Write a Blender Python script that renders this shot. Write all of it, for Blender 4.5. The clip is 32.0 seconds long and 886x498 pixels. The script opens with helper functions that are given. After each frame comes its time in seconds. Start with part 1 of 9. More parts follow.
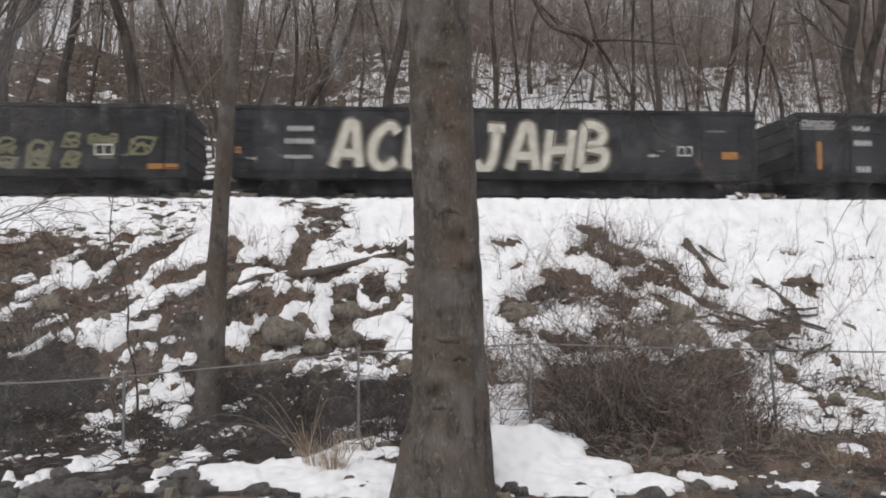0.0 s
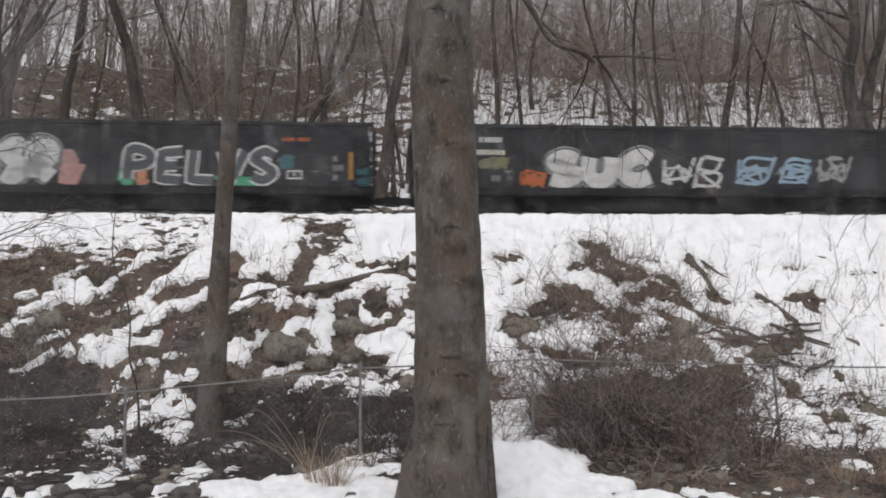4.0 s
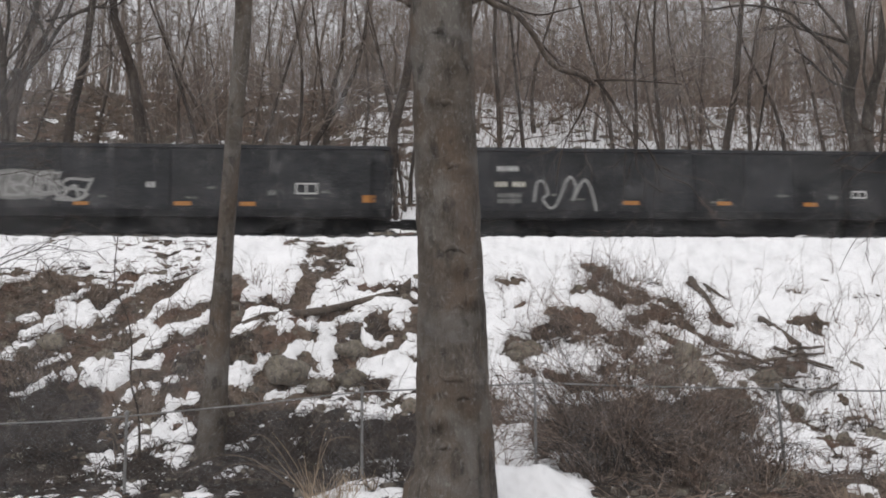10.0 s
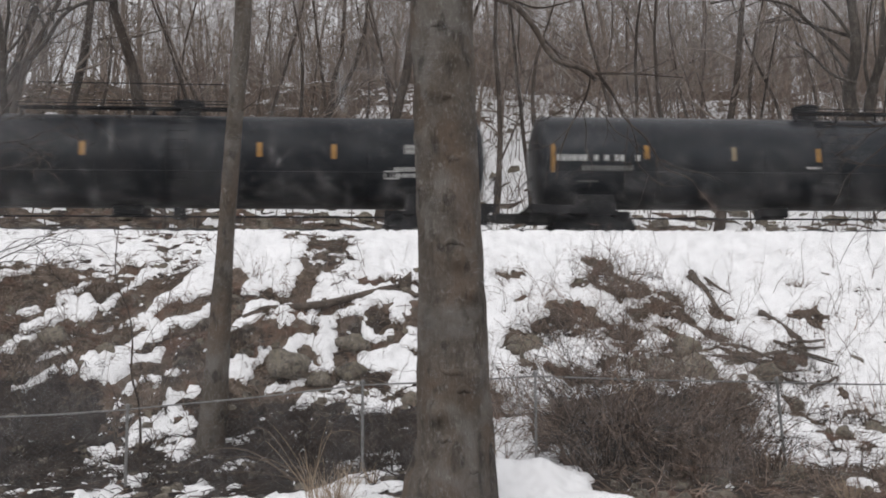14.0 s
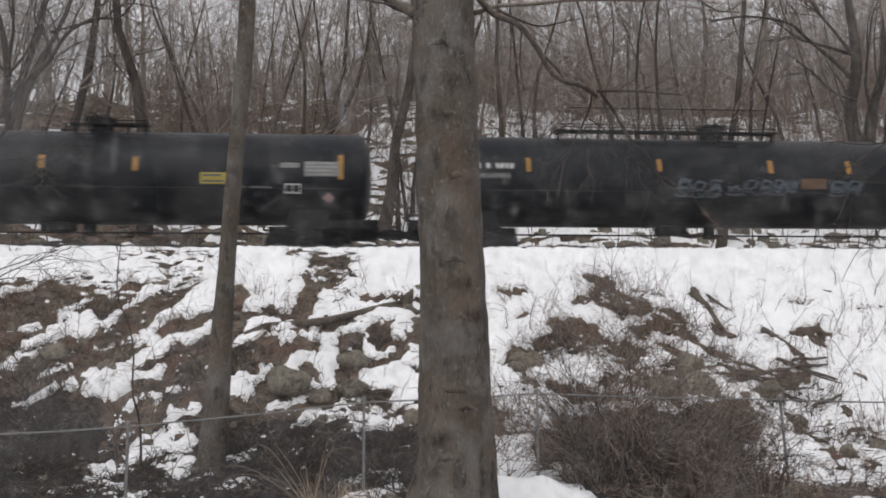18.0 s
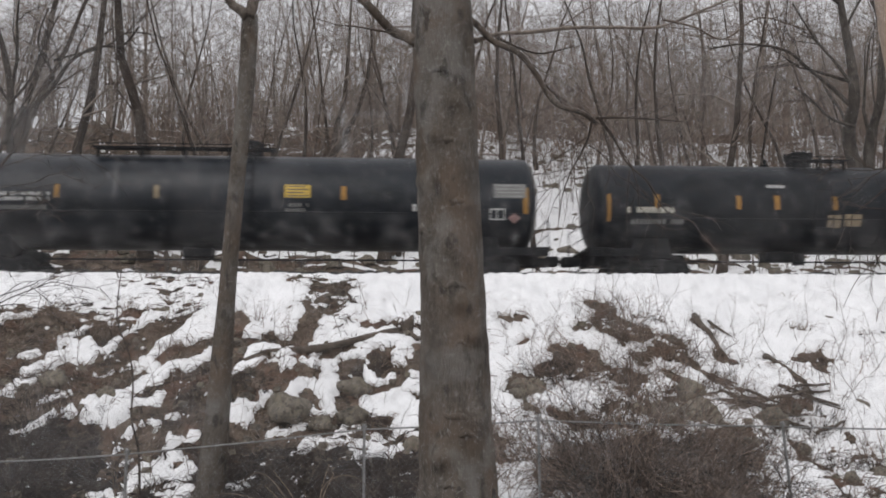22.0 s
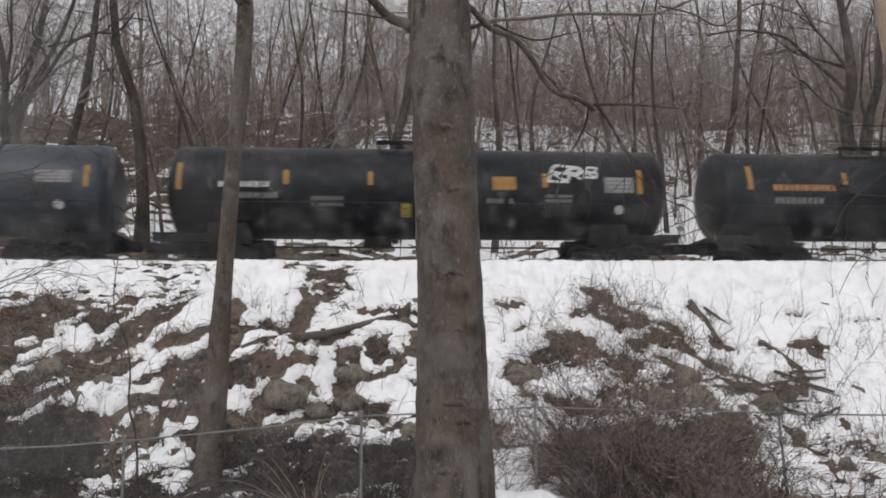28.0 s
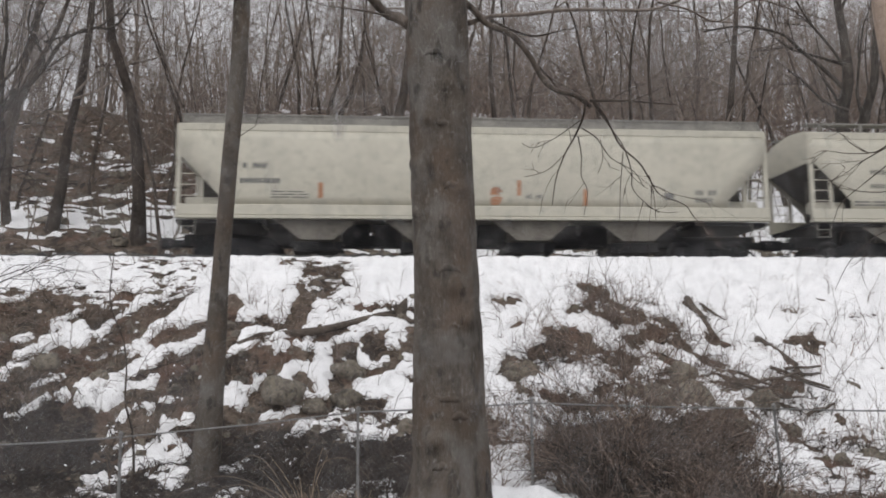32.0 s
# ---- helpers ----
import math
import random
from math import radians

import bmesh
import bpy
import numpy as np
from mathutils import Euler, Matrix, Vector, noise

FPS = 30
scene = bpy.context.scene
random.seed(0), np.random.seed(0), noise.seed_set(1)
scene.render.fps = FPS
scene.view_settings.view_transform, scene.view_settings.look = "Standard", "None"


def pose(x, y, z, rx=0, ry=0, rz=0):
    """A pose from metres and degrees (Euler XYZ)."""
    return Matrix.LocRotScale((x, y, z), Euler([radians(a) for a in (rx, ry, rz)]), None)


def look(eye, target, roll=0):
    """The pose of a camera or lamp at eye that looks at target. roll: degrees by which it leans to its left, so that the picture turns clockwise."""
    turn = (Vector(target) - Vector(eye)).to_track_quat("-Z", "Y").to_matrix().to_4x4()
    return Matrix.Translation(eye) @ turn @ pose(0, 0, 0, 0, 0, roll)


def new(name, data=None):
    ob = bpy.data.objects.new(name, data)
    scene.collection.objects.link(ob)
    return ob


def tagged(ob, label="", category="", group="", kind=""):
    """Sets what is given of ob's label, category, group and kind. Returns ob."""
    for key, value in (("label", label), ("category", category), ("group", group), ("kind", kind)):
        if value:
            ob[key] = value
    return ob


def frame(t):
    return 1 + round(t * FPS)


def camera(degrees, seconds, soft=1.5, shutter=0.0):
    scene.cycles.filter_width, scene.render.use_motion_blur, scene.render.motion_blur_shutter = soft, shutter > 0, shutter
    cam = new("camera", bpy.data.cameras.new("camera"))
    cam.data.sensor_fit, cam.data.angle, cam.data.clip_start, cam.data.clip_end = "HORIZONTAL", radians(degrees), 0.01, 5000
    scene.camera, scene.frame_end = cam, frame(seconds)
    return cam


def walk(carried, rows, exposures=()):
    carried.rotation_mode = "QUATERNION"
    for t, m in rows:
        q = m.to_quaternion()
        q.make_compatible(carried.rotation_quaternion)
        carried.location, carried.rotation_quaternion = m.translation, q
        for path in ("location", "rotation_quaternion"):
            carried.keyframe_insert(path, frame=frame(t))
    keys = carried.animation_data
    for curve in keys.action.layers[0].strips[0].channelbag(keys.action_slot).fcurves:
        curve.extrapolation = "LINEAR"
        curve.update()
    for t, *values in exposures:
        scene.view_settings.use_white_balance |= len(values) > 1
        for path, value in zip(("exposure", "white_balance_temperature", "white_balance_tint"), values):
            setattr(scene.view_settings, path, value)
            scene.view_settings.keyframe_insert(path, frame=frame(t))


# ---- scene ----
cam = camera(55.0, 32.0, soft=1.8, shutter=0.25)
EYE = 2.4
TURNS = [
    (0, 93.056, 0.249, -0.237), (0.5, 93.456, 0.151, -0.163), (1, 93.457, 0.074, -0.071), (1.5, 93.659, 0.119, -0.102),
    (2, 93.096, 0.328, -0.170), (2.5, 93.423, 0.317, -0.158), (4.5, 94.161, 0.287, -0.095), (5, 94.272, 0.285, -0.091),
    (5.5, 94.618, 0.290, -0.031), (6, 95.074, 0.320, -0.022), (6.5, 95.258, 0.326, -0.018), (7, 95.351, 0.362, -0.050),
    (7.5, 95.280, 0.362, -0.029), (8, 95.375, 0.319, -0.015), (8.5, 95.395, 0.313, 0.011), (9, 95.593, 0.326, 0.019),
    (9.5, 95.710, 0.306, 0.042), (10, 95.646, 0.295, 0.039), (10.5, 95.492, 0.298, 0.032), (11, 95.467, 0.327, -0.006),
    (11.5, 95.486, 0.300, 0.024), (12, 95.536, 0.305, 0.044), (12.5, 95.383, 0.310, 0.022), (13, 95.200, 0.299, 0.027),
    (13.5, 95.121, 0.316, 0.052), (14, 95.213, 0.276, 0.068), (14.5, 95.234, 0.327, 0.035), (16.5, 95.597, 0.298, 0.050),
    (17, 95.824, 0.305, 0.097), (17.5, 95.995, 0.237, 0.111), (18, 96.345, 0.216, 0.182), (18.5, 96.881, 0.185, 0.242),
    (19, 97.019, 0.240, 0.160), (19.5, 96.560, 0.197, 0.099), (20, 97.132, 0.111, 0.116), (20.5, 97.009, 0.215, -0.002),
    (21, 97.823, 0.335, 0.120), (21.5, 98.078, 0.261, 0.202), (22, 98.102, 0.265, 0.224), (22.5, 98.131, 0.203, 0.199),
    (23, 97.882, 0.268, 0.165), (23.5, 98.109, 0.264, 0.200), (24, 98.040, 0.257, 0.153), (24.5, 97.801, 0.272, 0.138),
    (25, 97.763, 0.300, 0.119), (25.5, 97.514, 0.342, 0.056), (27.5, 97.463, 0.291, 0.100), (28, 97.233, 0.325, 0.017),
    (28.5, 97.261, 0.300, 0.079), (29, 97.460, 0.331, 0.095), (29.5, 97.439, 0.318, 0.082), (30, 97.500, 0.332, 0.095),
    (30.5, 97.175, 0.331, -0.054), (31, 96.959, 0.377, -0.143), (31.5, 96.826, 0.333, -0.205), (32, 96.970, 0.334, -0.209),
]
walk(cam, [(t, pose(0, 0, EYE, rx, ry, rz)) for t, rx, ry, rz in TURNS], exposures=[(0.0, 0.07, 6470, 12), (10.0, 0.06, 6470, 12), (17.0, 0.03, 6450, 12), (21.0, 0.0, 6430, 12), (26.0, -0.03, 6420, 12), (29.0, -0.02, 6430, 12), (32.0, 0.02, 6440, 12)])

# ---- light: an overcast winter sky ----
SUN_UP, SUN_ROUND = 42.0, 200.0
world = bpy.data.worlds.new("overcast_sky")
scene.world = world
world.use_nodes = True
wn, wl = world.node_tree.nodes, world.node_tree.links
sky = wn.new("ShaderNodeTexSky")
sky.sky_type, sky.sun_disc = "NISHITA", False
sky.sun_elevation, sky.sun_rotation = radians(SUN_UP), radians(SUN_ROUND)
sky.air_density, sky.dust_density, sky.ozone_density = 1.0, 4.0, 1.0
grey = wn.new("ShaderNodeHueSaturation")
grey.inputs["Saturation"].default_value = 0.12
wl.new(sky.outputs[0], grey.inputs["Color"])
cloud = wn.new("ShaderNodeMix")
cloud.data_type = "RGBA"
cloud.inputs["Factor"].default_value = 0.75
cloud.inputs[7].default_value = (7.3, 7.35, 7.5, 1)
wl.new(grey.outputs[0], cloud.inputs[6])
wl.new(cloud.outputs[2], wn["Background"].inputs[0])
wn["Background"].inputs[1].default_value = 0.122
sun = new("sun", bpy.data.lights.new("sun", "SUN"))
sun.data.energy, sun.data.angle, sun.data.color = 0.6, radians(40), (1.0, 0.97, 0.93)
sun.matrix_world = look((0, 0, 0), (-math.sin(radians(SUN_ROUND)) * math.cos(radians(SUN_UP)), -math.cos(radians(SUN_ROUND)) * math.cos(radians(SUN_UP)), -math.sin(radians(SUN_UP))))


# ---- materials ----
def material(name, dark, light, scale=6.0, rough=0.8, metal=0.0, bump=0.2, bump_scale=40.0, stretch=(1, 1, 1), spec=0.3, vary=0.0, coat=0.0, island=0.0):
    """Two colours mixed by noise at two scales, with fine relief."""
    m = bpy.data.materials.new(name)
    m.use_nodes = True
    n, l = m.node_tree.nodes, m.node_tree.links
    b = n["Principled BSDF"]
    tc, mp = n.new("ShaderNodeTexCoord"), n.new("ShaderNodeMapping")
    mp.inputs["Scale"].default_value = stretch
    l.new(tc.outputs["Object"], mp.inputs[0])
    big, fine = n.new("ShaderNodeTexNoise"), n.new("ShaderNodeTexNoise")
    big.inputs["Scale"].default_value, big.inputs["Detail"].default_value = scale, 6
    fine.inputs["Scale"].default_value, fine.inputs["Detail"].default_value = bump_scale, 4
    for t in (big, fine):
        l.new(mp.outputs[0], t.inputs["Vector"])
    both = n.new("ShaderNodeMath")
    both.operation = "MULTIPLY_ADD"
    both.inputs[1].default_value = 0.45
    l.new(fine.outputs["Fac"], both.inputs[0])
    half = n.new("ShaderNodeMath")
    half.operation = "MULTIPLY"
    half.inputs[1].default_value = 0.55
    l.new(big.outputs["Fac"], half.inputs[0])
    l.new(half.outputs[0], both.inputs[2])
    ramp = n.new("ShaderNodeValToRGB")
    ramp.color_ramp.elements[0].position, ramp.color_ramp.elements[1].position = 0.36, 0.66
    ramp.color_ramp.elements[0].color, ramp.color_ramp.elements[1].color = (*dark, 1), (*light, 1)
    l.new(both.outputs[0], ramp.inputs[0])
    out = ramp.outputs[0]
    if vary:
        info, hs, span = n.new("ShaderNodeObjectInfo"), n.new("ShaderNodeHueSaturation"), n.new("ShaderNodeMapRange")
        span.inputs["To Min"].default_value, span.inputs["To Max"].default_value = 1 - vary, 1 + vary
        l.new(info.outputs["Random"], span.inputs["Value"])
        l.new(span.outputs[0], hs.inputs["Value"])
        l.new(out, hs.inputs["Color"])
        out = hs.outputs[0]
    if island:
        info, hs, span = n.new("ShaderNodeNewGeometry"), n.new("ShaderNodeHueSaturation"), n.new("ShaderNodeMapRange")
        span.inputs["To Min"].default_value, span.inputs["To Max"].default_value = 1 - island, 1 + island
        l.new(info.outputs["Random Per Island"], span.inputs["Value"])
        l.new(span.outputs[0], hs.inputs["Value"])
        l.new(out, hs.inputs["Color"])
        out = hs.outputs[0]
    l.new(out, b.inputs["Base Color"])
    b.inputs["Roughness"].default_value, b.inputs["Metallic"].default_value = rough, metal
    b.inputs["Specular IOR Level"].default_value = spec
    b.inputs["Coat Weight"].default_value = coat
    if bump:
        bp = n.new("ShaderNodeBump")
        bp.inputs["Strength"].default_value, bp.inputs["Distance"].default_value = bump, 0.02
        l.new(fine.outputs["Fac"], bp.inputs["Height"])
        l.new(bp.outputs[0], b.inputs["Normal"])
    return m


def mottle(m, layers):
    """Patches laid over a material, one for each (scale, upright stretch, from, to, colour, most)."""
    n, l = m.node_tree.nodes, m.node_tree.links
    b = n["Principled BSDF"]
    tc = n.new("ShaderNodeTexCoord")
    out = b.inputs["Base Color"].links[0].from_socket
    for scale, stretch, lo, hi, tint, most in layers:
        mp, t, r, mix = n.new("ShaderNodeMapping"), n.new("ShaderNodeTexNoise"), n.new("ShaderNodeMapRange"), n.new("ShaderNodeMix")
        mp.inputs["Scale"].default_value = (1, 1, stretch)
        mp.inputs["Location"].default_value = (scale * 1.7, scale, 3.1)
        t.inputs["Scale"].default_value, t.inputs["Detail"].default_value = scale, 5
        r.inputs["From Min"].default_value, r.inputs["From Max"].default_value, r.inputs["To Max"].default_value = lo, hi, most
        mix.data_type = "RGBA"
        mix.inputs[7].default_value = (*tint, 1)
        l.new(tc.outputs["Object"], mp.inputs[0])
        l.new(mp.outputs[0], t.inputs["Vector"])
        l.new(t.outputs["Fac"], r.inputs["Value"])
        l.new(r.outputs[0], mix.inputs[0])
        l.new(out, mix.inputs[6])
        out = mix.outputs[2]
    l.new(out, b.inputs["Base Color"])
    return m


M_SNOW = material("snow", (0.82, 0.822, 0.83), (0.92, 0.92, 0.925), 1.3, 0.7, 0, 0.35, 9, spec=0.2)
M_LITTER = material("leaf_litter", (0.025, 0.0195, 0.015), (0.225, 0.174, 0.136), 2.2, 0.95, 0, 1.0, 22, spec=0.1)
mottle(M_LITTER, ((1.1, 1, 0.5, 0.6, (0.028, 0.023, 0.02), 0.85), (1.6, 1, 0.53, 0.63, (0.15, 0.088, 0.065), 0.6), (7.0, 1, 0.56, 0.66, (0.02, 0.017, 0.015), 0.75), (26.0, 1, 0.6, 0.68, (0.27, 0.215, 0.165), 0.6)))
# near-black leaf colour: wet, with the shade of the ditch in it
M_DITCHLEAF = material("wet_shaded_leaves", (0.007, 0.0065, 0.006), (0.05, 0.041, 0.035), 3.0, 0.8, 0, 1.0, 22, spec=0.15)
# near-black colour of the ridge that stands in for under-car shade
M_DARKRIDGE = material("ballast", (0.014, 0.0135, 0.013), (0.075, 0.071, 0.067), 3, 0.9, 0, 0.9, 22)
M_BARK = material("bark", (0.038, 0.031, 0.025), (0.168, 0.137, 0.111), 1.8, 0.92, 0, 1.0, 15, (1.4, 1.4, 0.7), 0.15)
# far bark and twigs paled to stand for haze; near trunks stay dark
M_BARKHAZE = material("hazed_bark", (0.115, 0.096, 0.083), (0.325, 0.271, 0.232), 2.0, 0.92, 0, 0.5, 14, (1.5, 1.5, 0.5), 0.1, vary=0.35)
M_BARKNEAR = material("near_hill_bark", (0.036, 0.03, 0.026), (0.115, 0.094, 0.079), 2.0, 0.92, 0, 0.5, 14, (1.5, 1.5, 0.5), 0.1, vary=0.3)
M_BARKDARK = material("dark_bark", (0.03, 0.026, 0.023), (0.11, 0.096, 0.083), 3.4, 0.92, 0, 1.0, 24, (1.5, 1.5, 0.7), 0.15)
M_TWIG = material("twig", (0.075, 0.058, 0.046), (0.21, 0.165, 0.13), 2.0, 0.9, 0, 0, 20, spec=0.1)
M_TWIGDARK = material("dark_twig", (0.03, 0.024, 0.02), (0.095, 0.075, 0.06), 2.0, 0.9, 0, 0, 20, spec=0.1)
# darker bramble colour: wet stems, with the shade among them put in
M_BRAMBLEDARK = material("dark_bramble", (0.024, 0.02, 0.018), (0.1, 0.08, 0.068), 1.2, 0.9, 0, 0, 12, spec=0.1, island=0.5)
M_BRAMBLE = material("bramble", (0.088, 0.066, 0.054), (0.29, 0.22, 0.177), 1.2, 0.9, 0, 0, 12, spec=0.1, island=0.55)
M_STRAW = material("straw", (0.24, 0.18, 0.12), (0.42, 0.33, 0.24), 3, 0.9, 0, 0, 12)
M_STONE = material("stone", (0.075, 0.066, 0.055), (0.27, 0.235, 0.19), 3.5, 0.9, 0, 0.8, 14, vary=0.25)
mottle(M_STONE, ((2.2, 1, 0.48, 0.62, (0.2, 0.175, 0.13), 0.7), (5.0, 1, 0.55, 0.66, (0.032, 0.03, 0.027), 0.7)))
M_WETSTONE = material("wet_stone", (0.035, 0.032, 0.03), (0.135, 0.124, 0.114), 3.5, 0.75, 0, 0.8, 14, vary=0.3)
M_LOG = material("rotten_log", (0.045, 0.037, 0.031), (0.155, 0.125, 0.1), 4, 0.95, 0, 0.8, 20, (0.4, 2, 2))
M_GALV = material("galvanised", (0.16, 0.16, 0.157), (0.3, 0.3, 0.295), 8, 0.55, 0.6, 0.1, 60)
M_RAIL = material("rail_steel", (0.06, 0.045, 0.038), (0.15, 0.11, 0.09), 5, 0.6, 0.7, 0.2, 50)
M_BLACK = material("black_car_paint", (0.006, 0.0068, 0.0085), (0.027, 0.0285, 0.032), 0.9, 0.6, 0, 0.15, 9, (0.6, 1, 1.6), 0.26, vary=0.3)
M_UNDER = material("underframe_grime", (0.007, 0.0075, 0.009), (0.02, 0.0205, 0.023), 2.5, 0.85, 0, 0.3, 18, spec=0.2)
M_TANK = material("tank_black_paint", (0.003, 0.004, 0.0065), (0.013, 0.016, 0.02), 0.9, 0.42, 0, 0.15, 7, (0.6, 1, 1.6), 0.16, vary=0.3)
M_TANKGREY = material("tank_weathered_paint", (0.003, 0.005, 0.008), (0.013, 0.017, 0.023), 0.8, 0.32, 0, 0.1, 6, (0.5, 1, 1.8), 0.26)
M_HOPPER = material("hopper_beige_paint", (0.49, 0.472, 0.392), (0.6, 0.575, 0.485), 0.5, 0.6, 0, 0.08, 7, (0.7, 1, 1.2), 0.35)
M_HOPGREY = material("hopper_grey_grime", (0.16, 0.155, 0.14), (0.32, 0.31, 0.28), 1.5, 0.8, 0, 0.2, 12)
# dimmed hopper colour, with the shade of the underside put into it
M_DIM = material("hopper_bay_shade", (0.1, 0.092, 0.078), (0.24, 0.222, 0.19), 1.2, 0.85, 0, 0.2, 12)

# shade of the end openings and grime mixed into one dark colour
M_SHADEGRIME = material("hopper_end_shade_grime", (0.025, 0.022, 0.019), (0.085, 0.077, 0.066), 1.4, 0.9, 0, 0.2, 12)
M_TANKBLUE = material("tank_blue_grey_paint", (0.011, 0.017, 0.026), (0.034, 0.047, 0.064), 0.8, 0.36, 0, 0.1, 6, (0.5, 1, 1.8), 0.35)
M_WEED = material("dead_weed", (0.048, 0.041, 0.034), (0.238, 0.190, 0.146), 1.5, 0.95, 0, 0, 9, spec=0.1, island=0.7)
mottle(M_WEED, ((1.1, 1, 0.5, 0.6, (0.04, 0.033, 0.029), 0.7), (1.6, 1, 0.53, 0.63, (0.17, 0.095, 0.07), 0.6)))
M_PALE = material("pale_bark", (0.3, 0.23, 0.18), (0.48, 0.38, 0.31), 3, 0.9, 0, 0.3, 20, (1.5, 1.5, 0.6), 0.1)


def dusty_glass():
    """Clear pane with a thin film of dust and smears that scatters the daylight."""
    m = bpy.data.materials.new("dusty_glass")
    m.use_nodes = True
    n, l = m.node_tree.nodes, m.node_tree.links
    n.remove(n["Principled BSDF"])
    clear, dust, mix = n.new("ShaderNodeBsdfTransparent"), n.new("ShaderNodeBsdfTranslucent"), n.new("ShaderNodeMixShader")
    dust.inputs[0].default_value = (0.8, 0.8, 0.81, 1)
    tc, a, b = n.new("ShaderNodeTexCoord"), n.new("ShaderNodeTexNoise"), n.new("ShaderNodeTexNoise")
    a.inputs["Scale"].default_value, b.inputs["Scale"].default_value = 55, 210
    a.inputs["Detail"].default_value, b.inputs["Detail"].default_value = 5, 3
    l.new(tc.outputs["Object"], a.inputs["Vector"])
    l.new(tc.outputs["Object"], b.inputs["Vector"])
    ra, rb, add = n.new("ShaderNodeMapRange"), n.new("ShaderNodeMapRange"), n.new("ShaderNodeMath")
    ra.inputs["From Min"].default_value, ra.inputs["From Max"].default_value = 0.4, 0.75
    ra.inputs["To Min"].default_value, ra.inputs["To Max"].default_value = DUST, DUST * 5
    rb.inputs["From Min"].default_value, rb.inputs["From Max"].default_value = 0.53, 0.74
    rb.inputs["To Min"].default_value, rb.inputs["To Max"].default_value = 0.0, 0.1
    l.new(a.outputs["Fac"], ra.inputs["Value"])
    l.new(b.outputs["Fac"], rb.inputs["Value"])
    l.new(ra.outputs[0], add.inputs[0])
    l.new(rb.outputs[0], add.inputs[1])
    l.new(add.outputs[0], mix.inputs[0])
    l.new(clear.outputs[0], mix.inputs[1])
    l.new(dust.outputs[0], mix.inputs[2])
    l.new(mix.outputs[0], n["Material Output"].inputs[0])
    return m


def smear_film(colour, amount):
    """A soft-edged smear of dirt on the pane, thinning out from its middle."""
    m = bpy.data.materials.new("smear")
    m.use_nodes = True
    n, l = m.node_tree.nodes, m.node_tree.links
    n.remove(n["Principled BSDF"])
    clear, dust, mix = n.new("ShaderNodeBsdfTransparent"), n.new("ShaderNodeBsdfTranslucent"), n.new("ShaderNodeMixShader")
    dust.inputs[0].default_value = (*colour, 1)
    tc, far, thin, grain, both = n.new("ShaderNodeTexCoord"), n.new("ShaderNodeVectorMath"), n.new("ShaderNodeMapRange"), n.new("ShaderNodeTexNoise"), n.new("ShaderNodeMath")
    far.operation, thin.interpolation_type, both.operation = "LENGTH", "SMOOTHSTEP", "MULTIPLY"
    thin.inputs["From Min"].default_value, thin.inputs["From Max"].default_value = 1.0, 0.0
    thin.inputs["To Max"].default_value = amount * 2
    grain.inputs["Scale"].default_value, grain.inputs["Detail"].default_value = 2.2, 3
    l.new(tc.outputs["Object"], far.inputs[0])
    l.new(tc.outputs["Object"], grain.inputs["Vector"])
    l.new(far.outputs["Value"], thin.inputs["Value"])
    l.new(thin.outputs[0], both.inputs[0])
    l.new(grain.outputs["Fac"], both.inputs[1])
    l.new(both.outputs[0], mix.inputs[0])
    l.new(clear.outputs[0], mix.inputs[1])
    l.new(dust.outputs[0], mix.inputs[2])
    l.new(mix.outputs[0], n["Material Output"].inputs[0])
    return m


DUST = 0.0125
M_GLASS = dusty_glass()
PAINTS = {}
for _n, _c in dict(orange=(0.48, 0.21, 0.055), amber=(0.37, 0.195, 0.045), ambergrey=(0.27, 0.21, 0.13), yellow=(0.42, 0.34, 0.06), white=(0.62, 0.62, 0.6), silver=(0.58, 0.59, 0.58), cream=(0.72, 0.69, 0.59),
                   grey=(0.22, 0.22, 0.21), pale=(0.34, 0.34, 0.33), olive=(0.2, 0.195, 0.11), skyblue=(0.3, 0.42, 0.52), slate=(0.09, 0.12, 0.15), teal=(0.04, 0.125, 0.145),
                   green=(0.08, 0.34, 0.2), signyellow=(0.66, 0.45, 0.08), pink=(0.4, 0.25, 0.235), pinkgrey=(0.3, 0.2, 0.2), rose=(0.5, 0.27, 0.24), fire=(0.52, 0.14, 0.04), tan=(0.34, 0.27, 0.18),
                   brown=(0.13, 0.075, 0.04), ink=(0.09, 0.1, 0.11), rust=(0.5, 0.24, 0.13), faded=(0.2, 0.2, 0.18), bluegrey=(0.13, 0.21, 0.25), orangetext=(0.5, 0.24, 0.08)).items():
    PAINTS[_n] = material("paint_" + _n, tuple(0.7 * v for v in _c), _c, 3.0, 0.6, 0, 0.05, 25, (1, 1, 2))


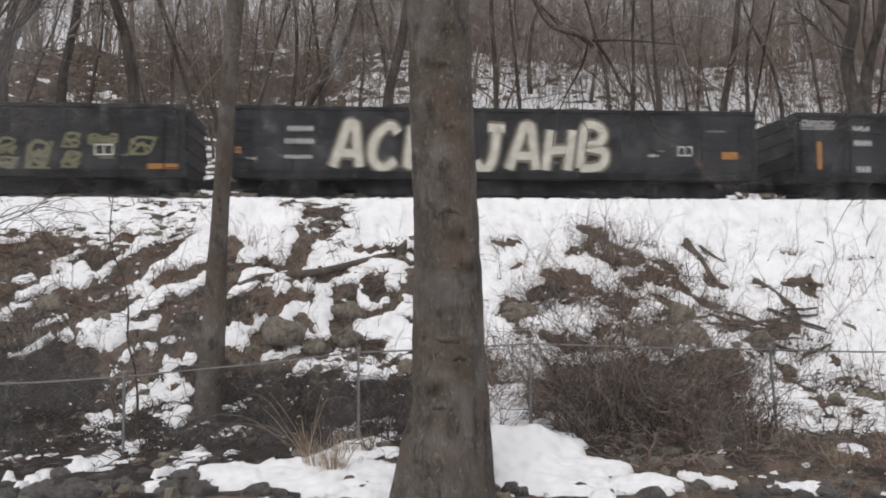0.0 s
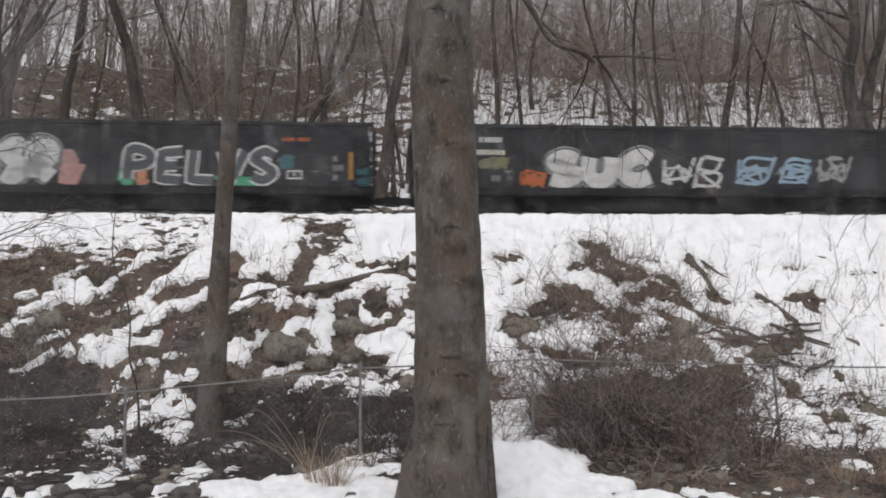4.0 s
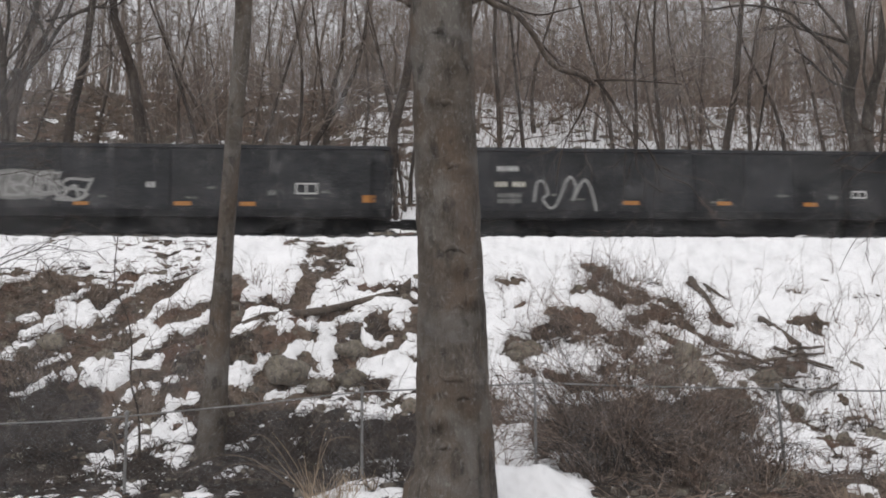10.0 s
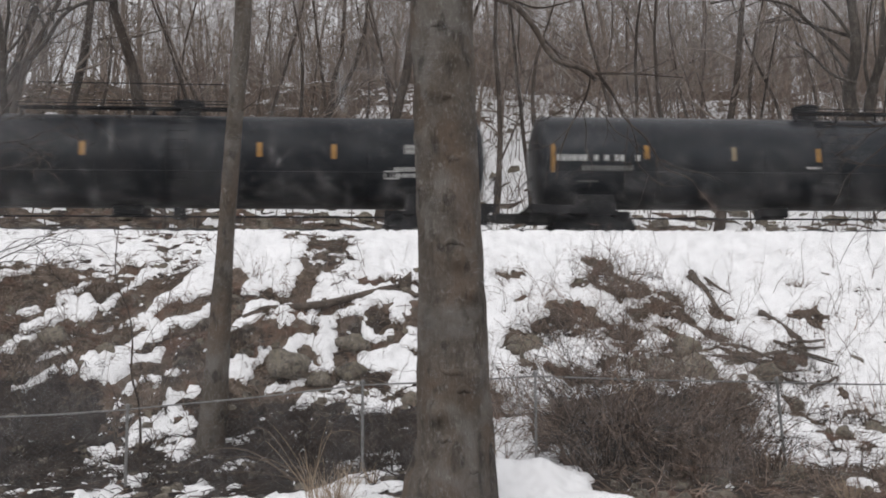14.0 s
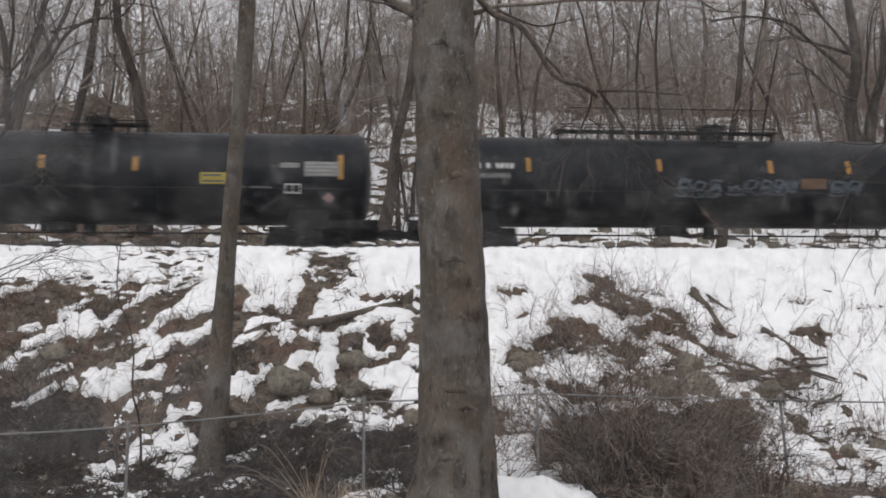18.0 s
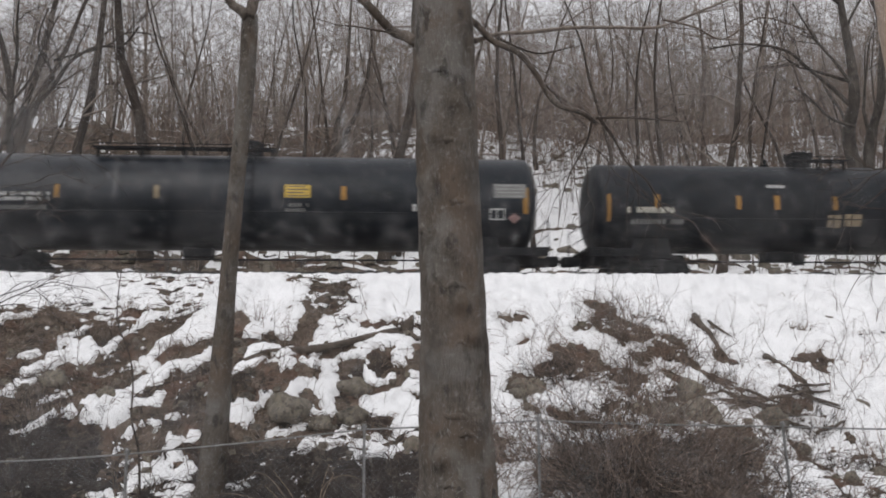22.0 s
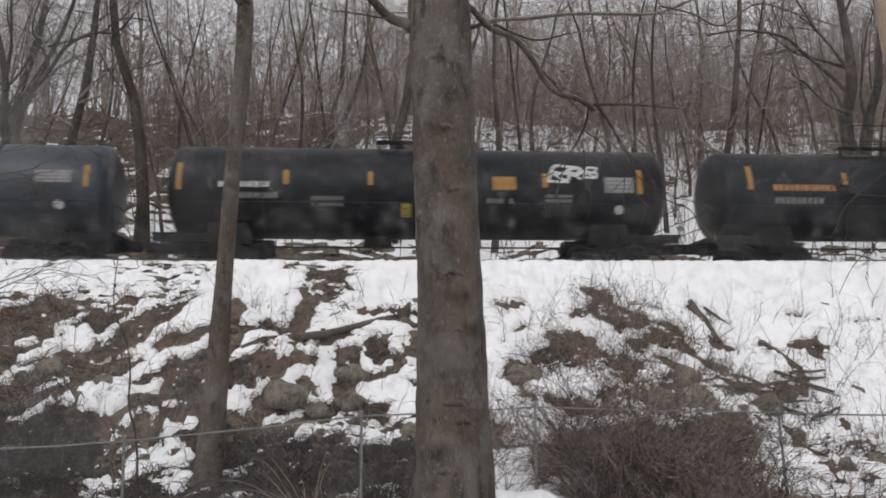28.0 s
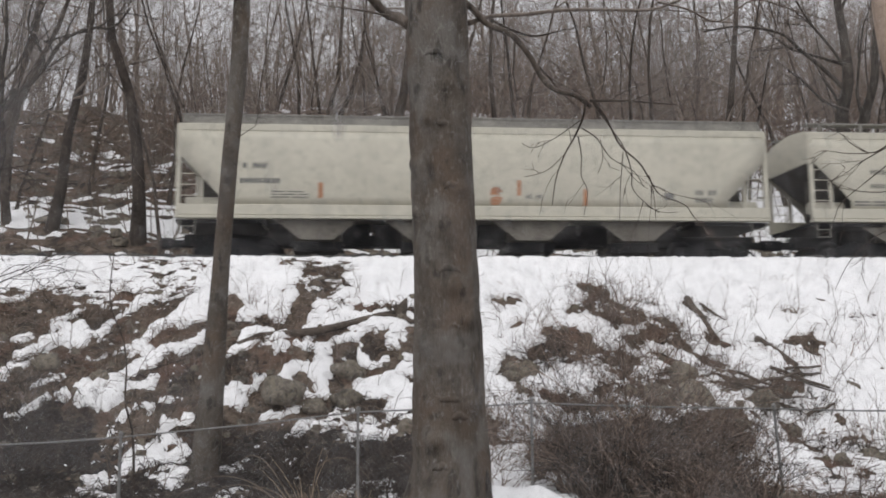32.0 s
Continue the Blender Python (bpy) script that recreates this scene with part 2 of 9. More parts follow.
# ---- mesh helpers ----
class Solid:
    """Collects tubes, boxes and sheets into one mesh."""

    def __init__(self):
        self.v, self.f = [], []

    def tube(self, pts, radii, sides=5, cap=True):
        pts = [Vector(p) for p in pts]
        base, n = len(self.v), len(pts)
        side = None
        for i, p in enumerate(pts):
            d = (pts[min(i + 1, n - 1)] - pts[max(i - 1, 0)]).normalized()
            if side is None:
                side = d.cross(Vector((0.31, 0.22, 0.93)) if abs(d.z) < 0.8 else Vector((0.9, 0.41, 0.1))).normalized()
            else:
                side = (side - d * side.dot(d)).normalized()
            up = d.cross(side)
            r = radii[i] if hasattr(radii, "__len__") else radii
            for k in range(sides):
                a = 2 * math.pi * k / sides
                self.v.append(p + side * (r * math.cos(a)) + up * (r * math.sin(a)))
        for i in range(n - 1):
            for k in range(sides):
                a, b = base + i * sides + k, base + i * sides + (k + 1) % sides
                self.f.append((a, b, b + sides, a + sides))
        if cap:
            self.f.append(tuple(base + k for k in reversed(range(sides))))
            self.f.append(tuple(base + (n - 1) * sides + k for k in range(sides)))
        return self

    def box(self, x0, x1, y0, y1, z0, z1, bev=0.0):
        """A block, with its long edges chamfered by bev."""
        if bev <= 0:
            b = len(self.v)
            self.v += [Vector(p) for p in ((x0, y0, z0), (x1, y0, z0), (x1, y1, z0), (x0, y1, z0), (x0, y0, z1), (x1, y0, z1), (x1, y1, z1), (x0, y1, z1))]
            self.f += [tuple(b + i for i in q) for q in ((3, 2, 1, 0), (4, 5, 6, 7), (0, 1, 5, 4), (1, 2, 6, 5), (2, 3, 7, 6), (3, 0, 4, 7))]
            return self
        c = bev
        ring = [(y0 + c, z0), (y1 - c, z0), (y1, z0 + c), (y1, z1 - c), (y1 - c, z1), (y0 + c, z1), (y0, z1 - c), (y0, z0 + c)]
        return self.prism(ring, x0, x1)

    def prism(self, ring, x0, x1):
        """A ring of (y, z) drawn along x."""
        b, n = len(self.v), len(ring)
        self.v += [Vector((x0, y, z)) for y, z in ring] + [Vector((x1, y, z)) for y, z in ring]
        self.f += [(b + i, b + (i + 1) % n, b + n + (i + 1) % n, b + n + i) for i in range(n)]
        self.f += [tuple(b + i for i in reversed(range(n))), tuple(b + n + i for i in range(n))]
        return self

    def plate(self, ring, y0, y1):
        """A ring of (x, z) drawn along y."""
        b, n = len(self.v), len(ring)
        self.v += [Vector((x, y0, z)) for x, z in ring] + [Vector((x, y1, z)) for x, z in ring]
        self.f += [(b + i, b + (i + 1) % n, b + n + (i + 1) % n, b + n + i) for i in range(n)]
        self.f += [tuple(b + i for i in reversed(range(n))), tuple(b + n + i for i in range(n))]
        return self

    def lathe(self, prof, axis="x", sides=28, centre=(0, 0, 0)):
        """Profile of (along, radius) turned about an axis."""
        b, n = len(self.v), len(prof)
        for a, r in prof:
            for k in range(sides):
                q = 2 * math.pi * k / sides
                c, s = r * math.cos(q), r * math.sin(q)
                p = (a, c, s) if axis == "x" else (c, a, s) if axis == "y" else (c, s, a)
                self.v.append(Vector(p) + Vector(centre))
        for i in range(n - 1):
            for k in range(sides):
                p, q = b + i * sides + k, b + i * sides + (k + 1) % sides
                self.f.append((p, q, q + sides, p + sides))
        self.f += [tuple(b + k for k in reversed(range(sides))), tuple(b + (n - 1) * sides + k for k in range(sides))]
        return self

    def mesh(self, name, mat, smooth=False):
        me = bpy.data.meshes.new(name)
        me.from_pydata([tuple(p) for p in self.v], [], self.f)
        me.materials.append(mat)
        bm = bmesh.new()
        bm.from_mesh(me)
        bmesh.ops.recalc_face_normals(bm, faces=bm.faces)
        bm.to_mesh(me)
        bm.free()
        if smooth:
            me.shade_smooth() if smooth is True else None
        return me


def part(name, solid, mat, parent, label="", smooth=False, at=None):
    """One mesh object under a thing or a part; solid may be a mesh that alike parts share."""
    me = solid if isinstance(solid, bpy.types.Mesh) else solid.mesh(name, mat, smooth)
    ob = new(name, me)
    ob.parent = parent
    if at is not None:
        ob.matrix_basis = at
    if label:
        ob["label"] = label
    return ob


def thing(name, label, category, group="", kind="", at=None):
    ob = new(name)
    ob.empty_display_size = 0.2
    if at is not None:
        ob.matrix_basis = at
    return tagged(ob, label, category, group, kind)


# ---- ground ----
LEAN = 0.075          # the track recedes by this much for each metre to the right
PROFILE_Y = [-3000, 0, 8, 9, 11.9, 12.8, 14.2, 16, 20, 23.4, 24.0, 24.8, 29.5, 31.5, 60, 75, 120, 400, 3000]
PROFILE_Z = [0, 0, 0.1, 0.2, 0.34, 0.23, 0.3, 1.0, 3.2, 4.98, 4.92, 4.7, 4.7, 5.2, 19.4, 23, 31, 55, 55]
RNG = np.random.RandomState(7)
LATTICE = RNG.rand(256, 256)


def vnoise(x, y):
    xi, yi = np.floor(x).astype(int), np.floor(y).astype(int)
    u, v = x - xi, y - yi
    u, v = u * u * (3 - 2 * u), v * v * (3 - 2 * v)
    a, b = LATTICE[xi & 255, yi & 255], LATTICE[(xi + 1) & 255, yi & 255]
    c, d = LATTICE[xi & 255, (yi + 1) & 255], LATTICE[(xi + 1) & 255, (yi + 1) & 255]
    return (a * (1 - u) + b * u) * (1 - v) + (c * (1 - u) + d * u) * v - 0.5


def fbm(x, y, octaves=4):
    t, k = 0, 1.0
    for i in range(octaves):
        t = t + k * vnoise(x * 2 ** i + 17 * i, y * 2 ** i + 31 * i)
        k *= 0.5
    return t


def track_depth(x, y):
    s = np.clip((y - 12) / 8, 0, 1)
    return y - LEAN * x * s * s * (3 - 2 * s)


def land(x, y):
    """Height of the bare ground."""
    x, y = np.asarray(x, float), np.asarray(y, float)
    v = track_depth(x, y)
    z = np.interp(v, PROFILE_Y, PROFILE_Z)
    slope = np.clip((v - 12.5) / 2.5, 0, 1) * np.clip((23.2 - v) / 1.5, 0, 1)
    hill = np.clip((v - 31) / 6, 0, 1)
    z = z + 0.45 * slope * fbm(x * 0.55 + 3, y * 0.55, 4) + 0.06 * fbm(x * 2.1, y * 2.1, 2) * np.clip((np.abs(v - 27) - 3.3) / 1.5, 0, 1)
    return z + hill * (2.2 * fbm(x * 0.06 + 9, y * 0.06, 3) + 0.8 * fbm(x * 0.4, y * 0.4, 5))


def height(x, y):
    return float(land(x, y))


def grid(name, xs, ys, z, mat, smooth=True, keep=None):
    X, Y = np.meshgrid(xs, ys)
    nx, ny = len(xs), len(ys)
    idx = np.arange(nx * ny).reshape(ny, nx)
    f = np.stack([idx[:-1, :-1], idx[:-1, 1:], idx[1:, 1:], idx[1:, :-1]], -1).reshape(-1, 4)
    if keep is not None:
        k = keep[:-1, :-1] | keep[:-1, 1:] | keep[1:, 1:] | keep[1:, :-1]
        f = f[k.reshape(-1)]
    co = np.stack([X, Y, z], -1).reshape(-1, 3)
    used = np.unique(f)
    remap = np.full(len(co), -1)
    remap[used] = np.arange(len(used))
    co, f = co[used], remap[f]
    me = bpy.data.meshes.new(name)
    me.vertices.add(len(co))
    me.vertices.foreach_set("co", co.ravel())
    me.loops.add(f.size)
    me.loops.foreach_set("vertex_index", f.ravel().astype(np.int32))
    me.polygons.add(len(f))
    me.polygons.foreach_set("loop_start", np.arange(0, f.size, 4, dtype=np.int32))
    me.polygons.foreach_set("loop_total", np.full(len(f), 4, dtype=np.int32))
    me.update(calc_edges=True)
    me.materials.append(mat)
    if smooth:
        me.shade_smooth()
    return new(name, me)


def spread(a, b, step, far, grow=1.35):
    mid = np.arange(a, b + step / 2, step)
    out, s, lo, hi = list(mid), step, a, b
    while hi < far or lo > -far:
        s *= grow
        hi, lo = hi + s, lo - s
        out = [lo] + out + [hi]
    return np.array(out)


gx, gy = spread(-20, 20, 0.25, 2600), spread(4, 70, 0.25, 2600)
GX, GY = np.meshgrid(gx, gy)
tagged(grid("ground", gx, gy, land(GX, GY), M_LITTER), "brown leaf litter and earth on an embankment and wooded hill", "ground", kind="structure")

# snow lies as a thick uneven sheet with bare places melted through it
sx, sy = np.arange(-14.5, 14.51, 0.05), np.arange(7.0, 24.9, 0.05)
SX, SY = np.meshgrid(sx, sy)
warp_x, warp_y = SX + 0.2 * fbm(SX * 2.6, SY * 2.2, 4), SY + 0.4 * fbm(SX * 2.6 + 40, SY * 2.2, 4)
cover = np.where((track_depth(SX, SY) > 22.6) | ((SX > 0.8) & (SY > 16.3)) | ((SX > 5.2) & (SY > 12.6)), 0.12, -0.11)


def patch(x0, y0, x1, y1, w, reach, level):
    """Lays snow (or bare ground) of a level along a line, w wide on both sides and reach times longer down the bank."""
    global cover
    dx, dy = x1 - x0, (y1 - y0) / reach
    px, py = warp_x - x0, (warp_y - y0) / reach
    k = np.clip((px * dx + py * dy) / max(dx * dx + dy * dy, 1e-6), 0, 1)
    d = np.hypot(px - k * dx, py - k * dy) / w
    fade = np.clip((1.35 - d) / 0.6, 0, 1)
    cover = cover * (1 - fade) + level * fade


def snow_on(x0, y0, x1, y1, w, reach):
    patch(x0, y0, x1, y1, w, reach, 0.13)


def bare_at(x0, y0, x1, y1, w, reach):
    patch(x0, y0, x1, y1, w, reach, -0.13)


snow_on(-11.35, 21.70, -8.59, 22.04, 0.48, 2.2)
snow_on(-8.42, 21.62, -5.82, 21.60, 0.40, 2.1)
snow_on(-5.99, 21.44, -5.53, 19.84, 0.19, 2.7)
snow_on(-5.84, 20.12, -5.84, 19.56, 0.20, 2.4)
snow_on(-5.93, 19.66, -6.26, 19.10, 0.14, 2.5)
snow_on(-6.25, 19.06, -6.43, 18.68, 0.11, 1.6)
snow_on(-5.74, 19.66, -5.51, 19.56, 0.13, 1.4)
bare_at(-9.82, 20.38, -8.50, 20.80, 0.10, 1.8)
bare_at(-7.26, 21.82, -7.02, 21.90, 0.09, 2.0)
bare_at(-6.62, 21.18, -6.23, 21.08, 0.11, 1.7)
bare_at(-10.35, 22.34, -9.99, 22.52, 0.04, 2.2)
snow_on(-10.39, 19.92, -9.88, 20.36, 0.05, 2.2)
snow_on(-8.46, 20.46, -8.07, 20.60, 0.08, 2.0)
snow_on(-7.36, 20.42, -7.13, 20.52, 0.10, 1.2)
snow_on(-7.48, 19.90, -7.21, 20.32, 0.05, 1.7)
snow_on(-8.76, 19.30, -8.47, 19.94, 0.05, 3.1)
snow_on(-8.54, 19.04, -8.42, 19.16, 0.06, 3.0)
snow_on(-8.27, 19.06, -7.89, 18.92, 0.11, 1.7)
snow_on(-8.59, 18.54, -7.60, 18.98, 0.09, 1.2)
snow_on(-8.28, 18.54, -7.81, 18.60, 0.10, 1.5)
snow_on(-8.89, 18.16, -8.36, 18.44, 0.07, 1.2)
snow_on(-8.82, 17.96, -8.74, 18.10, 0.08, 1.4)
snow_on(-7.53, 18.98, -7.54, 19.44, 0.09, 2.0)
snow_on(-9.30, 18.72, -8.96, 18.66, 0.07, 2.0)
snow_on(-8.81, 17.34, -8.31, 17.40, 0.06, 4.2)
snow_on(-7.84, 16.64, -7.42, 16.72, 0.04, 2.4)
snow_on(-6.54, 18.66, -6.20, 18.22, 0.09, 1.4)
snow_on(-6.93, 18.40, -6.56, 18.54, 0.06, 1.9)
snow_on(-7.54, 18.12, -7.01, 18.28, 0.04, 1.2)
bare_at(-6.02, 18.46, -5.58, 19.14, 0.09, 1.3)
snow_on(-5.27, 18.60, -5.81, 18.12, 0.15, 1.2)
snow_on(-5.79, 18.06, -6.30, 17.52, 0.09, 2.3)
snow_on(-5.98, 17.66, -6.34, 17.46, 0.08, 1.6)
snow_on(-5.72, 17.02, -6.08, 17.00, 0.08, 1.6)
snow_on(-6.97, 16.66, -6.39, 17.10, 0.11, 1.8)
snow_on(-6.79, 16.36, -6.10, 16.62, 0.10, 2.3)
snow_on(-6.31, 17.24, -6.19, 16.52, 0.07, 2.4)
snow_on(-6.54, 16.22, -6.22, 16.30, 0.04, 1.2)
snow_on(-7.31, 16.20, -7.01, 16.26, 0.08, 1.2)
snow_on(-7.41, 16.08, -7.82, 15.96, 0.06, 1.2)
snow_on(-8.00, 16.00, -7.71, 15.96, 0.07, 1.2)
snow_on(-5.32, 16.74, -5.17, 16.80, 0.06, 1.5)
snow_on(-5.65, 16.52, -5.42, 16.38, 0.07, 1.5)
snow_on(-5.80, 16.34, -5.69, 16.48, 0.04, 1.2)
snow_on(-5.97, 16.14, -5.87, 16.16, 0.05, 1.2)
snow_on(-5.05, 16.12, -4.73, 16.36, 0.09, 1.2)
snow_on(-4.84, 15.92, -4.69, 15.90, 0.03, 1.4)
snow_on(-4.93, 15.76, -4.70, 15.74, 0.04, 1.8)
snow_on(-6.01, 15.80, -5.96, 15.84, 0.03, 1.4)
snow_on(-5.78, 15.46, -6.02, 15.20, 0.05, 1.2)
snow_on(-5.28, 15.34, -4.95, 15.56, 0.07, 1.8)
snow_on(-5.15, 15.04, -5.61, 14.92, 0.07, 1.5)
snow_on(-5.50, 15.20, -5.12, 15.18, 0.09, 1.2)
snow_on(-5.61, 14.68, -5.86, 14.46, 0.05, 1.5)
snow_on(-4.89, 14.80, -4.54, 15.06, 0.10, 2.0)
snow_on(-4.35, 14.60, -4.28, 13.86, 0.09, 2.6)
snow_on(-4.24, 13.52, -4.27, 13.16, 0.04, 3.8)
snow_on(-5.81, 14.24, -5.47, 12.16, 0.05, 3.8)
snow_on(-5.50, 14.04, -5.83, 14.06, 0.03, 3.4)
snow_on(-5.16, 13.30, -5.06, 12.94, 0.07, 7.9)
snow_on(-4.87, 13.06, -4.43, 12.18, 0.05, 12.0)
snow_on(-4.23, 11.74, -4.09, 11.54, 0.05, 3.5)
snow_on(-4.55, 10.92, -4.33, 11.26, 0.10, 3.4)
snow_on(-5.84, 12.02, -5.61, 11.98, 0.02, 5.6)
snow_on(-4.05, 11.82, -3.94, 11.70, 0.04, 3.0)
snow_on(-3.35, 10.82, -3.26, 11.50, 0.05, 4.7)
snow_on(-5.41, 11.16, -5.33, 11.22, 0.02, 3.4)
snow_on(-5.03, 11.08, -4.90, 10.92, 0.02, 4.1)
snow_on(-3.66, 14.70, -3.47, 14.70, 0.03, 4.4)
snow_on(-3.43, 14.30, -3.13, 14.28, 0.03, 2.1)
snow_on(-3.39, 13.32, -3.17, 13.68, 0.04, 5.0)
snow_on(-3.40, 12.84, -3.17, 13.10, 0.03, 4.3)
snow_on(-3.22, 11.36, -3.01, 11.38, 0.04, 3.3)
snow_on(-2.81, 11.20, -2.58, 11.44, 0.02, 4.4)
snow_on(-5.18, 21.66, -4.10, 21.66, 0.58, 2.9)
snow_on(-4.59, 20.08, -3.66, 20.44, 0.19, 3.0)
snow_on(-5.18, 21.96, -3.44, 23.02, 0.18, 2.6)
bare_at(-5.08, 20.52, -4.71, 20.00, 0.12, 3.0)
bare_at(-4.81, 19.62, -4.71, 18.96, 0.12, 1.7)
snow_on(-1.96, 21.98, -0.72, 22.16, 0.53, 3.1)
snow_on(-1.29, 20.64, -2.51, 20.50, 0.22, 2.1)
snow_on(-2.86, 20.30, -2.87, 19.30, 0.16, 2.4)
snow_on(-2.40, 19.62, -2.23, 19.48, 0.23, 1.4)
snow_on(-1.98, 19.32, -1.11, 19.80, 0.16, 1.2)
bare_at(-4.23, 22.72, -2.44, 23.00, 0.09, 2.4)
bare_at(-3.33, 22.30, -2.70, 22.22, 0.19, 3.2)
bare_at(-2.93, 21.36, -2.74, 21.18, 0.20, 1.6)
bare_at(-3.62, 21.00, -3.16, 21.18, 0.08, 1.5)
bare_at(-3.15, 20.72, -3.24, 20.00, 0.11, 1.8)
bare_at(-3.36, 19.88, -3.20, 19.10, 0.12, 2.5)
bare_at(-3.92, 20.72, -3.71, 20.72, 0.04, 1.2)
bare_at(-2.39, 21.62, -2.21, 21.28, 0.06, 1.6)
bare_at(-4.46, 19.00, -4.11, 19.68, 0.06, 2.3)
bare_at(-4.09, 19.62, -3.56, 19.56, 0.09, 2.6)
bare_at(-3.44, 19.60, -3.24, 19.22, 0.10, 2.5)
snow_on(-4.31, 18.60, -3.34, 18.52, 0.15, 4.3)
snow_on(-4.29, 18.48, -3.65, 18.24, 0.10, 2.5)
bare_at(-4.23, 18.04, -3.02, 18.66, 0.06, 1.2)
bare_at(-2.18, 19.32, -2.09, 19.38, 0.05, 1.2)
bare_at(-1.11, 19.76, -0.90, 19.54, 0.10, 1.2)
bare_at(-1.24, 19.84, -0.66, 20.04, 0.05, 1.3)
snow_on(-3.05, 18.46, -1.82, 19.02, 0.06, 2.1)
snow_on(-1.82, 19.02, -1.09, 19.44, 0.11, 1.2)
snow_on(-1.06, 19.30, -0.64, 19.56, 0.13, 1.2)
bare_at(-2.72, 18.30, -0.63, 19.12, 0.04, 1.2)
bare_at(-4.57, 17.98, -3.19, 17.90, 0.17, 1.2)
snow_on(-2.54, 18.42, -2.53, 18.02, 0.14, 1.2)
snow_on(-3.20, 17.50, -2.32, 18.00, 0.11, 1.2)
snow_on(-2.61, 17.72, -2.35, 17.42, 0.14, 1.2)
snow_on(-2.72, 17.22, -2.29, 17.12, 0.09, 1.2)
snow_on(-4.16, 16.94, -3.63, 17.46, 0.09, 1.2)
snow_on(-4.17, 16.82, -3.91, 16.82, 0.10, 1.2)
snow_on(-3.98, 17.02, -3.76, 17.30, 0.08, 1.3)
snow_on(-1.79, 18.70, -1.22, 18.48, 0.09, 1.2)
snow_on(-1.65, 18.52, -1.52, 18.46, 0.07, 1.4)
snow_on(-1.15, 18.96, -0.99, 18.98, 0.08, 1.6)
snow_on(-0.77, 18.56, -0.61, 18.40, 0.07, 1.8)
bare_at(-1.94, 18.42, -1.97, 17.60, 0.17, 1.7)
snow_on(-1.33, 17.90, -0.59, 18.02, 0.13, 1.4)
snow_on(-1.62, 17.58, -0.57, 17.42, 0.17, 1.7)
snow_on(-0.95, 16.90, -0.56, 17.04, 0.10, 2.2)
snow_on(-3.37, 16.56, -3.11, 16.58, 0.04, 1.2)
snow_on(-3.05, 16.64, -2.54, 16.82, 0.04, 1.3)
snow_on(-2.63, 16.34, -1.99, 16.32, 0.07, 1.5)
snow_on(-2.69, 16.16, -1.94, 15.96, 0.06, 2.0)
snow_on(-1.83, 16.10, -0.86, 16.30, 0.09, 1.2)
snow_on(-1.67, 15.56, -1.00, 15.92, 0.05, 3.7)
snow_on(-1.56, 13.22, -1.31, 13.72, 0.06, 3.9)
snow_on(-1.35, 14.02, -1.13, 14.04, 0.05, 3.2)
snow_on(-2.28, 10.26, -0.53, 10.16, 0.11, 3.7)
snow_on(-1.54, 10.70, -0.59, 11.32, 0.10, 3.4)
snow_on(-1.23, 11.78, -0.75, 12.86, 0.04, 10.9)
snow_on(-2.22, 10.62, -1.68, 10.74, 0.04, 2.8)
snow_on(-1.50, 9.58, -0.49, 9.48, 0.09, 2.9)
snow_on(-2.66, 10.42, -2.23, 10.36, 0.06, 4.1)
snow_on(-3.30, 9.62, -3.14, 9.70, 0.04, 2.6)
snow_on(-4.54, 10.60, -4.30, 11.14, 0.09, 4.2)
snow_on(-4.59, 10.34, -4.66, 10.04, 0.03, 3.7)
snow_on(-4.73, 10.06, -4.69, 9.58, 0.02, 5.9)
snow_on(-3.32, 10.36, -3.22, 11.44, 0.05, 4.2)
snow_on(1.31, 22.82, 12.45, 23.80, 0.51, 1.8)
snow_on(5.65, 22.56, 11.68, 22.38, 0.59, 1.5)
snow_on(6.96, 21.14, 8.56, 20.92, 0.53, 3.0)
snow_on(7.00, 19.40, 8.26, 20.22, 0.40, 1.5)
snow_on(9.06, 20.22, 10.28, 19.82, 0.77, 2.8)
bare_at(4.56, 17.54, 6.01, 18.02, 0.12, 1.2)
bare_at(3.18, 17.58, 4.56, 17.54, 0.11, 1.9)
bare_at(5.94, 17.50, 7.36, 17.60, 0.11, 1.4)
bare_at(4.11, 16.26, 5.93, 16.58, 0.15, 1.7)
bare_at(5.17, 15.64, 5.57, 15.90, 0.13, 2.9)
bare_at(2.23, 19.18, 2.76, 19.36, 0.10, 1.7)
bare_at(1.33, 20.94, 1.68, 20.96, 0.08, 1.6)
bare_at(1.76, 21.06, 2.00, 20.98, 0.06, 1.4)
bare_at(2.10, 21.06, 2.27, 21.08, 0.04, 1.2)
bare_at(2.91, 21.26, 3.07, 21.30, 0.06, 2.2)
snow_on(1.21, 20.18, 2.09, 20.28, 0.27, 1.7)
snow_on(2.15, 20.80, 2.93, 20.46, 0.17, 3.5)
snow_on(3.31, 22.00, 3.20, 21.28, 0.20, 2.9)
bare_at(1.57, 19.96, 1.86, 20.00, 0.07, 1.9)
snow_on(1.08, 19.10, 1.94, 19.08, 0.11, 1.7)
snow_on(2.03, 19.72, 2.36, 20.24, 0.16, 1.8)
bare_at(3.03, 20.22, 3.32, 20.36, 0.09, 1.4)
bare_at(3.72, 21.70, 4.04, 21.26, 0.13, 4.9)
bare_at(3.59, 20.32, 4.39, 20.94, 0.17, 2.4)
bare_at(4.18, 19.96, 4.41, 19.82, 0.12, 1.4)
bare_at(4.64, 20.20, 5.25, 20.02, 0.09, 2.7)
bare_at(4.53, 19.64, 5.26, 19.56, 0.17, 1.4)
bare_at(4.56, 19.26, 5.02, 19.20, 0.09, 1.3)
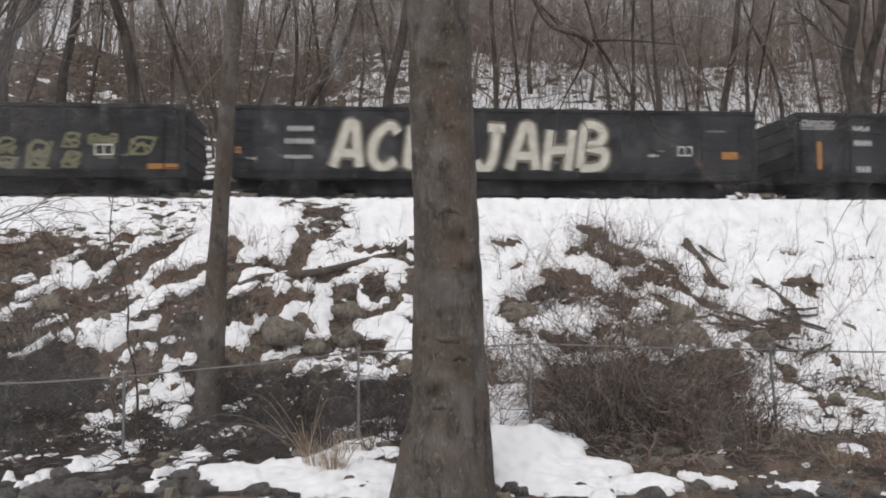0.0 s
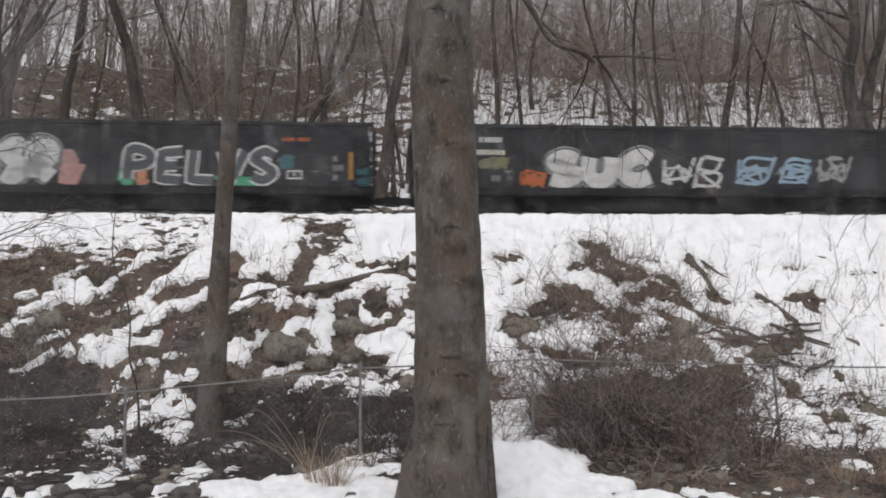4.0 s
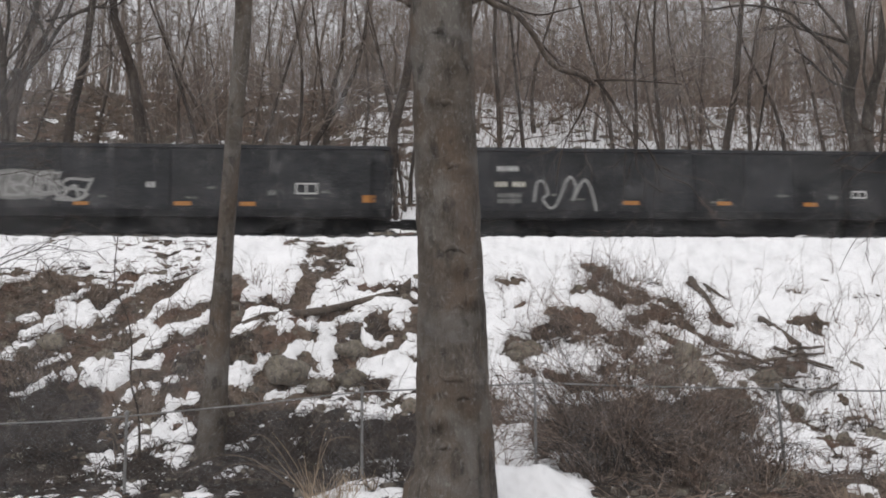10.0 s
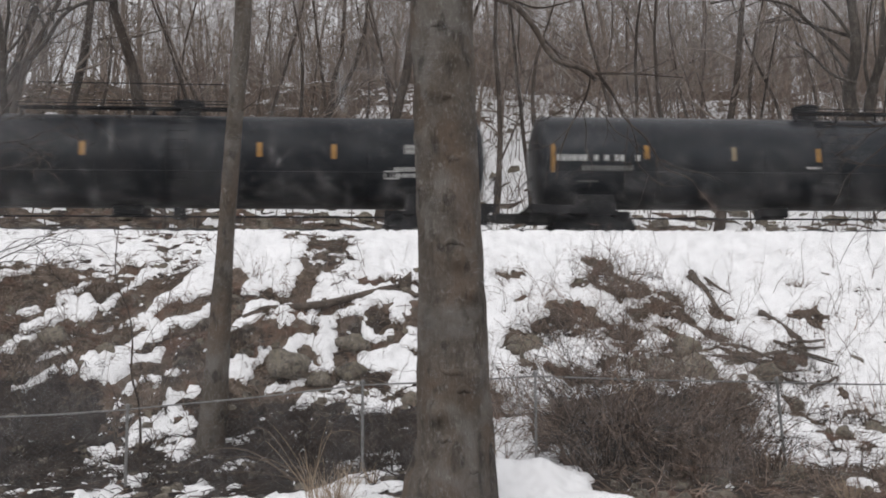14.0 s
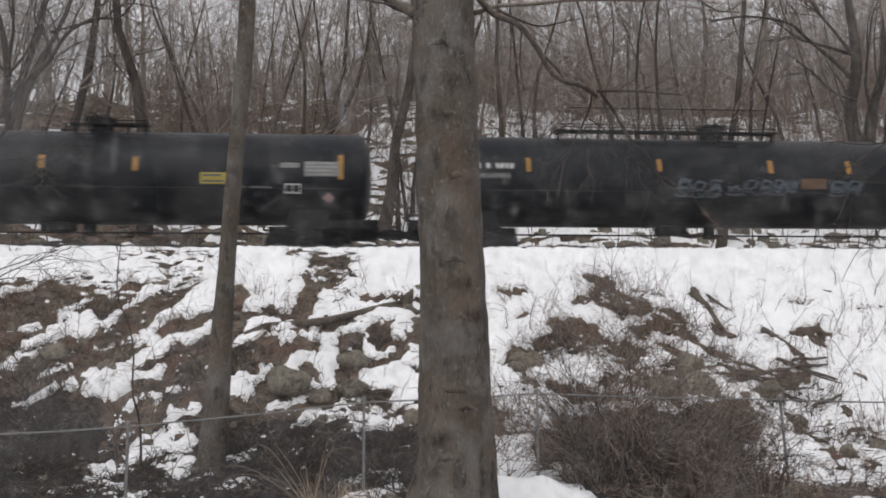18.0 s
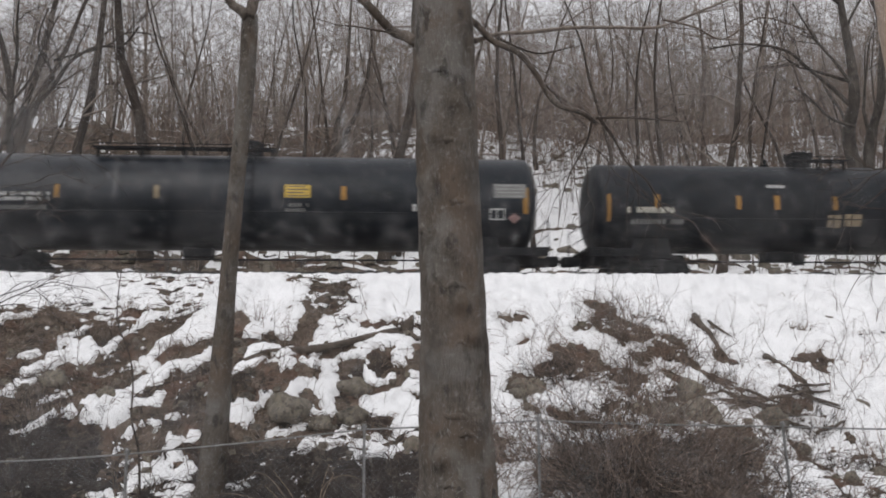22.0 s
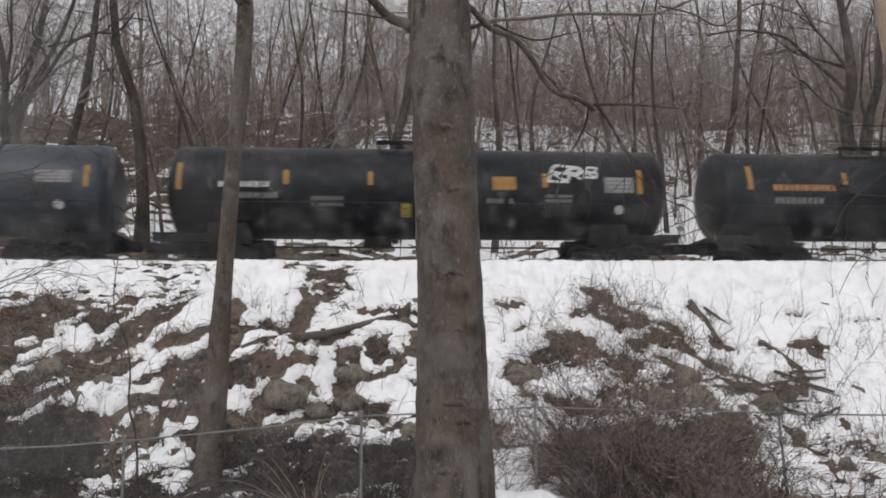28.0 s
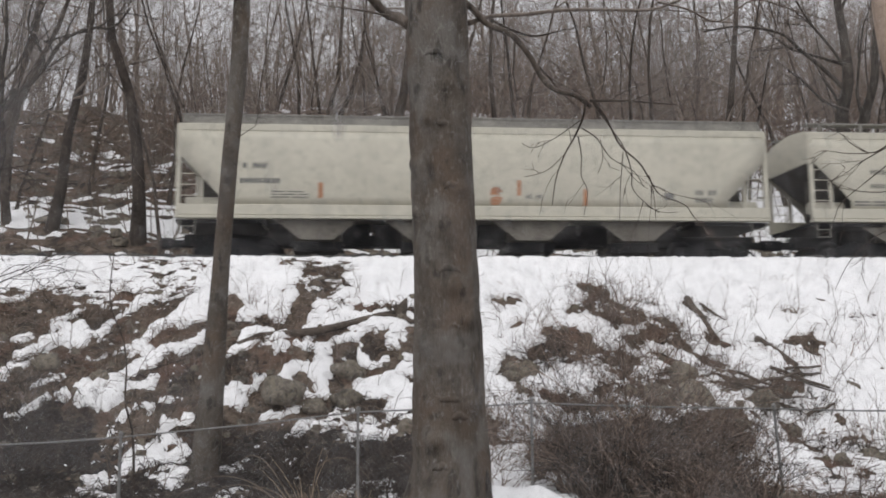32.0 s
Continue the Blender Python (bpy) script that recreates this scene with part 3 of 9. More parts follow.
bare_at(5.34, 19.84, 5.38, 19.12, 0.10, 2.3)
bare_at(5.12, 21.08, 5.33, 21.06, 0.06, 2.5)
bare_at(4.62, 21.44, 4.99, 21.42, 0.04, 1.9)
bare_at(3.77, 20.58, 4.56, 19.88, 0.15, 6.2)
bare_at(4.41, 19.82, 5.31, 19.30, 0.17, 1.3)
bare_at(2.19, 18.88, 4.20, 18.40, 0.14, 1.9)
snow_on(2.93, 19.74, 3.85, 19.64, 0.13, 1.4)
snow_on(3.81, 19.32, 4.30, 19.64, 0.12, 1.3)
snow_on(3.85, 19.06, 4.13, 19.06, 0.09, 1.2)
snow_on(2.35, 19.94, 2.70, 20.24, 0.11, 2.0)
bare_at(2.40, 19.72, 2.54, 19.60, 0.08, 1.7)
bare_at(1.41, 18.48, 2.05, 18.76, 0.10, 1.2)
bare_at(2.05, 18.98, 2.61, 19.22, 0.15, 1.6)
bare_at(2.73, 19.18, 3.20, 18.96, 0.18, 1.8)
bare_at(3.16, 18.72, 4.23, 18.54, 0.15, 1.7)
bare_at(3.78, 18.20, 4.16, 18.26, 0.11, 1.4)
bare_at(1.56, 18.18, 1.90, 18.04, 0.11, 1.7)
bare_at(1.25, 18.10, 1.44, 18.20, 0.08, 2.2)
snow_on(1.01, 18.44, 1.18, 18.76, 0.10, 1.2)
snow_on(1.92, 17.86, 2.48, 18.28, 0.11, 2.1)
snow_on(2.48, 18.34, 3.11, 17.82, 0.12, 1.2)
snow_on(2.97, 18.32, 3.52, 18.06, 0.10, 1.7)
snow_on(1.74, 17.62, 3.34, 17.78, 0.09, 1.4)
snow_on(4.18, 18.10, 4.48, 18.28, 0.11, 1.4)
snow_on(4.17, 18.82, 4.60, 19.02, 0.04, 1.7)
snow_on(4.60, 18.54, 4.85, 19.04, 0.05, 2.5)
snow_on(4.90, 18.96, 5.34, 18.88, 0.06, 2.3)
bare_at(4.74, 18.62, 4.96, 18.10, 0.09, 1.5)
snow_on(4.68, 17.96, 5.12, 18.02, 0.07, 1.2)
bare_at(3.96, 17.94, 4.89, 17.86, 0.05, 1.4)
snow_on(3.76, 17.56, 4.27, 17.74, 0.05, 1.6)
snow_on(0.95, 17.36, 1.33, 17.62, 0.14, 1.9)
snow_on(1.68, 17.60, 2.39, 17.72, 0.09, 1.3)
snow_on(1.28, 16.98, 2.43, 17.18, 0.09, 1.2)
snow_on(1.03, 16.62, 1.92, 16.70, 0.11, 2.3)
snow_on(1.20, 15.92, 1.85, 16.18, 0.13, 1.6)
snow_on(0.82, 15.52, 1.13, 15.16, 0.08, 1.9)
snow_on(0.99, 15.18, 1.21, 14.84, 0.08, 3.5)
snow_on(1.70, 15.76, 1.95, 15.68, 0.06, 3.2)
bare_at(1.67, 17.54, 1.81, 17.54, 0.07, 1.9)
snow_on(2.49, 17.56, 2.96, 17.62, 0.05, 1.2)
snow_on(2.81, 17.42, 3.01, 17.28, 0.03, 1.6)
snow_on(3.61, 17.40, 3.88, 17.58, 0.06, 2.4)
snow_on(3.44, 16.62, 3.77, 16.62, 0.07, 1.5)
snow_on(3.17, 16.92, 3.30, 16.70, 0.04, 2.7)
snow_on(3.75, 16.90, 4.17, 17.38, 0.07, 3.7)
snow_on(3.98, 16.20, 4.46, 16.36, 0.08, 1.2)
snow_on(4.39, 16.90, 4.79, 16.96, 0.06, 2.5)
snow_on(4.56, 16.64, 4.87, 16.52, 0.10, 1.8)
snow_on(1.76, 13.88, 2.10, 13.74, 0.05, 4.6)
snow_on(0.94, 14.12, 1.41, 14.20, 0.08, 2.3)
snow_on(0.84, 12.66, 1.17, 11.78, 0.19, 10.6)
snow_on(0.86, 10.84, 1.65, 11.38, 0.17, 4.8)
snow_on(1.53, 12.84, 1.84, 12.14, 0.10, 9.8)
snow_on(1.66, 10.48, 2.15, 10.20, 0.08, 3.4)
snow_on(0.66, 9.92, 1.80, 9.76, 0.12, 4.6)
snow_on(2.03, 9.64, 2.63, 9.54, 0.07, 2.9)
snow_on(2.84, 10.06, 3.14, 9.74, 0.03, 3.5)
snow_on(3.08, 9.56, 3.24, 9.48, 0.03, 4.0)
snow_on(3.65, 9.42, 4.12, 9.50, 0.04, 4.0)
bare_at(8.78, 24.06, 9.69, 24.12, 0.03, 1.2)
bare_at(6.24, 21.46, 6.24, 19.42, 0.07, 2.1)
bare_at(6.54, 21.24, 6.75, 20.12, 0.03, 4.1)
bare_at(7.19, 19.38, 7.50, 18.04, 0.07, 2.2)
bare_at(6.04, 19.38, 6.46, 19.32, 0.10, 2.6)
bare_at(5.28, 18.98, 5.64, 18.36, 0.09, 2.0)
bare_at(5.64, 18.36, 6.03, 17.92, 0.10, 1.8)
snow_on(5.65, 19.80, 5.88, 19.50, 0.10, 1.8)
snow_on(5.43, 18.38, 5.18, 18.04, 0.08, 1.4)
snow_on(5.92, 18.40, 6.30, 18.80, 0.06, 2.3)
bare_at(6.50, 19.80, 6.70, 19.80, 0.04, 1.5)
bare_at(8.38, 20.68, 8.74, 20.40, 0.05, 2.8)
bare_at(7.94, 19.50, 8.66, 19.38, 0.12, 1.2)
bare_at(8.20, 19.22, 8.50, 19.06, 0.09, 1.3)
bare_at(10.04, 20.90, 10.24, 20.84, 0.04, 1.3)
snow_on(6.73, 19.72, 6.93, 18.70, 0.23, 1.8)
snow_on(6.64, 18.44, 7.17, 18.10, 0.10, 1.4)
bare_at(6.77, 17.86, 7.35, 17.82, 0.09, 1.4)
bare_at(6.03, 17.76, 7.72, 17.62, 0.08, 1.2)
bare_at(8.03, 17.92, 8.56, 18.16, 0.07, 3.8)
bare_at(8.19, 18.40, 8.65, 18.60, 0.02, 1.9)
snow_on(7.79, 18.30, 8.34, 18.70, 0.10, 2.2)
bare_at(5.22, 19.00, 6.07, 17.86, 0.10, 2.3)
bare_at(5.91, 17.74, 7.69, 17.56, 0.12, 1.2)
bare_at(3.57, 18.32, 4.01, 17.64, 0.08, 1.8)
bare_at(0.89, 16.34, 1.12, 16.28, 0.09, 1.4)
bare_at(2.05, 17.34, 3.40, 16.68, 0.09, 2.3)
bare_at(4.20, 17.48, 4.46, 16.58, 0.08, 3.7)
bare_at(4.87, 16.30, 6.09, 16.72, 0.10, 2.1)
bare_at(4.92, 17.56, 5.11, 17.26, 0.07, 2.2)
snow_on(5.25, 17.44, 5.82, 17.50, 0.09, 1.6)
snow_on(5.36, 17.14, 5.53, 16.94, 0.06, 1.5)
snow_on(5.66, 16.98, 6.30, 16.98, 0.04, 1.9)
snow_on(5.97, 16.68, 6.39, 16.86, 0.03, 1.5)
snow_on(7.73, 17.52, 9.31, 18.06, 0.21, 4.1)
snow_on(7.45, 17.30, 8.12, 17.26, 0.08, 1.2)
snow_on(8.68, 17.70, 9.06, 17.60, 0.16, 2.8)
snow_on(7.40, 16.90, 8.62, 16.78, 0.12, 1.2)
snow_on(6.87, 16.46, 7.74, 16.52, 0.08, 2.1)
snow_on(7.74, 16.52, 8.45, 16.46, 0.10, 1.2)
bare_at(7.21, 16.08, 8.00, 16.18, 0.04, 2.6)
snow_on(6.14, 16.02, 6.19, 15.38, 0.14, 5.1)
snow_on(5.24, 15.12, 5.61, 15.20, 0.07, 1.2)
snow_on(5.33, 14.68, 6.29, 14.72, 0.13, 1.4)
snow_on(5.69, 14.44, 5.91, 13.86, 0.14, 3.2)
snow_on(5.10, 13.88, 5.52, 14.26, 0.08, 6.5)
snow_on(5.49, 12.88, 5.67, 12.88, 0.04, 5.5)
snow_on(6.80, 14.98, 7.58, 15.56, 0.13, 2.1)
snow_on(7.28, 14.78, 7.50, 14.68, 0.07, 2.4)
bare_at(6.66, 16.04, 6.56, 15.10, 0.11, 7.0)
bare_at(6.74, 14.74, 6.94, 14.82, 0.06, 1.7)
bare_at(7.59, 15.22, 7.93, 15.50, 0.09, 4.9)
snow_on(6.27, 14.22, 6.46, 13.88, 0.10, 1.8)
snow_on(6.31, 13.20, 7.05, 13.84, 0.07, 7.2)
snow_on(5.23, 11.26, 5.50, 11.22, 0.04, 5.1)
snow_on(1.01, 14.12, 0.86, 11.18, 0.12, 12.0)
snow_on(1.28, 13.68, 1.25, 11.04, 0.18, 9.8)
snow_on(1.52, 12.32, 1.52, 10.92, 0.14, 5.4)
snow_on(1.64, 11.04, 1.74, 10.80, 0.07, 4.6)
bare_at(-7.27, 14.68, -6.43, 13.58, 0.38, 1.2)
bare_at(-6.81, 15.60, -6.18, 15.32, 0.21, 1.3)
bare_at(-4.79, 13.72, -3.51, 10.00, 0.11, 6.6)
bare_at(-5.34, 10.98, -4.97, 10.96, 0.10, 3.9)
bare_at(-4.16, 15.32, -0.80, 14.72, 0.11, 1.5)
bare_at(-3.84, 14.52, -2.42, 14.04, 0.15, 2.3)
bare_at(-2.64, 11.78, -1.80, 11.30, 0.09, 4.2)
snow_on(-5.88, 13.04, -5.62, 14.34, 0.05, 3.3)
snow_on(-5.62, 14.34, -5.39, 14.98, 0.06, 2.2)
snow_on(-5.08, 12.98, -5.23, 13.98, 0.06, 3.9)
snow_on(-5.46, 15.08, -5.29, 15.44, 0.13, 1.3)
snow_on(-5.17, 15.10, -4.57, 15.28, 0.11, 2.5)
snow_on(-5.13, 15.68, -4.93, 16.10, 0.05, 1.2)
snow_on(-5.02, 16.20, -4.77, 16.34, 0.08, 1.2)
snow_on(-4.43, 13.98, -4.50, 14.62, 0.08, 2.3)
snow_on(-5.99, 15.24, -5.69, 15.50, 0.04, 1.3)
snow_on(-4.57, 10.66, -4.43, 11.46, 0.07, 3.6)
snow_on(-4.63, 10.38, -3.95, 10.50, 0.03, 3.6)
snow_on(-4.84, 10.08, -4.67, 10.30, 0.02, 3.2)
snow_on(-3.36, 10.44, -3.23, 11.46, 0.04, 4.4)
snow_on(-3.31, 10.28, -2.94, 10.44, 0.02, 4.1)
snow_on(-4.30, 11.84, -4.12, 11.68, 0.03, 4.7)
snow_on(-4.13, 12.06, -4.35, 12.96, 0.03, 12.0)
snow_on(-2.75, 10.46, -1.55, 10.62, 0.08, 3.3)
snow_on(-2.51, 10.04, -0.53, 9.90, 0.11, 3.5)
snow_on(-1.54, 11.04, -0.69, 12.80, 0.10, 4.8)
snow_on(-1.60, 13.38, -1.28, 13.68, 0.05, 3.9)
snow_on(-1.30, 14.10, -0.75, 13.86, 0.05, 3.4)
snow_on(-3.22, 12.36, -3.09, 13.44, 0.03, 3.5)
snow_on(-3.78, 14.48, -3.40, 14.66, 0.03, 2.1)
snow_on(-3.18, 9.68, -3.14, 9.74, 0.02, 2.6)
snow_on(-5.11, 10.12, -4.96, 9.96, 0.02, 4.0)
bare_at(-5.37, 14.42, -4.73, 12.94, 0.04, 5.4)
bare_at(-4.89, 14.66, -4.84, 14.94, 0.04, 1.4)
bare_at(-4.92, 11.88, -4.51, 11.82, 0.03, 9.1)
bare_at(-4.18, 11.26, -3.51, 10.68, 0.09, 2.3)
bare_at(-4.13, 13.60, -3.43, 11.84, 0.09, 3.5)
bare_at(-5.12, 11.46, -4.79, 11.38, 0.04, 6.8)
bare_at(-5.92, 11.84, -5.63, 12.22, 0.08, 5.0)

speckled = np.zeros(SX.shape)


def speckle(x0, y0, x1, y1, w, most=1.0):
    """Stones and weeds that show through thin snow."""
    global speckled
    dx, dy = x1 - x0, y1 - y0
    k = np.clip(((warp_x - x0) * dx + (warp_y - y0) * dy) / (dx * dx + dy * dy), 0, 1)
    speckled = np.maximum(speckled, most * np.clip(1.6 - np.hypot(warp_x - x0 - k * dx, warp_y - y0 - k * dy) / w, 0, 1))


speckle(-8.60, 22.26, -6.20, 22.46, 0.50, 1.00)
speckle(-8.14, 21.10, -6.21, 21.22, 0.55, 0.80)
speckle(-4.16, 22.74, -2.51, 22.90, 0.30, 0.90)
speckle(-8.51, 20.66, -7.67, 20.62, 0.35, 0.80)
speckle(-10.55, 20.74, -8.80, 20.86, 0.30, 0.70)
speckle(-11.42, 22.38, -8.81, 22.58, 0.40, 0.45)
speckle(-3.54, 21.74, -2.58, 21.06, 0.40, 0.50)
speckle(-1.55, 16.20, -0.55, 16.56, 0.40, 0.50)
speckle(7.51, 16.94, 7.91, 15.62, 0.50, 0.60)
speckle(6.48, 14.52, 7.18, 14.42, 0.50, 0.60)
speckle(3.99, 19.12, 5.40, 19.62, 0.40, 0.40)
speckle(1.04, 16.66, 1.84, 16.10, 0.40, 0.50)
speckle(-5.73, 15.22, -4.50, 14.78, 0.40, 0.50)
speckle(-5.78, 11.30, -3.95, 11.32, 0.60, 0.40)
speckle(6.14, 16.58, 6.15, 14.42, 0.40, 0.30)
speckle(3.51, 20.62, 5.22, 19.44, 0.45, 0.60)
speckle(2.44, 18.88, 4.17, 18.28, 0.45, 0.60)
speckle(4.17, 18.28, 5.95, 17.86, 0.40, 0.60)
speckle(6.01, 17.70, 7.58, 17.58, 0.40, 0.60)
speckle(1.06, 16.98, 2.05, 16.04, 0.40, 0.50)
speckle(6.04, 16.58, 6.25, 15.06, 0.30, 0.40)
cover = cover + 0.11 * fbm(SX * 3.0, SY * 4.0, 4) + 0.2 * fbm(SX * 9.0 + 5, SY * 12.0, 2)
cover = cover * (1 - 0.75 * speckled) + speckled * (0.03 + 0.42 * fbm(SX * 4.5 + 7, SY * 11.0, 3))

# in the ditch the snow is thin and ragged
ditch = np.clip((15.9 - SY) / 1.2, 0, 1) * np.clip((SY - 10.2) / 0.4, 0, 1) * np.clip(0.6 - SX, 0, 1)
cover += ditch * 0.16 * fbm(SX * 6.0 + 31, SY * 8.0, 4)

# a smooth drift of snow beside the foot of the large tree
drift = 0.9 * np.exp(-((SX - 0.8) / 0.62) ** 4 - ((SY - 10.9) / 0.75) ** 2) * (1 + 0.2 * fbm(SX * 1.5, SY * 1.5, 2)) + 0.42 * np.exp(-((SX - 1.55) / 0.4) ** 2 - ((SY - 10.75) / 0.5) ** 2)
cover = np.maximum(cover, 0.35 * drift - 0.1)


def is_bare(x, y):
    return cover[min(len(sy) - 1, max(0, int((y - 7.0) / 0.05))), min(len(sx) - 1, max(0, int((x + 14.5) / 0.05)))] < 0


deep = np.where(cover > 0, 0.115 * (1 - 0.6 * np.clip(speckled, 0, 1)) * (1 - 0.35 * ditch) * (1 - np.exp(-cover / 0.09)), cover) + 0.36 * drift
tagged(grid("snow", sx, sy, land(SX, SY) + deep, M_SNOW, keep=cover > -0.04), "patchy old snow on the railway embankment", "snow", kind="structure")
# dark sheet on the ditch floor: wet leaves and ditch shade in one
wx, wy = np.arange(-12, 0.9, 0.12), np.arange(9.0, 16.2, 0.12)
WX, WY = np.meshgrid(wx, wy)
wet = np.minimum(np.minimum(WY - 9.4, 16.0 - WY), np.minimum(WX + 12, 0.8 - WX)) * 0.6 + 1.1 * fbm(WX * 0.9, WY * 1.3, 4)
wet = np.where(cover[np.clip(((WY - 7.0) / 0.05).astype(int), 0, len(sy) - 1), np.clip(((WX + 14.5) / 0.05).astype(int), 0, len(sx) - 1)] > -0.03, -1.0, wet)
tagged(grid("ditch_leaves", wx, wy, land(WX, WY) + np.where(wet > 0, 0.025, -0.03) + 0.03 * fbm(WX * 5, WY * 5, 2), M_DITCHLEAF, keep=wet > -0.05), "wet leaves lying in the ditch, blackened with its shade", "leaves", kind="structure")
hx, hy = np.arange(-40, 40.1, 0.16), np.arange(24.6, 66, 0.16)
HX, HY = np.meshgrid(hx, hy)
hv = track_depth(HX, HY)
hcov = 0.095 + 0.2 * fbm(HX * 0.25, HY * 0.5, 3) + 0.5 * fbm(HX * 0.75, HY * 4.0, 4) + 0.002 * np.clip(HX, -20, 30) - 0.04 * (hv < 33.2) + ((hv > 28.9) & (hv < 36.0)) * (0.5 * fbm(HX * 1.3 + 9, HY * 5.0, 3) - np.interp(hv, [34.0, 36.0], [0.24, 0.12])) - 0.05 * (HX < -2)+ 0.07 * ((HX < -9) & (hv < 39)) - 0.14 * ((HX < -5) & (hv > 41)) + 0.085 * ((HX > 0) & (hv > 33.5)) - 0.1 * ((hv > 25.3) & (hv < 28.9)) + 0.25 * ((hv > 25.3) & (hv < 28.9)) * fbm(HX * 0.5, HY * 5.0, 3) - 0.004 * np.clip(hv - 40, 0, 30)
tagged(grid("hillside_snow", hx, hy, land(HX, HY) + np.where(hcov > 0, 0.12 * (1 - np.exp(-hcov / 0.1)), hcov), M_SNOW, keep=hcov > -0.1), "thin broken snow under the trees of the hill", "snow", kind="structure")

# ---- track ----
ANG = math.atan(LEAN)
RAIL = 5.0
MID = Vector((-1.5 * math.sin(ANG), 25.5 + 1.5 * math.cos(ANG), RAIL))
ALONG = Vector((math.cos(ANG), math.sin(ANG), 0))


def on_track(s):
    p = MID + ALONG * s
    return pose(p.x, p.y, p.z, 0, 0, math.degrees(ANG))


# dark ridge between bank crest and rails, added for the shade under cars
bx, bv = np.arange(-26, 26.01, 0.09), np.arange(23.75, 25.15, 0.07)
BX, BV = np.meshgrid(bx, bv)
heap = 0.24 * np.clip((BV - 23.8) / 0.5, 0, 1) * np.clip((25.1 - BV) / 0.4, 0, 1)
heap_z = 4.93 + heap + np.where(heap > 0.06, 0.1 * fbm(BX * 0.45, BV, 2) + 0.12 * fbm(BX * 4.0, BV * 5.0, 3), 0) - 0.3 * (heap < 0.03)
shade_ridge = grid("undercar_shade_ridge", bx, bv, heap_z, M_DARKRIDGE)
shade_ridge.data.transform(Matrix(((1, 0, 0, 0), (LEAN, 1, 0, 0), (0, 0, 1, 0), (0, 0, 0, 1))))
tagged(shade_ridge, "added dark ridge standing in for shade under the cars", "ballast", kind="structure")

track = thing("railway_track", "rusty steel rails on dark sleepers in snowy ballast", "track", kind="structure", at=on_track(0))
for _y in (-0.75, 0.75):
    part("rail", Solid().prism([(_y - 0.07, -0.17), (_y + 0.07, -0.17), (_y + 0.07, -0.15), (_y + 0.01, -0.13), (_y + 0.01, -0.04), (_y + 0.036, -0.03), (_y + 0.036, 0), (_y - 0.036, 0), (_y - 0.036, -0.03), (_y - 0.01, -0.04), (_y - 0.01, -0.13), (_y - 0.07, -0.15)], -120, 120), M_RAIL, track)
_tie = Solid().box(-0.11, 0.11, -1.3, 1.3, -0.32, -0.17, 0.01).mesh("sleeper", M_LOG)
for _i in range(110):
    part("sleeper", _tie, M_LOG, track, at=pose(-30 + _i * 0.55, 0, 0))

# ---- the train ----
def wheel_mesh():
    s = Solid().lathe([(-0.07, 0.30), (-0.07, 0.42), (-0.045, 0.455), (-0.03, 0.42), (0.06, 0.415), (0.06, 0.30), (0.02, 0.28), (0.02, 0.12), (0.08, 0.11), (0.08, 0.0)], "y", 20)
    return s.mesh("wheel", M_UNDER, True)


WHEEL = wheel_mesh()
TRAIN, HALFWAY, WHEELS = [], [], []
FRAME = Solid().plate([(-1.15, 0.3), (-1.15, 0.62), (-0.75, 0.66), (-0.4, 0.82), (0.4, 0.82), (0.75, 0.66), (1.15, 0.62), (1.15, 0.3), (0.7, 0.34), (0.35, 0.22), (-0.35, 0.22), (-0.7, 0.34)], -0.07, 0.07)
for _i in range(3):
    FRAME.lathe([(-0.09, 0.07), (0.09, 0.07)], "z", 8, (-0.2 + 0.2 * _i, -0.1, 0.42))
FRAME.lathe([(-0.14, 0.11), (-0.07, 0.13)], "y", 10, (-0.88, 0, 0.46)).lathe([(-0.14, 0.11), (-0.07, 0.13)], "y", 10, (0.88, 0, 0.46))
FRAME = FRAME.mesh("side_frame", M_UNDER)
BOLSTER = Solid().box(-0.2, 0.2, -1.1, 1.1, 0.55, 0.85, 0.04).box(-0.95, -0.81, -0.8, 0.8, 0.39, 0.53).box(0.81, 0.95, -0.8, 0.8, 0.39, 0.53).mesh("bolster", M_UNDER)
COUPLER = Solid().box(-0.2, 0.45, -0.09, 0.09, 0.72, 0.95, 0.02).box(0.4, 0.72, -0.19, 0.15, 0.68, 1.0, 0.05).box(0.62, 0.78, -0.24, -0.08, 0.7, 0.98, 0.03).mesh("coupler", M_UNDER)
LADDER = Solid()
for _x in (-0.22, 0.22):
    LADDER.tube([(_x, 0, 0), (_x, 0, 1.55)], 0.018, 5)
for _i in range(6):
    LADDER.tube([(-0.22, -0.02, 0.05 + 0.28 * _i), (0.22, -0.02, 0.05 + 0.28 * _i)], 0.014, 5)
LADDER = LADDER.mesh("ladder", M_UNDER)
HOSE = Solid().tube([(0, 0.35, 0.8), (0.25, 0.36, 0.62), (0.45, 0.37, 0.42), (0.62, 0.38, 0.5)], 0.03, 6).mesh("air_hose", M_UNDER)


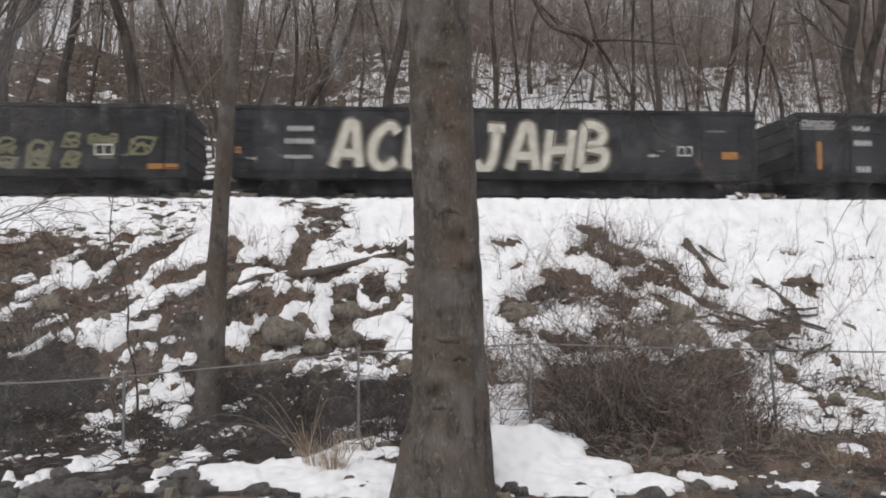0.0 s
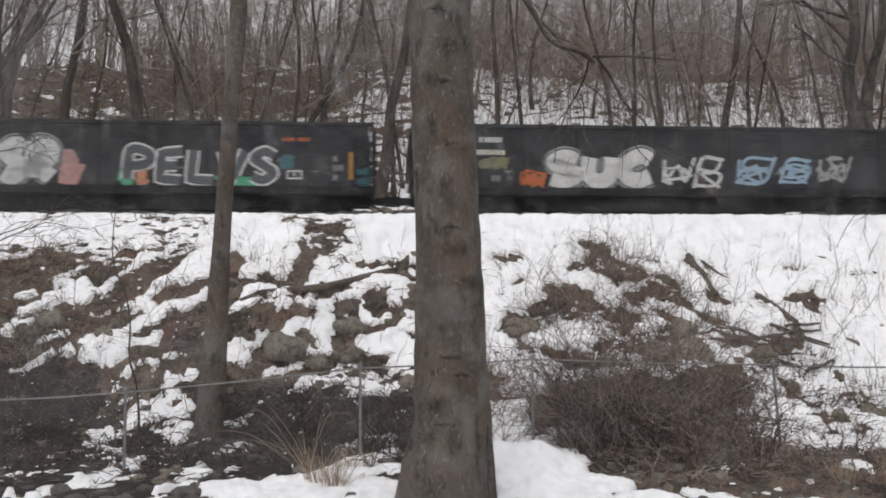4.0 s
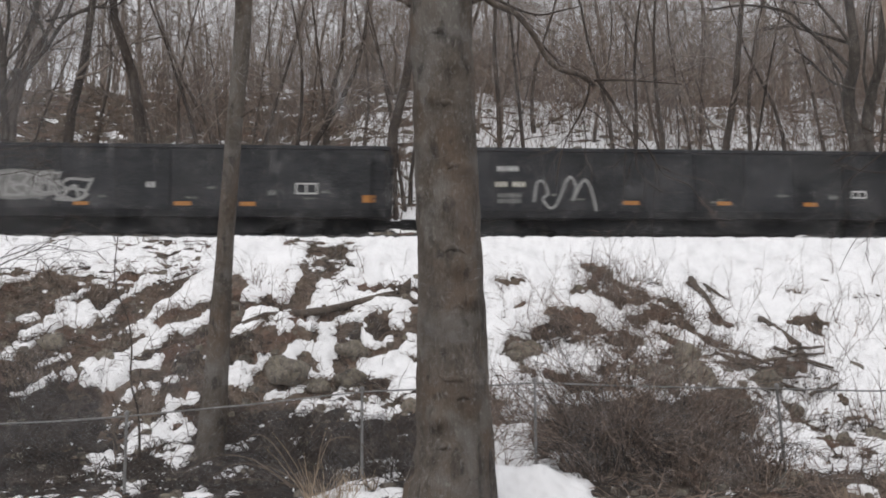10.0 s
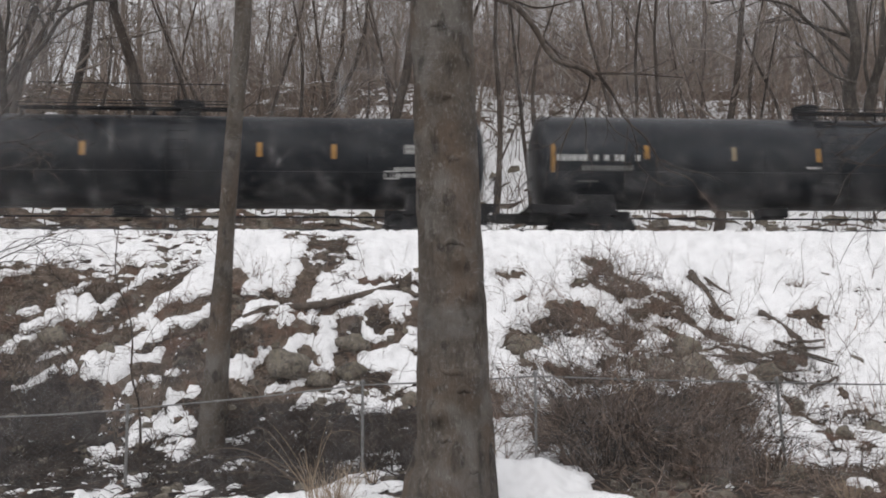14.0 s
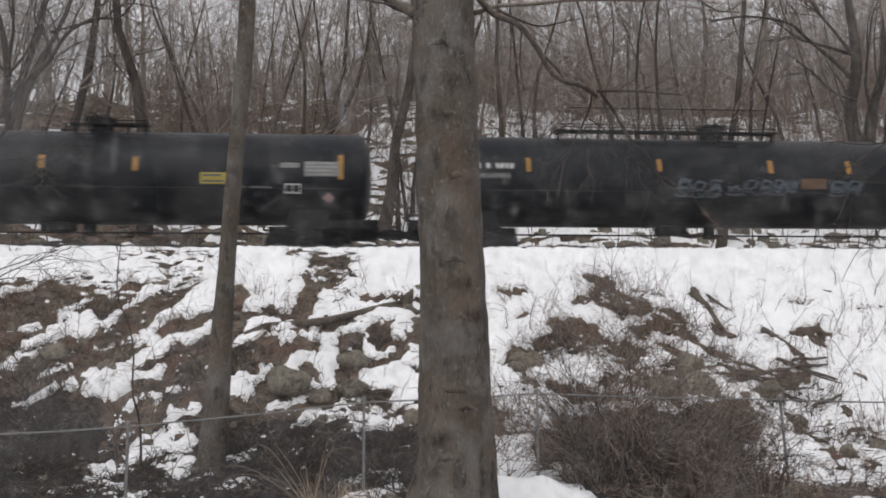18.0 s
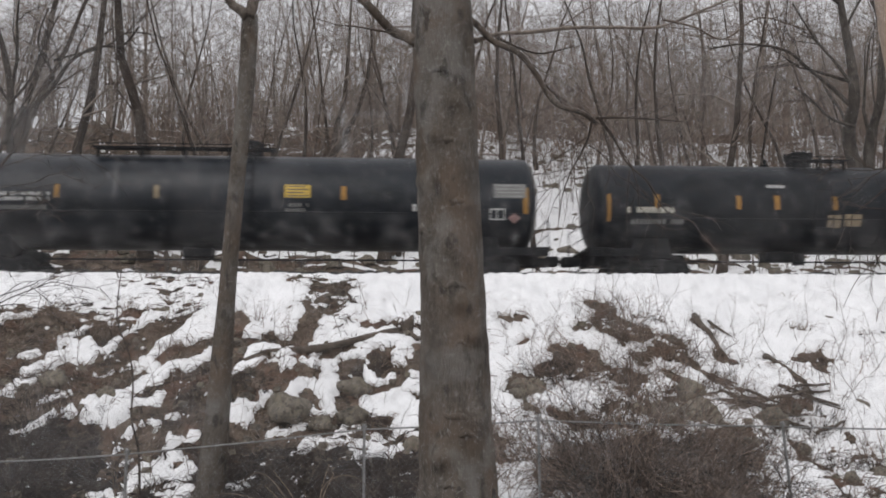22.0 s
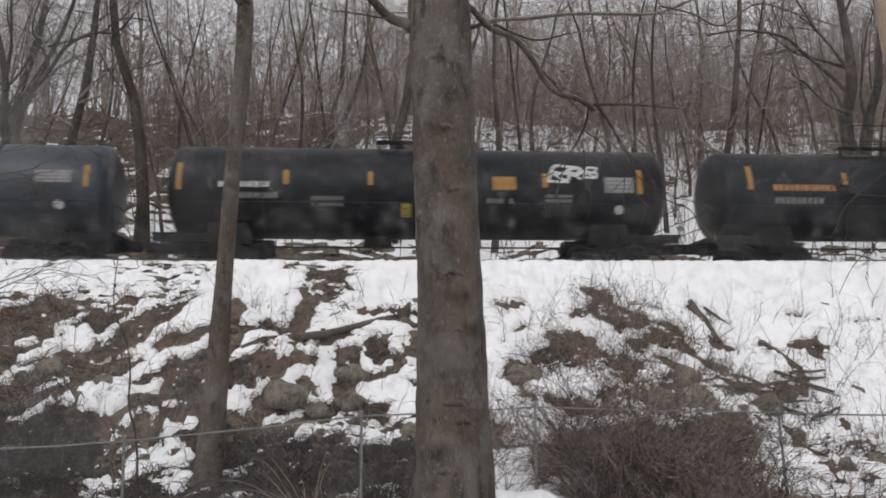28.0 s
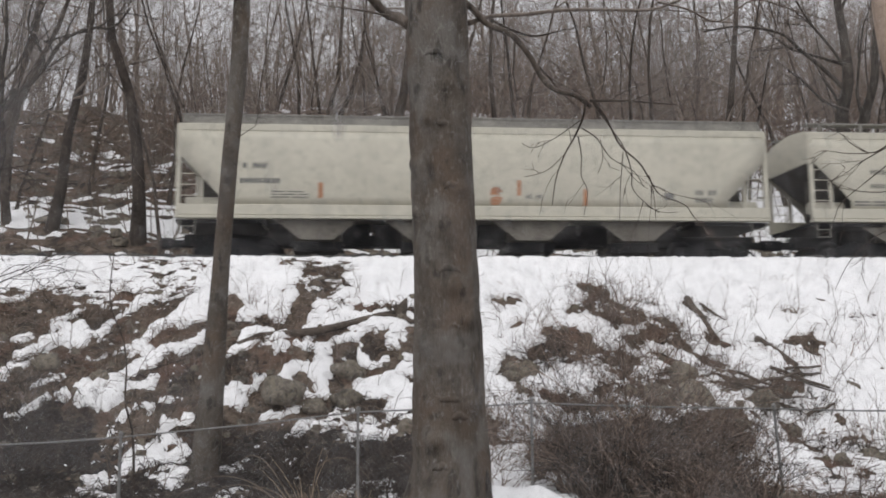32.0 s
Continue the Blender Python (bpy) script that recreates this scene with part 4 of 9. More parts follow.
def running_gear(car, length, inset, sill):
    """Trucks, couplers and hoses at both ends."""
    for end in (-1, 1):
        turn = 0 if end > 0 else 180
        truck = part("truck", BOLSTER, M_UNDER, car, "grimy two-axle truck", at=pose(end * (length / 2 - inset), 0, 0, 0, 0, turn))
        for y in (-1.0, 1.0):
            part("side_frame", FRAME, M_UNDER, truck, at=pose(0, y, 0, 0, 0, 0 if y < 0 else 180))
        for x in (-0.88, 0.88):
            for y in (-0.75, 0.75):
                wheel = part("wheel", WHEEL, M_UNDER, truck, at=pose(x, y, 0.455, 0, 0, 0 if y > 0 else 180))
                WHEELS.append((wheel, len(TRAIN), x, y, end * (1 if y > 0 else -1)))
        part("coupler", COUPLER, M_UNDER, car, at=pose(end * (length / 2 - 0.02), 0, 0, 0, 0, turn))
        part("air_hose", HOSE, M_UNDER, car, at=pose(end * (length / 2 - 0.05), 0, 0, 0, 0, turn))


GON_TOP, HALF = 3.05, 1.5


def gondola(length, at, label):
    car = thing("gondola_car", label, "freight car", "gondola cars of the train", at=at)
    L = length / 2
    n = 10
    w = (2 * L - 0.3) / n
    panel_mesh = Solid().box(0.012, w - 0.012, -0.035, 0.035, 1.12, GON_TOP - 0.13, 0.006).mesh("side_panel", M_BLACK)
    post_mesh = Solid().box(-0.06, 0.06, -0.02, 0.02, 1.06, GON_TOP - 0.12, 0.005).mesh("side_post", M_BLACK)
    for y in (-HALF + 0.037, HALF - 0.037):
        for i in range(n):
            part("side_panel", panel_mesh, M_BLACK, car, at=pose(-L + 0.15 + i * w, y, 0))
        for i in range(n + 1):
            part("side_post", post_mesh, M_BLACK, car, at=pose(-L + 0.15 + i * w, y * 0.972, 0))
        s = 1 if y > 0 else -1
        part("top_chord", Solid().box(-L, L, min(s * 1.42, s * 1.53), max(s * 1.42, s * 1.53), GON_TOP - 0.13, GON_TOP, 0.02), M_BLACK, car)
        part("side_sill", Solid().box(-L, L, min(s * 1.36, s * 1.515), max(s * 1.36, s * 1.515), 0.86, 1.12, 0.02), M_UNDER, car)
        part("lower_skirt", Solid().plate([(-L + 3.3, 0.9), (-L + 3.8, 0.42), (L - 3.8, 0.42), (L - 3.3, 0.9)], s * 1.2 - 0.03, s * 1.2 + 0.03), M_UNDER, car)
    for end in (-1, 1):
        e = Solid().box(end * L - 0.05, end * L + 0.05, -1.47, 1.47, 0.9, GON_TOP - 0.02, 0.01)
        for z in (1.3, 1.75, 2.2, 2.65):
            e.box(end * (L + 0.085) - 0.035, end * (L + 0.085) + 0.035, -1.4, 1.4, z, z + 0.16, 0.03)
        part("end_wall", e, M_BLACK, car)
        part("ladder", LADDER, M_UNDER, car, at=pose(end * (L - 0.32), -1.545, 1.1))
        part("step", Solid().box(end * (L - 0.32) - 0.22, end * (L - 0.32) + 0.22, -1.53, -1.49, 0.5, 0.54).box(end * (L - 0.32) - 0.22, end * (L - 0.32) - 0.19, -1.53, -1.5, 0.54, 0.9).box(end * (L - 0.32) + 0.19, end * (L - 0.32) + 0.22, -1.53, -1.5, 0.54, 0.9), M_UNDER, car)
    part("floor", Solid().box(-L + 0.06, L - 0.06, -1.42, 1.42, 0.98, 1.08), M_UNDER, car)
    part("centre_sill", Solid().box(-L + 0.1, L - 0.1, -0.2, 0.2, 0.62, 0.98, 0.02), M_UNDER, car)
    part("brake_cylinder", Solid().lathe([(-0.3, 0.02), (-0.3, 0.17), (0.35, 0.17), (0.4, 0.02)], "x", 12, (-1.2, -0.6, 0.75)), M_UNDER, car)
    running_gear(car, length, 1.95, 0.9)
    return car


def tank_car(length, radius, centre, at, label, paint, dome=0.0, pressure=False, walk_from=-2.3, walk_to=1.2):
    car = thing("tank_car", label, "freight car", "tank cars of the train", at=at)
    L = length / 2
    head = 0.4
    prof = [(-L, 0.02)] + [(-L + head * (1 - math.cos(a)), radius * math.sin(a) ** 0.8) for a in [math.pi / 2 * k / 9 for k in range(1, 10)]]
    body = prof + [(-x, r) for x, r in reversed(prof)]
    shell = part("shell", Solid().lathe(body, "x", 64, (0, 0, centre)), paint, car, smooth=True)
    for x in (-L * 0.62, -L * 0.22, L * 0.22, L * 0.62):
        part("weld_band", Solid().lathe([(x - 0.02, radius + 0.004), (x - 0.01, radius + 0.009), (x + 0.01, radius + 0.009), (x + 0.02, radius + 0.004)], "x", 64, (0, 0, centre)), paint, shell, smooth=True)
    top = centre + radius
    small = paint is M_TANKBLUE
    m = Solid().lathe([(-0.1, 0.26), (0.26, 0.26), (0.28, 0.29), (0.32, 0.29), (0.35, 0.02)] if small else [(-0.1, 0.4), (0.36, 0.4), (0.38, 0.44), (0.44, 0.44), (0.47, 0.38), (0.52, 0.25), (0.54, 0.02)], "z", 20, (dome, 0, top))
    if not pressure and not small:
        for k in range(8):
            a = k * math.pi / 4
            m.lathe([(0.3, 0.04), (0.5, 0.04)], "z", 6, (dome + 0.46 * math.cos(a), 0.46 * math.sin(a), top))
    part("manway_dome", m, M_UNDER, car)
    if not pressure:
        part("valve", Solid().lathe([(-0.05, 0.13), (0.12, 0.13), (0.14, 0.07), (0.3, 0.07), (0.32, 0.02)], "z", 10, (dome - 1.1, 0.1, top)), M_UNDER, car)
    run = Solid()
    for y in (-0.75, 0.75):
        run.box(walk_from, walk_to, y - 0.2, y + 0.2, top + 0.05, top + 0.085)
        for k in range(5):
            x = walk_from + 0.1 + k * (walk_to - walk_from - 0.2) / 4
            run.box(x - 0.04, x + 0.04, y - 0.03, y + 0.03, top - 0.34, top + 0.05)
    part("walkway", run, M_UNDER, car)
    rail = Solid()
    for y in (-1.0, 1.0):
        rail.tube([(walk_from, y, top + 0.16), (walk_to, y, top + 0.16)], 0.014, 6)
        for k in range(5):
            x = walk_from + k * (walk_to - walk_from) / 4
            rail.tube([(x, y, top - 0.14), (x, y, top + 0.16)], 0.012, 5)
    part("safety_rail", rail, M_UNDER, car)
    if length > 18.6:
        # the long cars carry a thin rail at waist height along the walkway
        high = Solid()
        for y in (-1.0, 1.0):
            high.tube([(walk_from + 0.4, y, top + 0.78), (walk_to - 0.4, y, top + 0.78)], 0.016, 5)
            for k in range(4):
                x = walk_from + 0.4 + k * (walk_to - walk_from - 0.8) / 3
                high.tube([(x, y, top + 0.1), (x, y, top + 0.78)], 0.012, 4)
        part("high_rail", high, M_UNDER, car)
    for y in (-1, 1):
        hand = Solid().tube([(-L + 0.5, y * (radius + 0.08), centre - 0.55), (L - 0.5, y * (radius + 0.08), centre - 0.55)], 0.018, 5)
        for k in range(9):
            x = -L + 0.6 + k * (2 * L - 1.2) / 8
            hand.tube([(x, y * radius * 0.92, centre - 0.57), (x, y * (radius + 0.08), centre - 0.55)], 0.014, 4)
        part("hand_rail", hand, M_UNDER, car)
        lad = Solid()
        for x in (dome - 0.3, dome + 0.3):
            lad.tube([(x, y * (radius + 0.1) * math.sin(a), centre + (radius + 0.1) * math.cos(a)) for a in [0.45 + 0.16 * k for k in range(12)]], 0.018, 5)
        for k in range(9):
            a = 0.5 + k * 0.2
            lad.tube([(dome - 0.3, y * (radius + 0.1) * math.sin(a), centre + (radius + 0.1) * math.cos(a)), (dome + 0.3, y * (radius + 0.1) * math.sin(a), centre + (radius + 0.1) * math.cos(a))], 0.013, 4)
        part("ladder", lad, M_UNDER, car)
    for end in (-1, 1):
        x = end * (L - 1.9)
        part("saddle", Solid().plate([(x - 0.7, 0.85), (x + 0.7, 0.85), (x + 0.5, centre - 0.75), (x - 0.5, centre - 0.75)], -0.95, 0.95), M_UNDER, car)
        part("stub_sill", Solid().box(min(end * (L - 3.2), end * (L + 0.1)), max(end * (L - 3.2), end * (L + 0.1)), -0.3, 0.3, 0.66, 1.06, 0.03), M_UNDER, car)
        part("end_platform", Solid().box(min(end * (L - 0.5), end * (L + 0.25)), max(end * (L - 0.5), end * (L + 0.25)), -1.45, 1.45, 1.05, 1.12), M_UNDER, car)
        for y in (-1.42, 1.34):
            part("end_sill", Solid().box(min(end * (L - 1.7), end * (L + 0.2)), max(end * (L - 1.7), end * (L + 0.2)), y, y + 0.08, 0.85, 1.1), M_UNDER, car)
        er = Solid().tube([(end * (L + 0.2), -1.4, 1.12), (end * (L + 0.2), -1.4, 1.95), (end * (L + 0.2), 1.4, 1.95), (end * (L + 0.2), 1.4, 1.12)], 0.02, 5)
        er.tube([(end * (L + 0.2), -1.4, 1.5), (end * (L + 0.2), 1.4, 1.5)], 0.016, 5)
        part("end_rail", er, M_UNDER, car)
        part("step", Solid().box(end * (L - 0.1) - 0.22, end * (L - 0.1) + 0.22, -1.45, -1.41, 0.48, 0.52).box(end * (L - 0.1) - 0.22, end * (L - 0.1) - 0.19, -1.45, -1.42, 0.52, 1.05).box(end * (L - 0.1) + 0.19, end * (L - 0.1) + 0.22, -1.45, -1.42, 0.52, 1.05), M_UNDER, car)
    if not pressure:
        part("outlet_valve", Solid().lathe([(-0.35, 0.2), (0.05, 0.2), (0.15, 0.35)], "z", 12, (dome - 0.2, 0, centre - radius)), M_UNDER, car)
    part("brake_rigging", Solid().box(-1.8, -0.9, -0.5, 0.1, centre - radius - 0.28, centre - radius + 0.02, 0.03).tube([(-L + 3, -0.5, 0.8), (L - 3, -0.5, 0.8)], 0.03, 5), M_UNDER, car)
    running_gear(car, length, 1.9, 0.9)
    return car


HOP_SILL, HOP_EAVE, HOP_TOP = 1.42, 4.32, 4.6


def hopper_car(length, at, label, span):
    car = thing("covered_hopper_car", label, "freight car", "hopper cars of the train", at=at)
    L = length / 2
    for s in (-1, 1):
        # side sheet: gently bulging, its lower corners cut away over the slope sheets
        ring_y = [(1.84, 1.44), (2.1, 1.49), (2.7, 1.535), (3.3, 1.535), (3.85, 1.49), (4.12, 1.44)]
        sol = Solid()
        cut = {1.84: 1.3, 2.1: 1.28, 2.7: 0.72, 3.3: 0.12, 3.85: 0.05, 4.12: 0.05}
        n = 24
        b = len(sol.v)
        for z, y in ring_y:
            a = L - cut[z]
            for i in range(n + 1):
                sol.v.append(Vector((-a + 2 * a * i / n, s * y, z)))
        for r in range(len(ring_y) - 1):
            for i in range(n):
                p = b + r * (n + 1) + i
                sol.f.append((p, p + 1, p + n + 2, p + n + 1))
        side = part("side_sheet", sol, M_HOPPER, car, smooth=True)
        thick = side.modifiers.new("thickness", "SOLIDIFY")
        thick.thickness, thick.offset = 0.02, 0
        part("eave_band", Solid().box(-L + 0.02, L - 0.02, min(s * 1.36, s * 1.47), max(s * 1.36, s * 1.47), 4.1, HOP_EAVE, 0.02), M_HOPPER, car)
        part("side_sill", Solid().box(-L, L, min(s * 1.38, s * 1.52), max(s * 1.38, s * 1.52), HOP_SILL + 0.1, 1.85, 0.02).box(-L, L, min(s * 1.3, s * 1.55), max(s * 1.3, s * 1.55), HOP_SILL, HOP_SILL + 0.09, 0.01), M_HOPPER, car)
        board = Solid().box(-L + 0.1, L - 0.1, min(s * 0.9, s * 1.3), max(s * 0.9, s * 1.3), HOP_TOP + 0.02, HOP_TOP + 0.07)
        for k in range(14):
            x = -L + 0.5 + k * (2 * L - 1.0) / 13
            board.box(x - 0.04, x + 0.04, min(s * 1.22, s * 1.3), max(s * 1.22, s * 1.3), HOP_EAVE - 0.02, HOP_TOP + 0.02)
        if span < 4:
            board.box(-L + 0.1, L - 0.1, min(s * 1.24, s * 1.27), max(s * 1.24, s * 1.27), HOP_EAVE, HOP_TOP + 0.02)
        part("running_board", board, M_HOPGREY, car, "grey steel roof walkway")
    part("roof", Solid().prism([(-1.42, HOP_EAVE - 0.02), (-1.0, HOP_EAVE + 0.14), (0, HOP_EAVE + 0.22), (1.0, HOP_EAVE + 0.14), (1.42, HOP_EAVE - 0.02), (1.3, HOP_EAVE - 0.08), (-1.3, HOP_EAVE - 0.08)], -L + 0.06, L - 0.06), M_HOPPER, car)
    part("roof_hatch", Solid().box(-L + 1.2, L - 1.2, -0.32, 0.32, HOP_EAVE + 0.2, HOP_TOP + 0.05, 0.05), M_HOPGREY, car)
    for end in (-1, 1):
        part("slope_sheet", Solid().plate([(end * (L - 0.06), 3.4), (end * (L - 0.06), 4.2), (end * (L - 0.1), 4.2), (end * (L - 2.6), 1.45), (end * (L - 2.55), 1.38)], -1.4, 1.4), M_SHADEGRIME, car, "grimy slope sheet with its shade in the colour")
        # upright plate added so that the end opening stays dark
        part("shear_plate", Solid().plate([(end * (L - 0.42), 1.4), (end * (L - 0.42), 2.95), (end * (L - 0.6), 2.95), (end * (L - 2.4), 1.5), (end * (L - 2.4), 1.4)], -0.34, -0.28), M_SHADEGRIME, car, "added grimy end plate with shade in the colour")
        part("end_sheet", Solid().box(end * L - 0.03, end * L + 0.03, -1.42, 1.42, 3.35, 4.3, 0.01), M_HOPPER, car)
        for y in (-1.42, 1.42):
            part("end_post", Solid().box(min(end * L, end * (L - 0.12)), max(end * L, end * (L - 0.12)), y - 0.06, y + 0.06, HOP_SILL + 0.4, 4.12, 0.01), M_HOPPER, car)
            part("inner_post", Solid().box(end * (L - 0.72) - 0.05, end * (L - 0.72) + 0.05, y * 0.95 - 0.04, y * 0.95 + 0.04, 1.8, 2.75), M_HOPPER, car)
            lad = Solid()
            for k in range(6):
                lad.tube([(end * (L - 0.1), y * 1.03, 1.45 + 0.33 * k), (end * (L - 0.62), y * 1.03, 1.45 + 0.33 * k)], 0.016, 5)
            for x in (0.1, 0.62):
                lad.tube([(end * (L - x), y * 1.03, 1.4), (end * (L - x), y * 1.03, 3.2)], 0.02, 5)
            part("ladder", lad, M_HOPPER, car)
            part("step", Solid().tube([(end * (L - 0.12), y * 1.03, 1.45), (end * (L - 0.16), y * 1.03, 0.95), (end * (L - 0.56), y * 1.03, 0.95), (end * (L - 0.6), y * 1.03, 1.45)], 0.022, 5).tube([(end * (L - 0.15), y * 1.03, 1.18), (end * (L - 0.57), y * 1.03, 1.18)], 0.016, 5), M_HOPGREY, car)
        part("end_platform", Solid().box(min(end * (L - 2.4), end * L), max(end * (L - 2.4), end * L), -1.36, 1.36, 1.3, 1.4), M_UNDER, car)
        part("air_tank", Solid().lathe([(-0.55, 0.02), (-0.55, 0.2), (0.55, 0.2), (0.55, 0.02)], "x", 14, (end * (L - 0.75), -0.9, 1.95)), M_HOPPER, car)
    bays = 4
    for k in range(bays):
        c = span * (k - 1.5)
        # bay and slope take the dimmed colour in place of underside shade
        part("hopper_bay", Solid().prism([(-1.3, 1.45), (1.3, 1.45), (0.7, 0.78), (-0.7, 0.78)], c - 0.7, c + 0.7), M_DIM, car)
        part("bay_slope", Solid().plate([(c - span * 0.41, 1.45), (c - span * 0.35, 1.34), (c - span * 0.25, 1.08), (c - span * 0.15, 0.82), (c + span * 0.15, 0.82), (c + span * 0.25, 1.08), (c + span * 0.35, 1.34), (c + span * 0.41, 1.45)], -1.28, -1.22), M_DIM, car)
        part("outlet_gate", Solid().box(c - 0.75, c + 0.75, -0.95, 0.95, 0.5, 0.8, 0.02), M_UNDER, car)
        part("bay_partition", Solid().box(c - span * 0.48, c + span * 0.48, -0.3, 0.3, 0.8, 1.44), M_UNDER, car)
    part("centre_sill", Solid().box(-L, L, -0.25, 0.25, 0.72, 1.1, 0.02), M_UNDER, car)
    running_gear(car, length, 1.75, 1.0)
    return car


# cars from the head of the train back: (kind, length, rear end, label)
LONG = "long black pressure tank car with amber reflectors"
GON = "black high-sided gondola car with orange reflectors and stencils"
CARS = [
    ("g", 16.2, 11.21, "black gondola car with faded paint tag"), ("g", 16.02, -6.14, "black gondola car painted with large cream graffiti letters"),
    ("g", 16.3, -23.87, "black gondola car with a row of olive graffiti tags"), ("g", 16.5, -41.78, GON),
    ("g", 16.41, -59.6, "black gondola car with white and blue graffiti"), ("g", 16.05, -76.9, "black gondola car with two white and green graffiti words"),
    ("g", 16.26, -94.34, "black gondola car with white and teal graffiti"), ("g", 16.44, -112.24, "black gondola car with olive and pinkish tags"),
    ("g", 16.32, -129.99, "black gondola car with teal and white tags"), ("g", 16.21, -147.53, "black gondola car with a thin white scrawl"),
    ("g", 16.13, -165.01, "black gondola car with a pale block of graffiti"), ("g", 16.1, -182.3, GON),
    ("p", 18.51, -202.57, "weathered dark grey pressure tank car with amber reflectors"), ("t", 19.31, -223.4, "long black tank car with large cream lettering blocks"),
    ("t", 18.32, -243.27, "long black tank car with large cream lettering blocks"), ("t", 19.24, -264.07, "long black tank car with slate graffiti outlines"),
    ("t", 16.41, -281.88, "black tank car with amber reflectors and a yellow sign"), ("t", 15.26, -298.65, "black tank car with yellow stencils and orange sign"),
    ("t", 15.29, -315.66, "black tank car with amber reflectors and tan plates"), ("p", 18.44, -335.75, "weathered dark grey pressure tank car with a yellow sign"),
    ("t", 19.49, -356.7, "long black tank car with a rose coloured plate"), ("t", 18.99, -377.24, LONG), ("t", 19.21, -398.31, "long black tank car with yellow stencils"),
    ("t", 15.58, -415.43, "black tank car with white graffiti and yellow signs"), ("b", 15.24, -432.26, "blue-grey tank car with orange stencils"),
    ("h", 19.01, -452.79, "beige covered hopper car with teal and dark graffiti"), ("h", 18.23, -472.42, "beige covered hopper car with orange reflectors, last of the train"),
]
# manway and roof walkway of each tank car: (dome, walkway from, to)
DOMES = {12: (0.05, -0.75, 4.8), 13: (0.3, -4.6, 2.0), 14: (-0.5, -1.2, 4.5), 15: (0.2, -5.2, 2.0), 16: (-0.3, -0.9, 1.4), 17: (0.2, -0.6, 0.8), 18: (-0.3, -1.0, 0.95), 19: (0.12, -4.5, 1.0),
         20: (-0.33, -5.5, 1.94), 21: (0.25, -4.5, 1.64), 22: (-1.1, -5.3, 0.5), 23: (0.5, -1.4, 1.0), 24: (-1.05, -0.8, 0.75)}
for _kind, _len, _rear, _lab in CARS:
    _mid = _rear + _len / 2 + (0.11 if _kind in "tpb" else 0)
    _at = on_track(_mid)
    if _kind == "g":
        TRAIN.append(gondola(_len, _at, _lab))
    elif _kind == "h":
        TRAIN.append(hopper_car(_len, _at, _lab, 4.25 if _len > 18.5 else 3.3))
    else:
        TRAIN.append(tank_car(_len, 1.5 if _kind == "p" else 1.45, 2.66 if _kind == "p" else 2.58, _at, _lab, M_TANK if _kind == "t" else M_TANKBLUE if _kind == "b" else M_TANKGREY, DOMES[len(TRAIN)][0], _kind == "p", *DOMES[len(TRAIN)][1:]))
    HALFWAY.append(_mid)

# ---- paint on the cars: reflectors, stencils, signs, graffiti ----
NOW = [0]


def at_car(i):
    NOW[0] = i


def skin(u, z, off):
    """A point on the near side of the present car, off metres out from its skin."""
    kind = CARS[NOW[0]][0]
    if kind == "g":
        return Vector((u, -HALF - off, z))
    if kind == "h":
        y = float(np.interp(z, [1.5, 1.84, 1.86, 2.1, 2.7, 3.3, 3.85, 4.12], [1.52, 1.52, 1.46, 1.5, 1.545, 1.545, 1.5, 1.45]))
        return Vector((u, -y - off, z))
    r, c = (1.5, 2.66) if kind == "p" else (1.45, 2.58)
    a = max(-1.2, min(1.2, (z - c) * 0.98 / r))
    return Vector((u, -(r + off) * math.cos(a), c + (r + off) * math.sin(a)))


def laid(sol, quads, off, rows=4):
    """Flat quads of (u0, u1, z0, z1) laid on the skin, each cut into rows."""
    for u0, u1, z0, z1 in quads:
        b = len(sol.v)
        for k in range(rows + 1):
            z = z0 + (z1 - z0) * k / rows
            sol.v += [skin(u0, z, off), skin(u1, z, off), skin(u1, z, off - 0.012), skin(u0, z, off - 0.012)]
        for k in range(rows):
            p = b + 4 * k
            for i in range(4):
                sol.f.append((p + i, p + (i + 1) % 4, p + 4 + (i + 1) % 4, p + 4 + i))
        sol.f += [(b + 3, b + 2, b + 1, b), tuple(b + 4 * rows + i for i in range(4))]
    return sol


def put(name, sol, paint, label=""):
    return part(name, sol, PAINTS[paint], TRAIN[NOW[0]], label)


def reflector(u0, u1, z0, z1, paint):
    put("reflector", laid(Solid(), [(u0, u1, z0, z1)], 0.008), paint, paint.replace("grey", "") + " reflective strip")


def panel(u0, u1, z0, z1, paint):
    s = laid(Solid(), [(u0, u1, z0, z1)], 0.008)
    sign = put("sign", s, paint, paint.replace("sign", "") + " painted sign plate")
    if paint.endswith("yellow") or paint == "grey":
        rows = 2 if z1 - z0 < 0.4 else 4
        q = [(u0 + 0.08, u1 - 0.08 - 0.1 * (i % 2), z0 + (z1 - z0) * (i + 0.35) / rows, z0 + (z1 - z0) * (i + 0.65) / rows) for i in range(rows)]
        part("lettering", laid(Solid(), q, 0.014, 1), PAINTS["pale" if paint == "grey" else "ink"], sign)


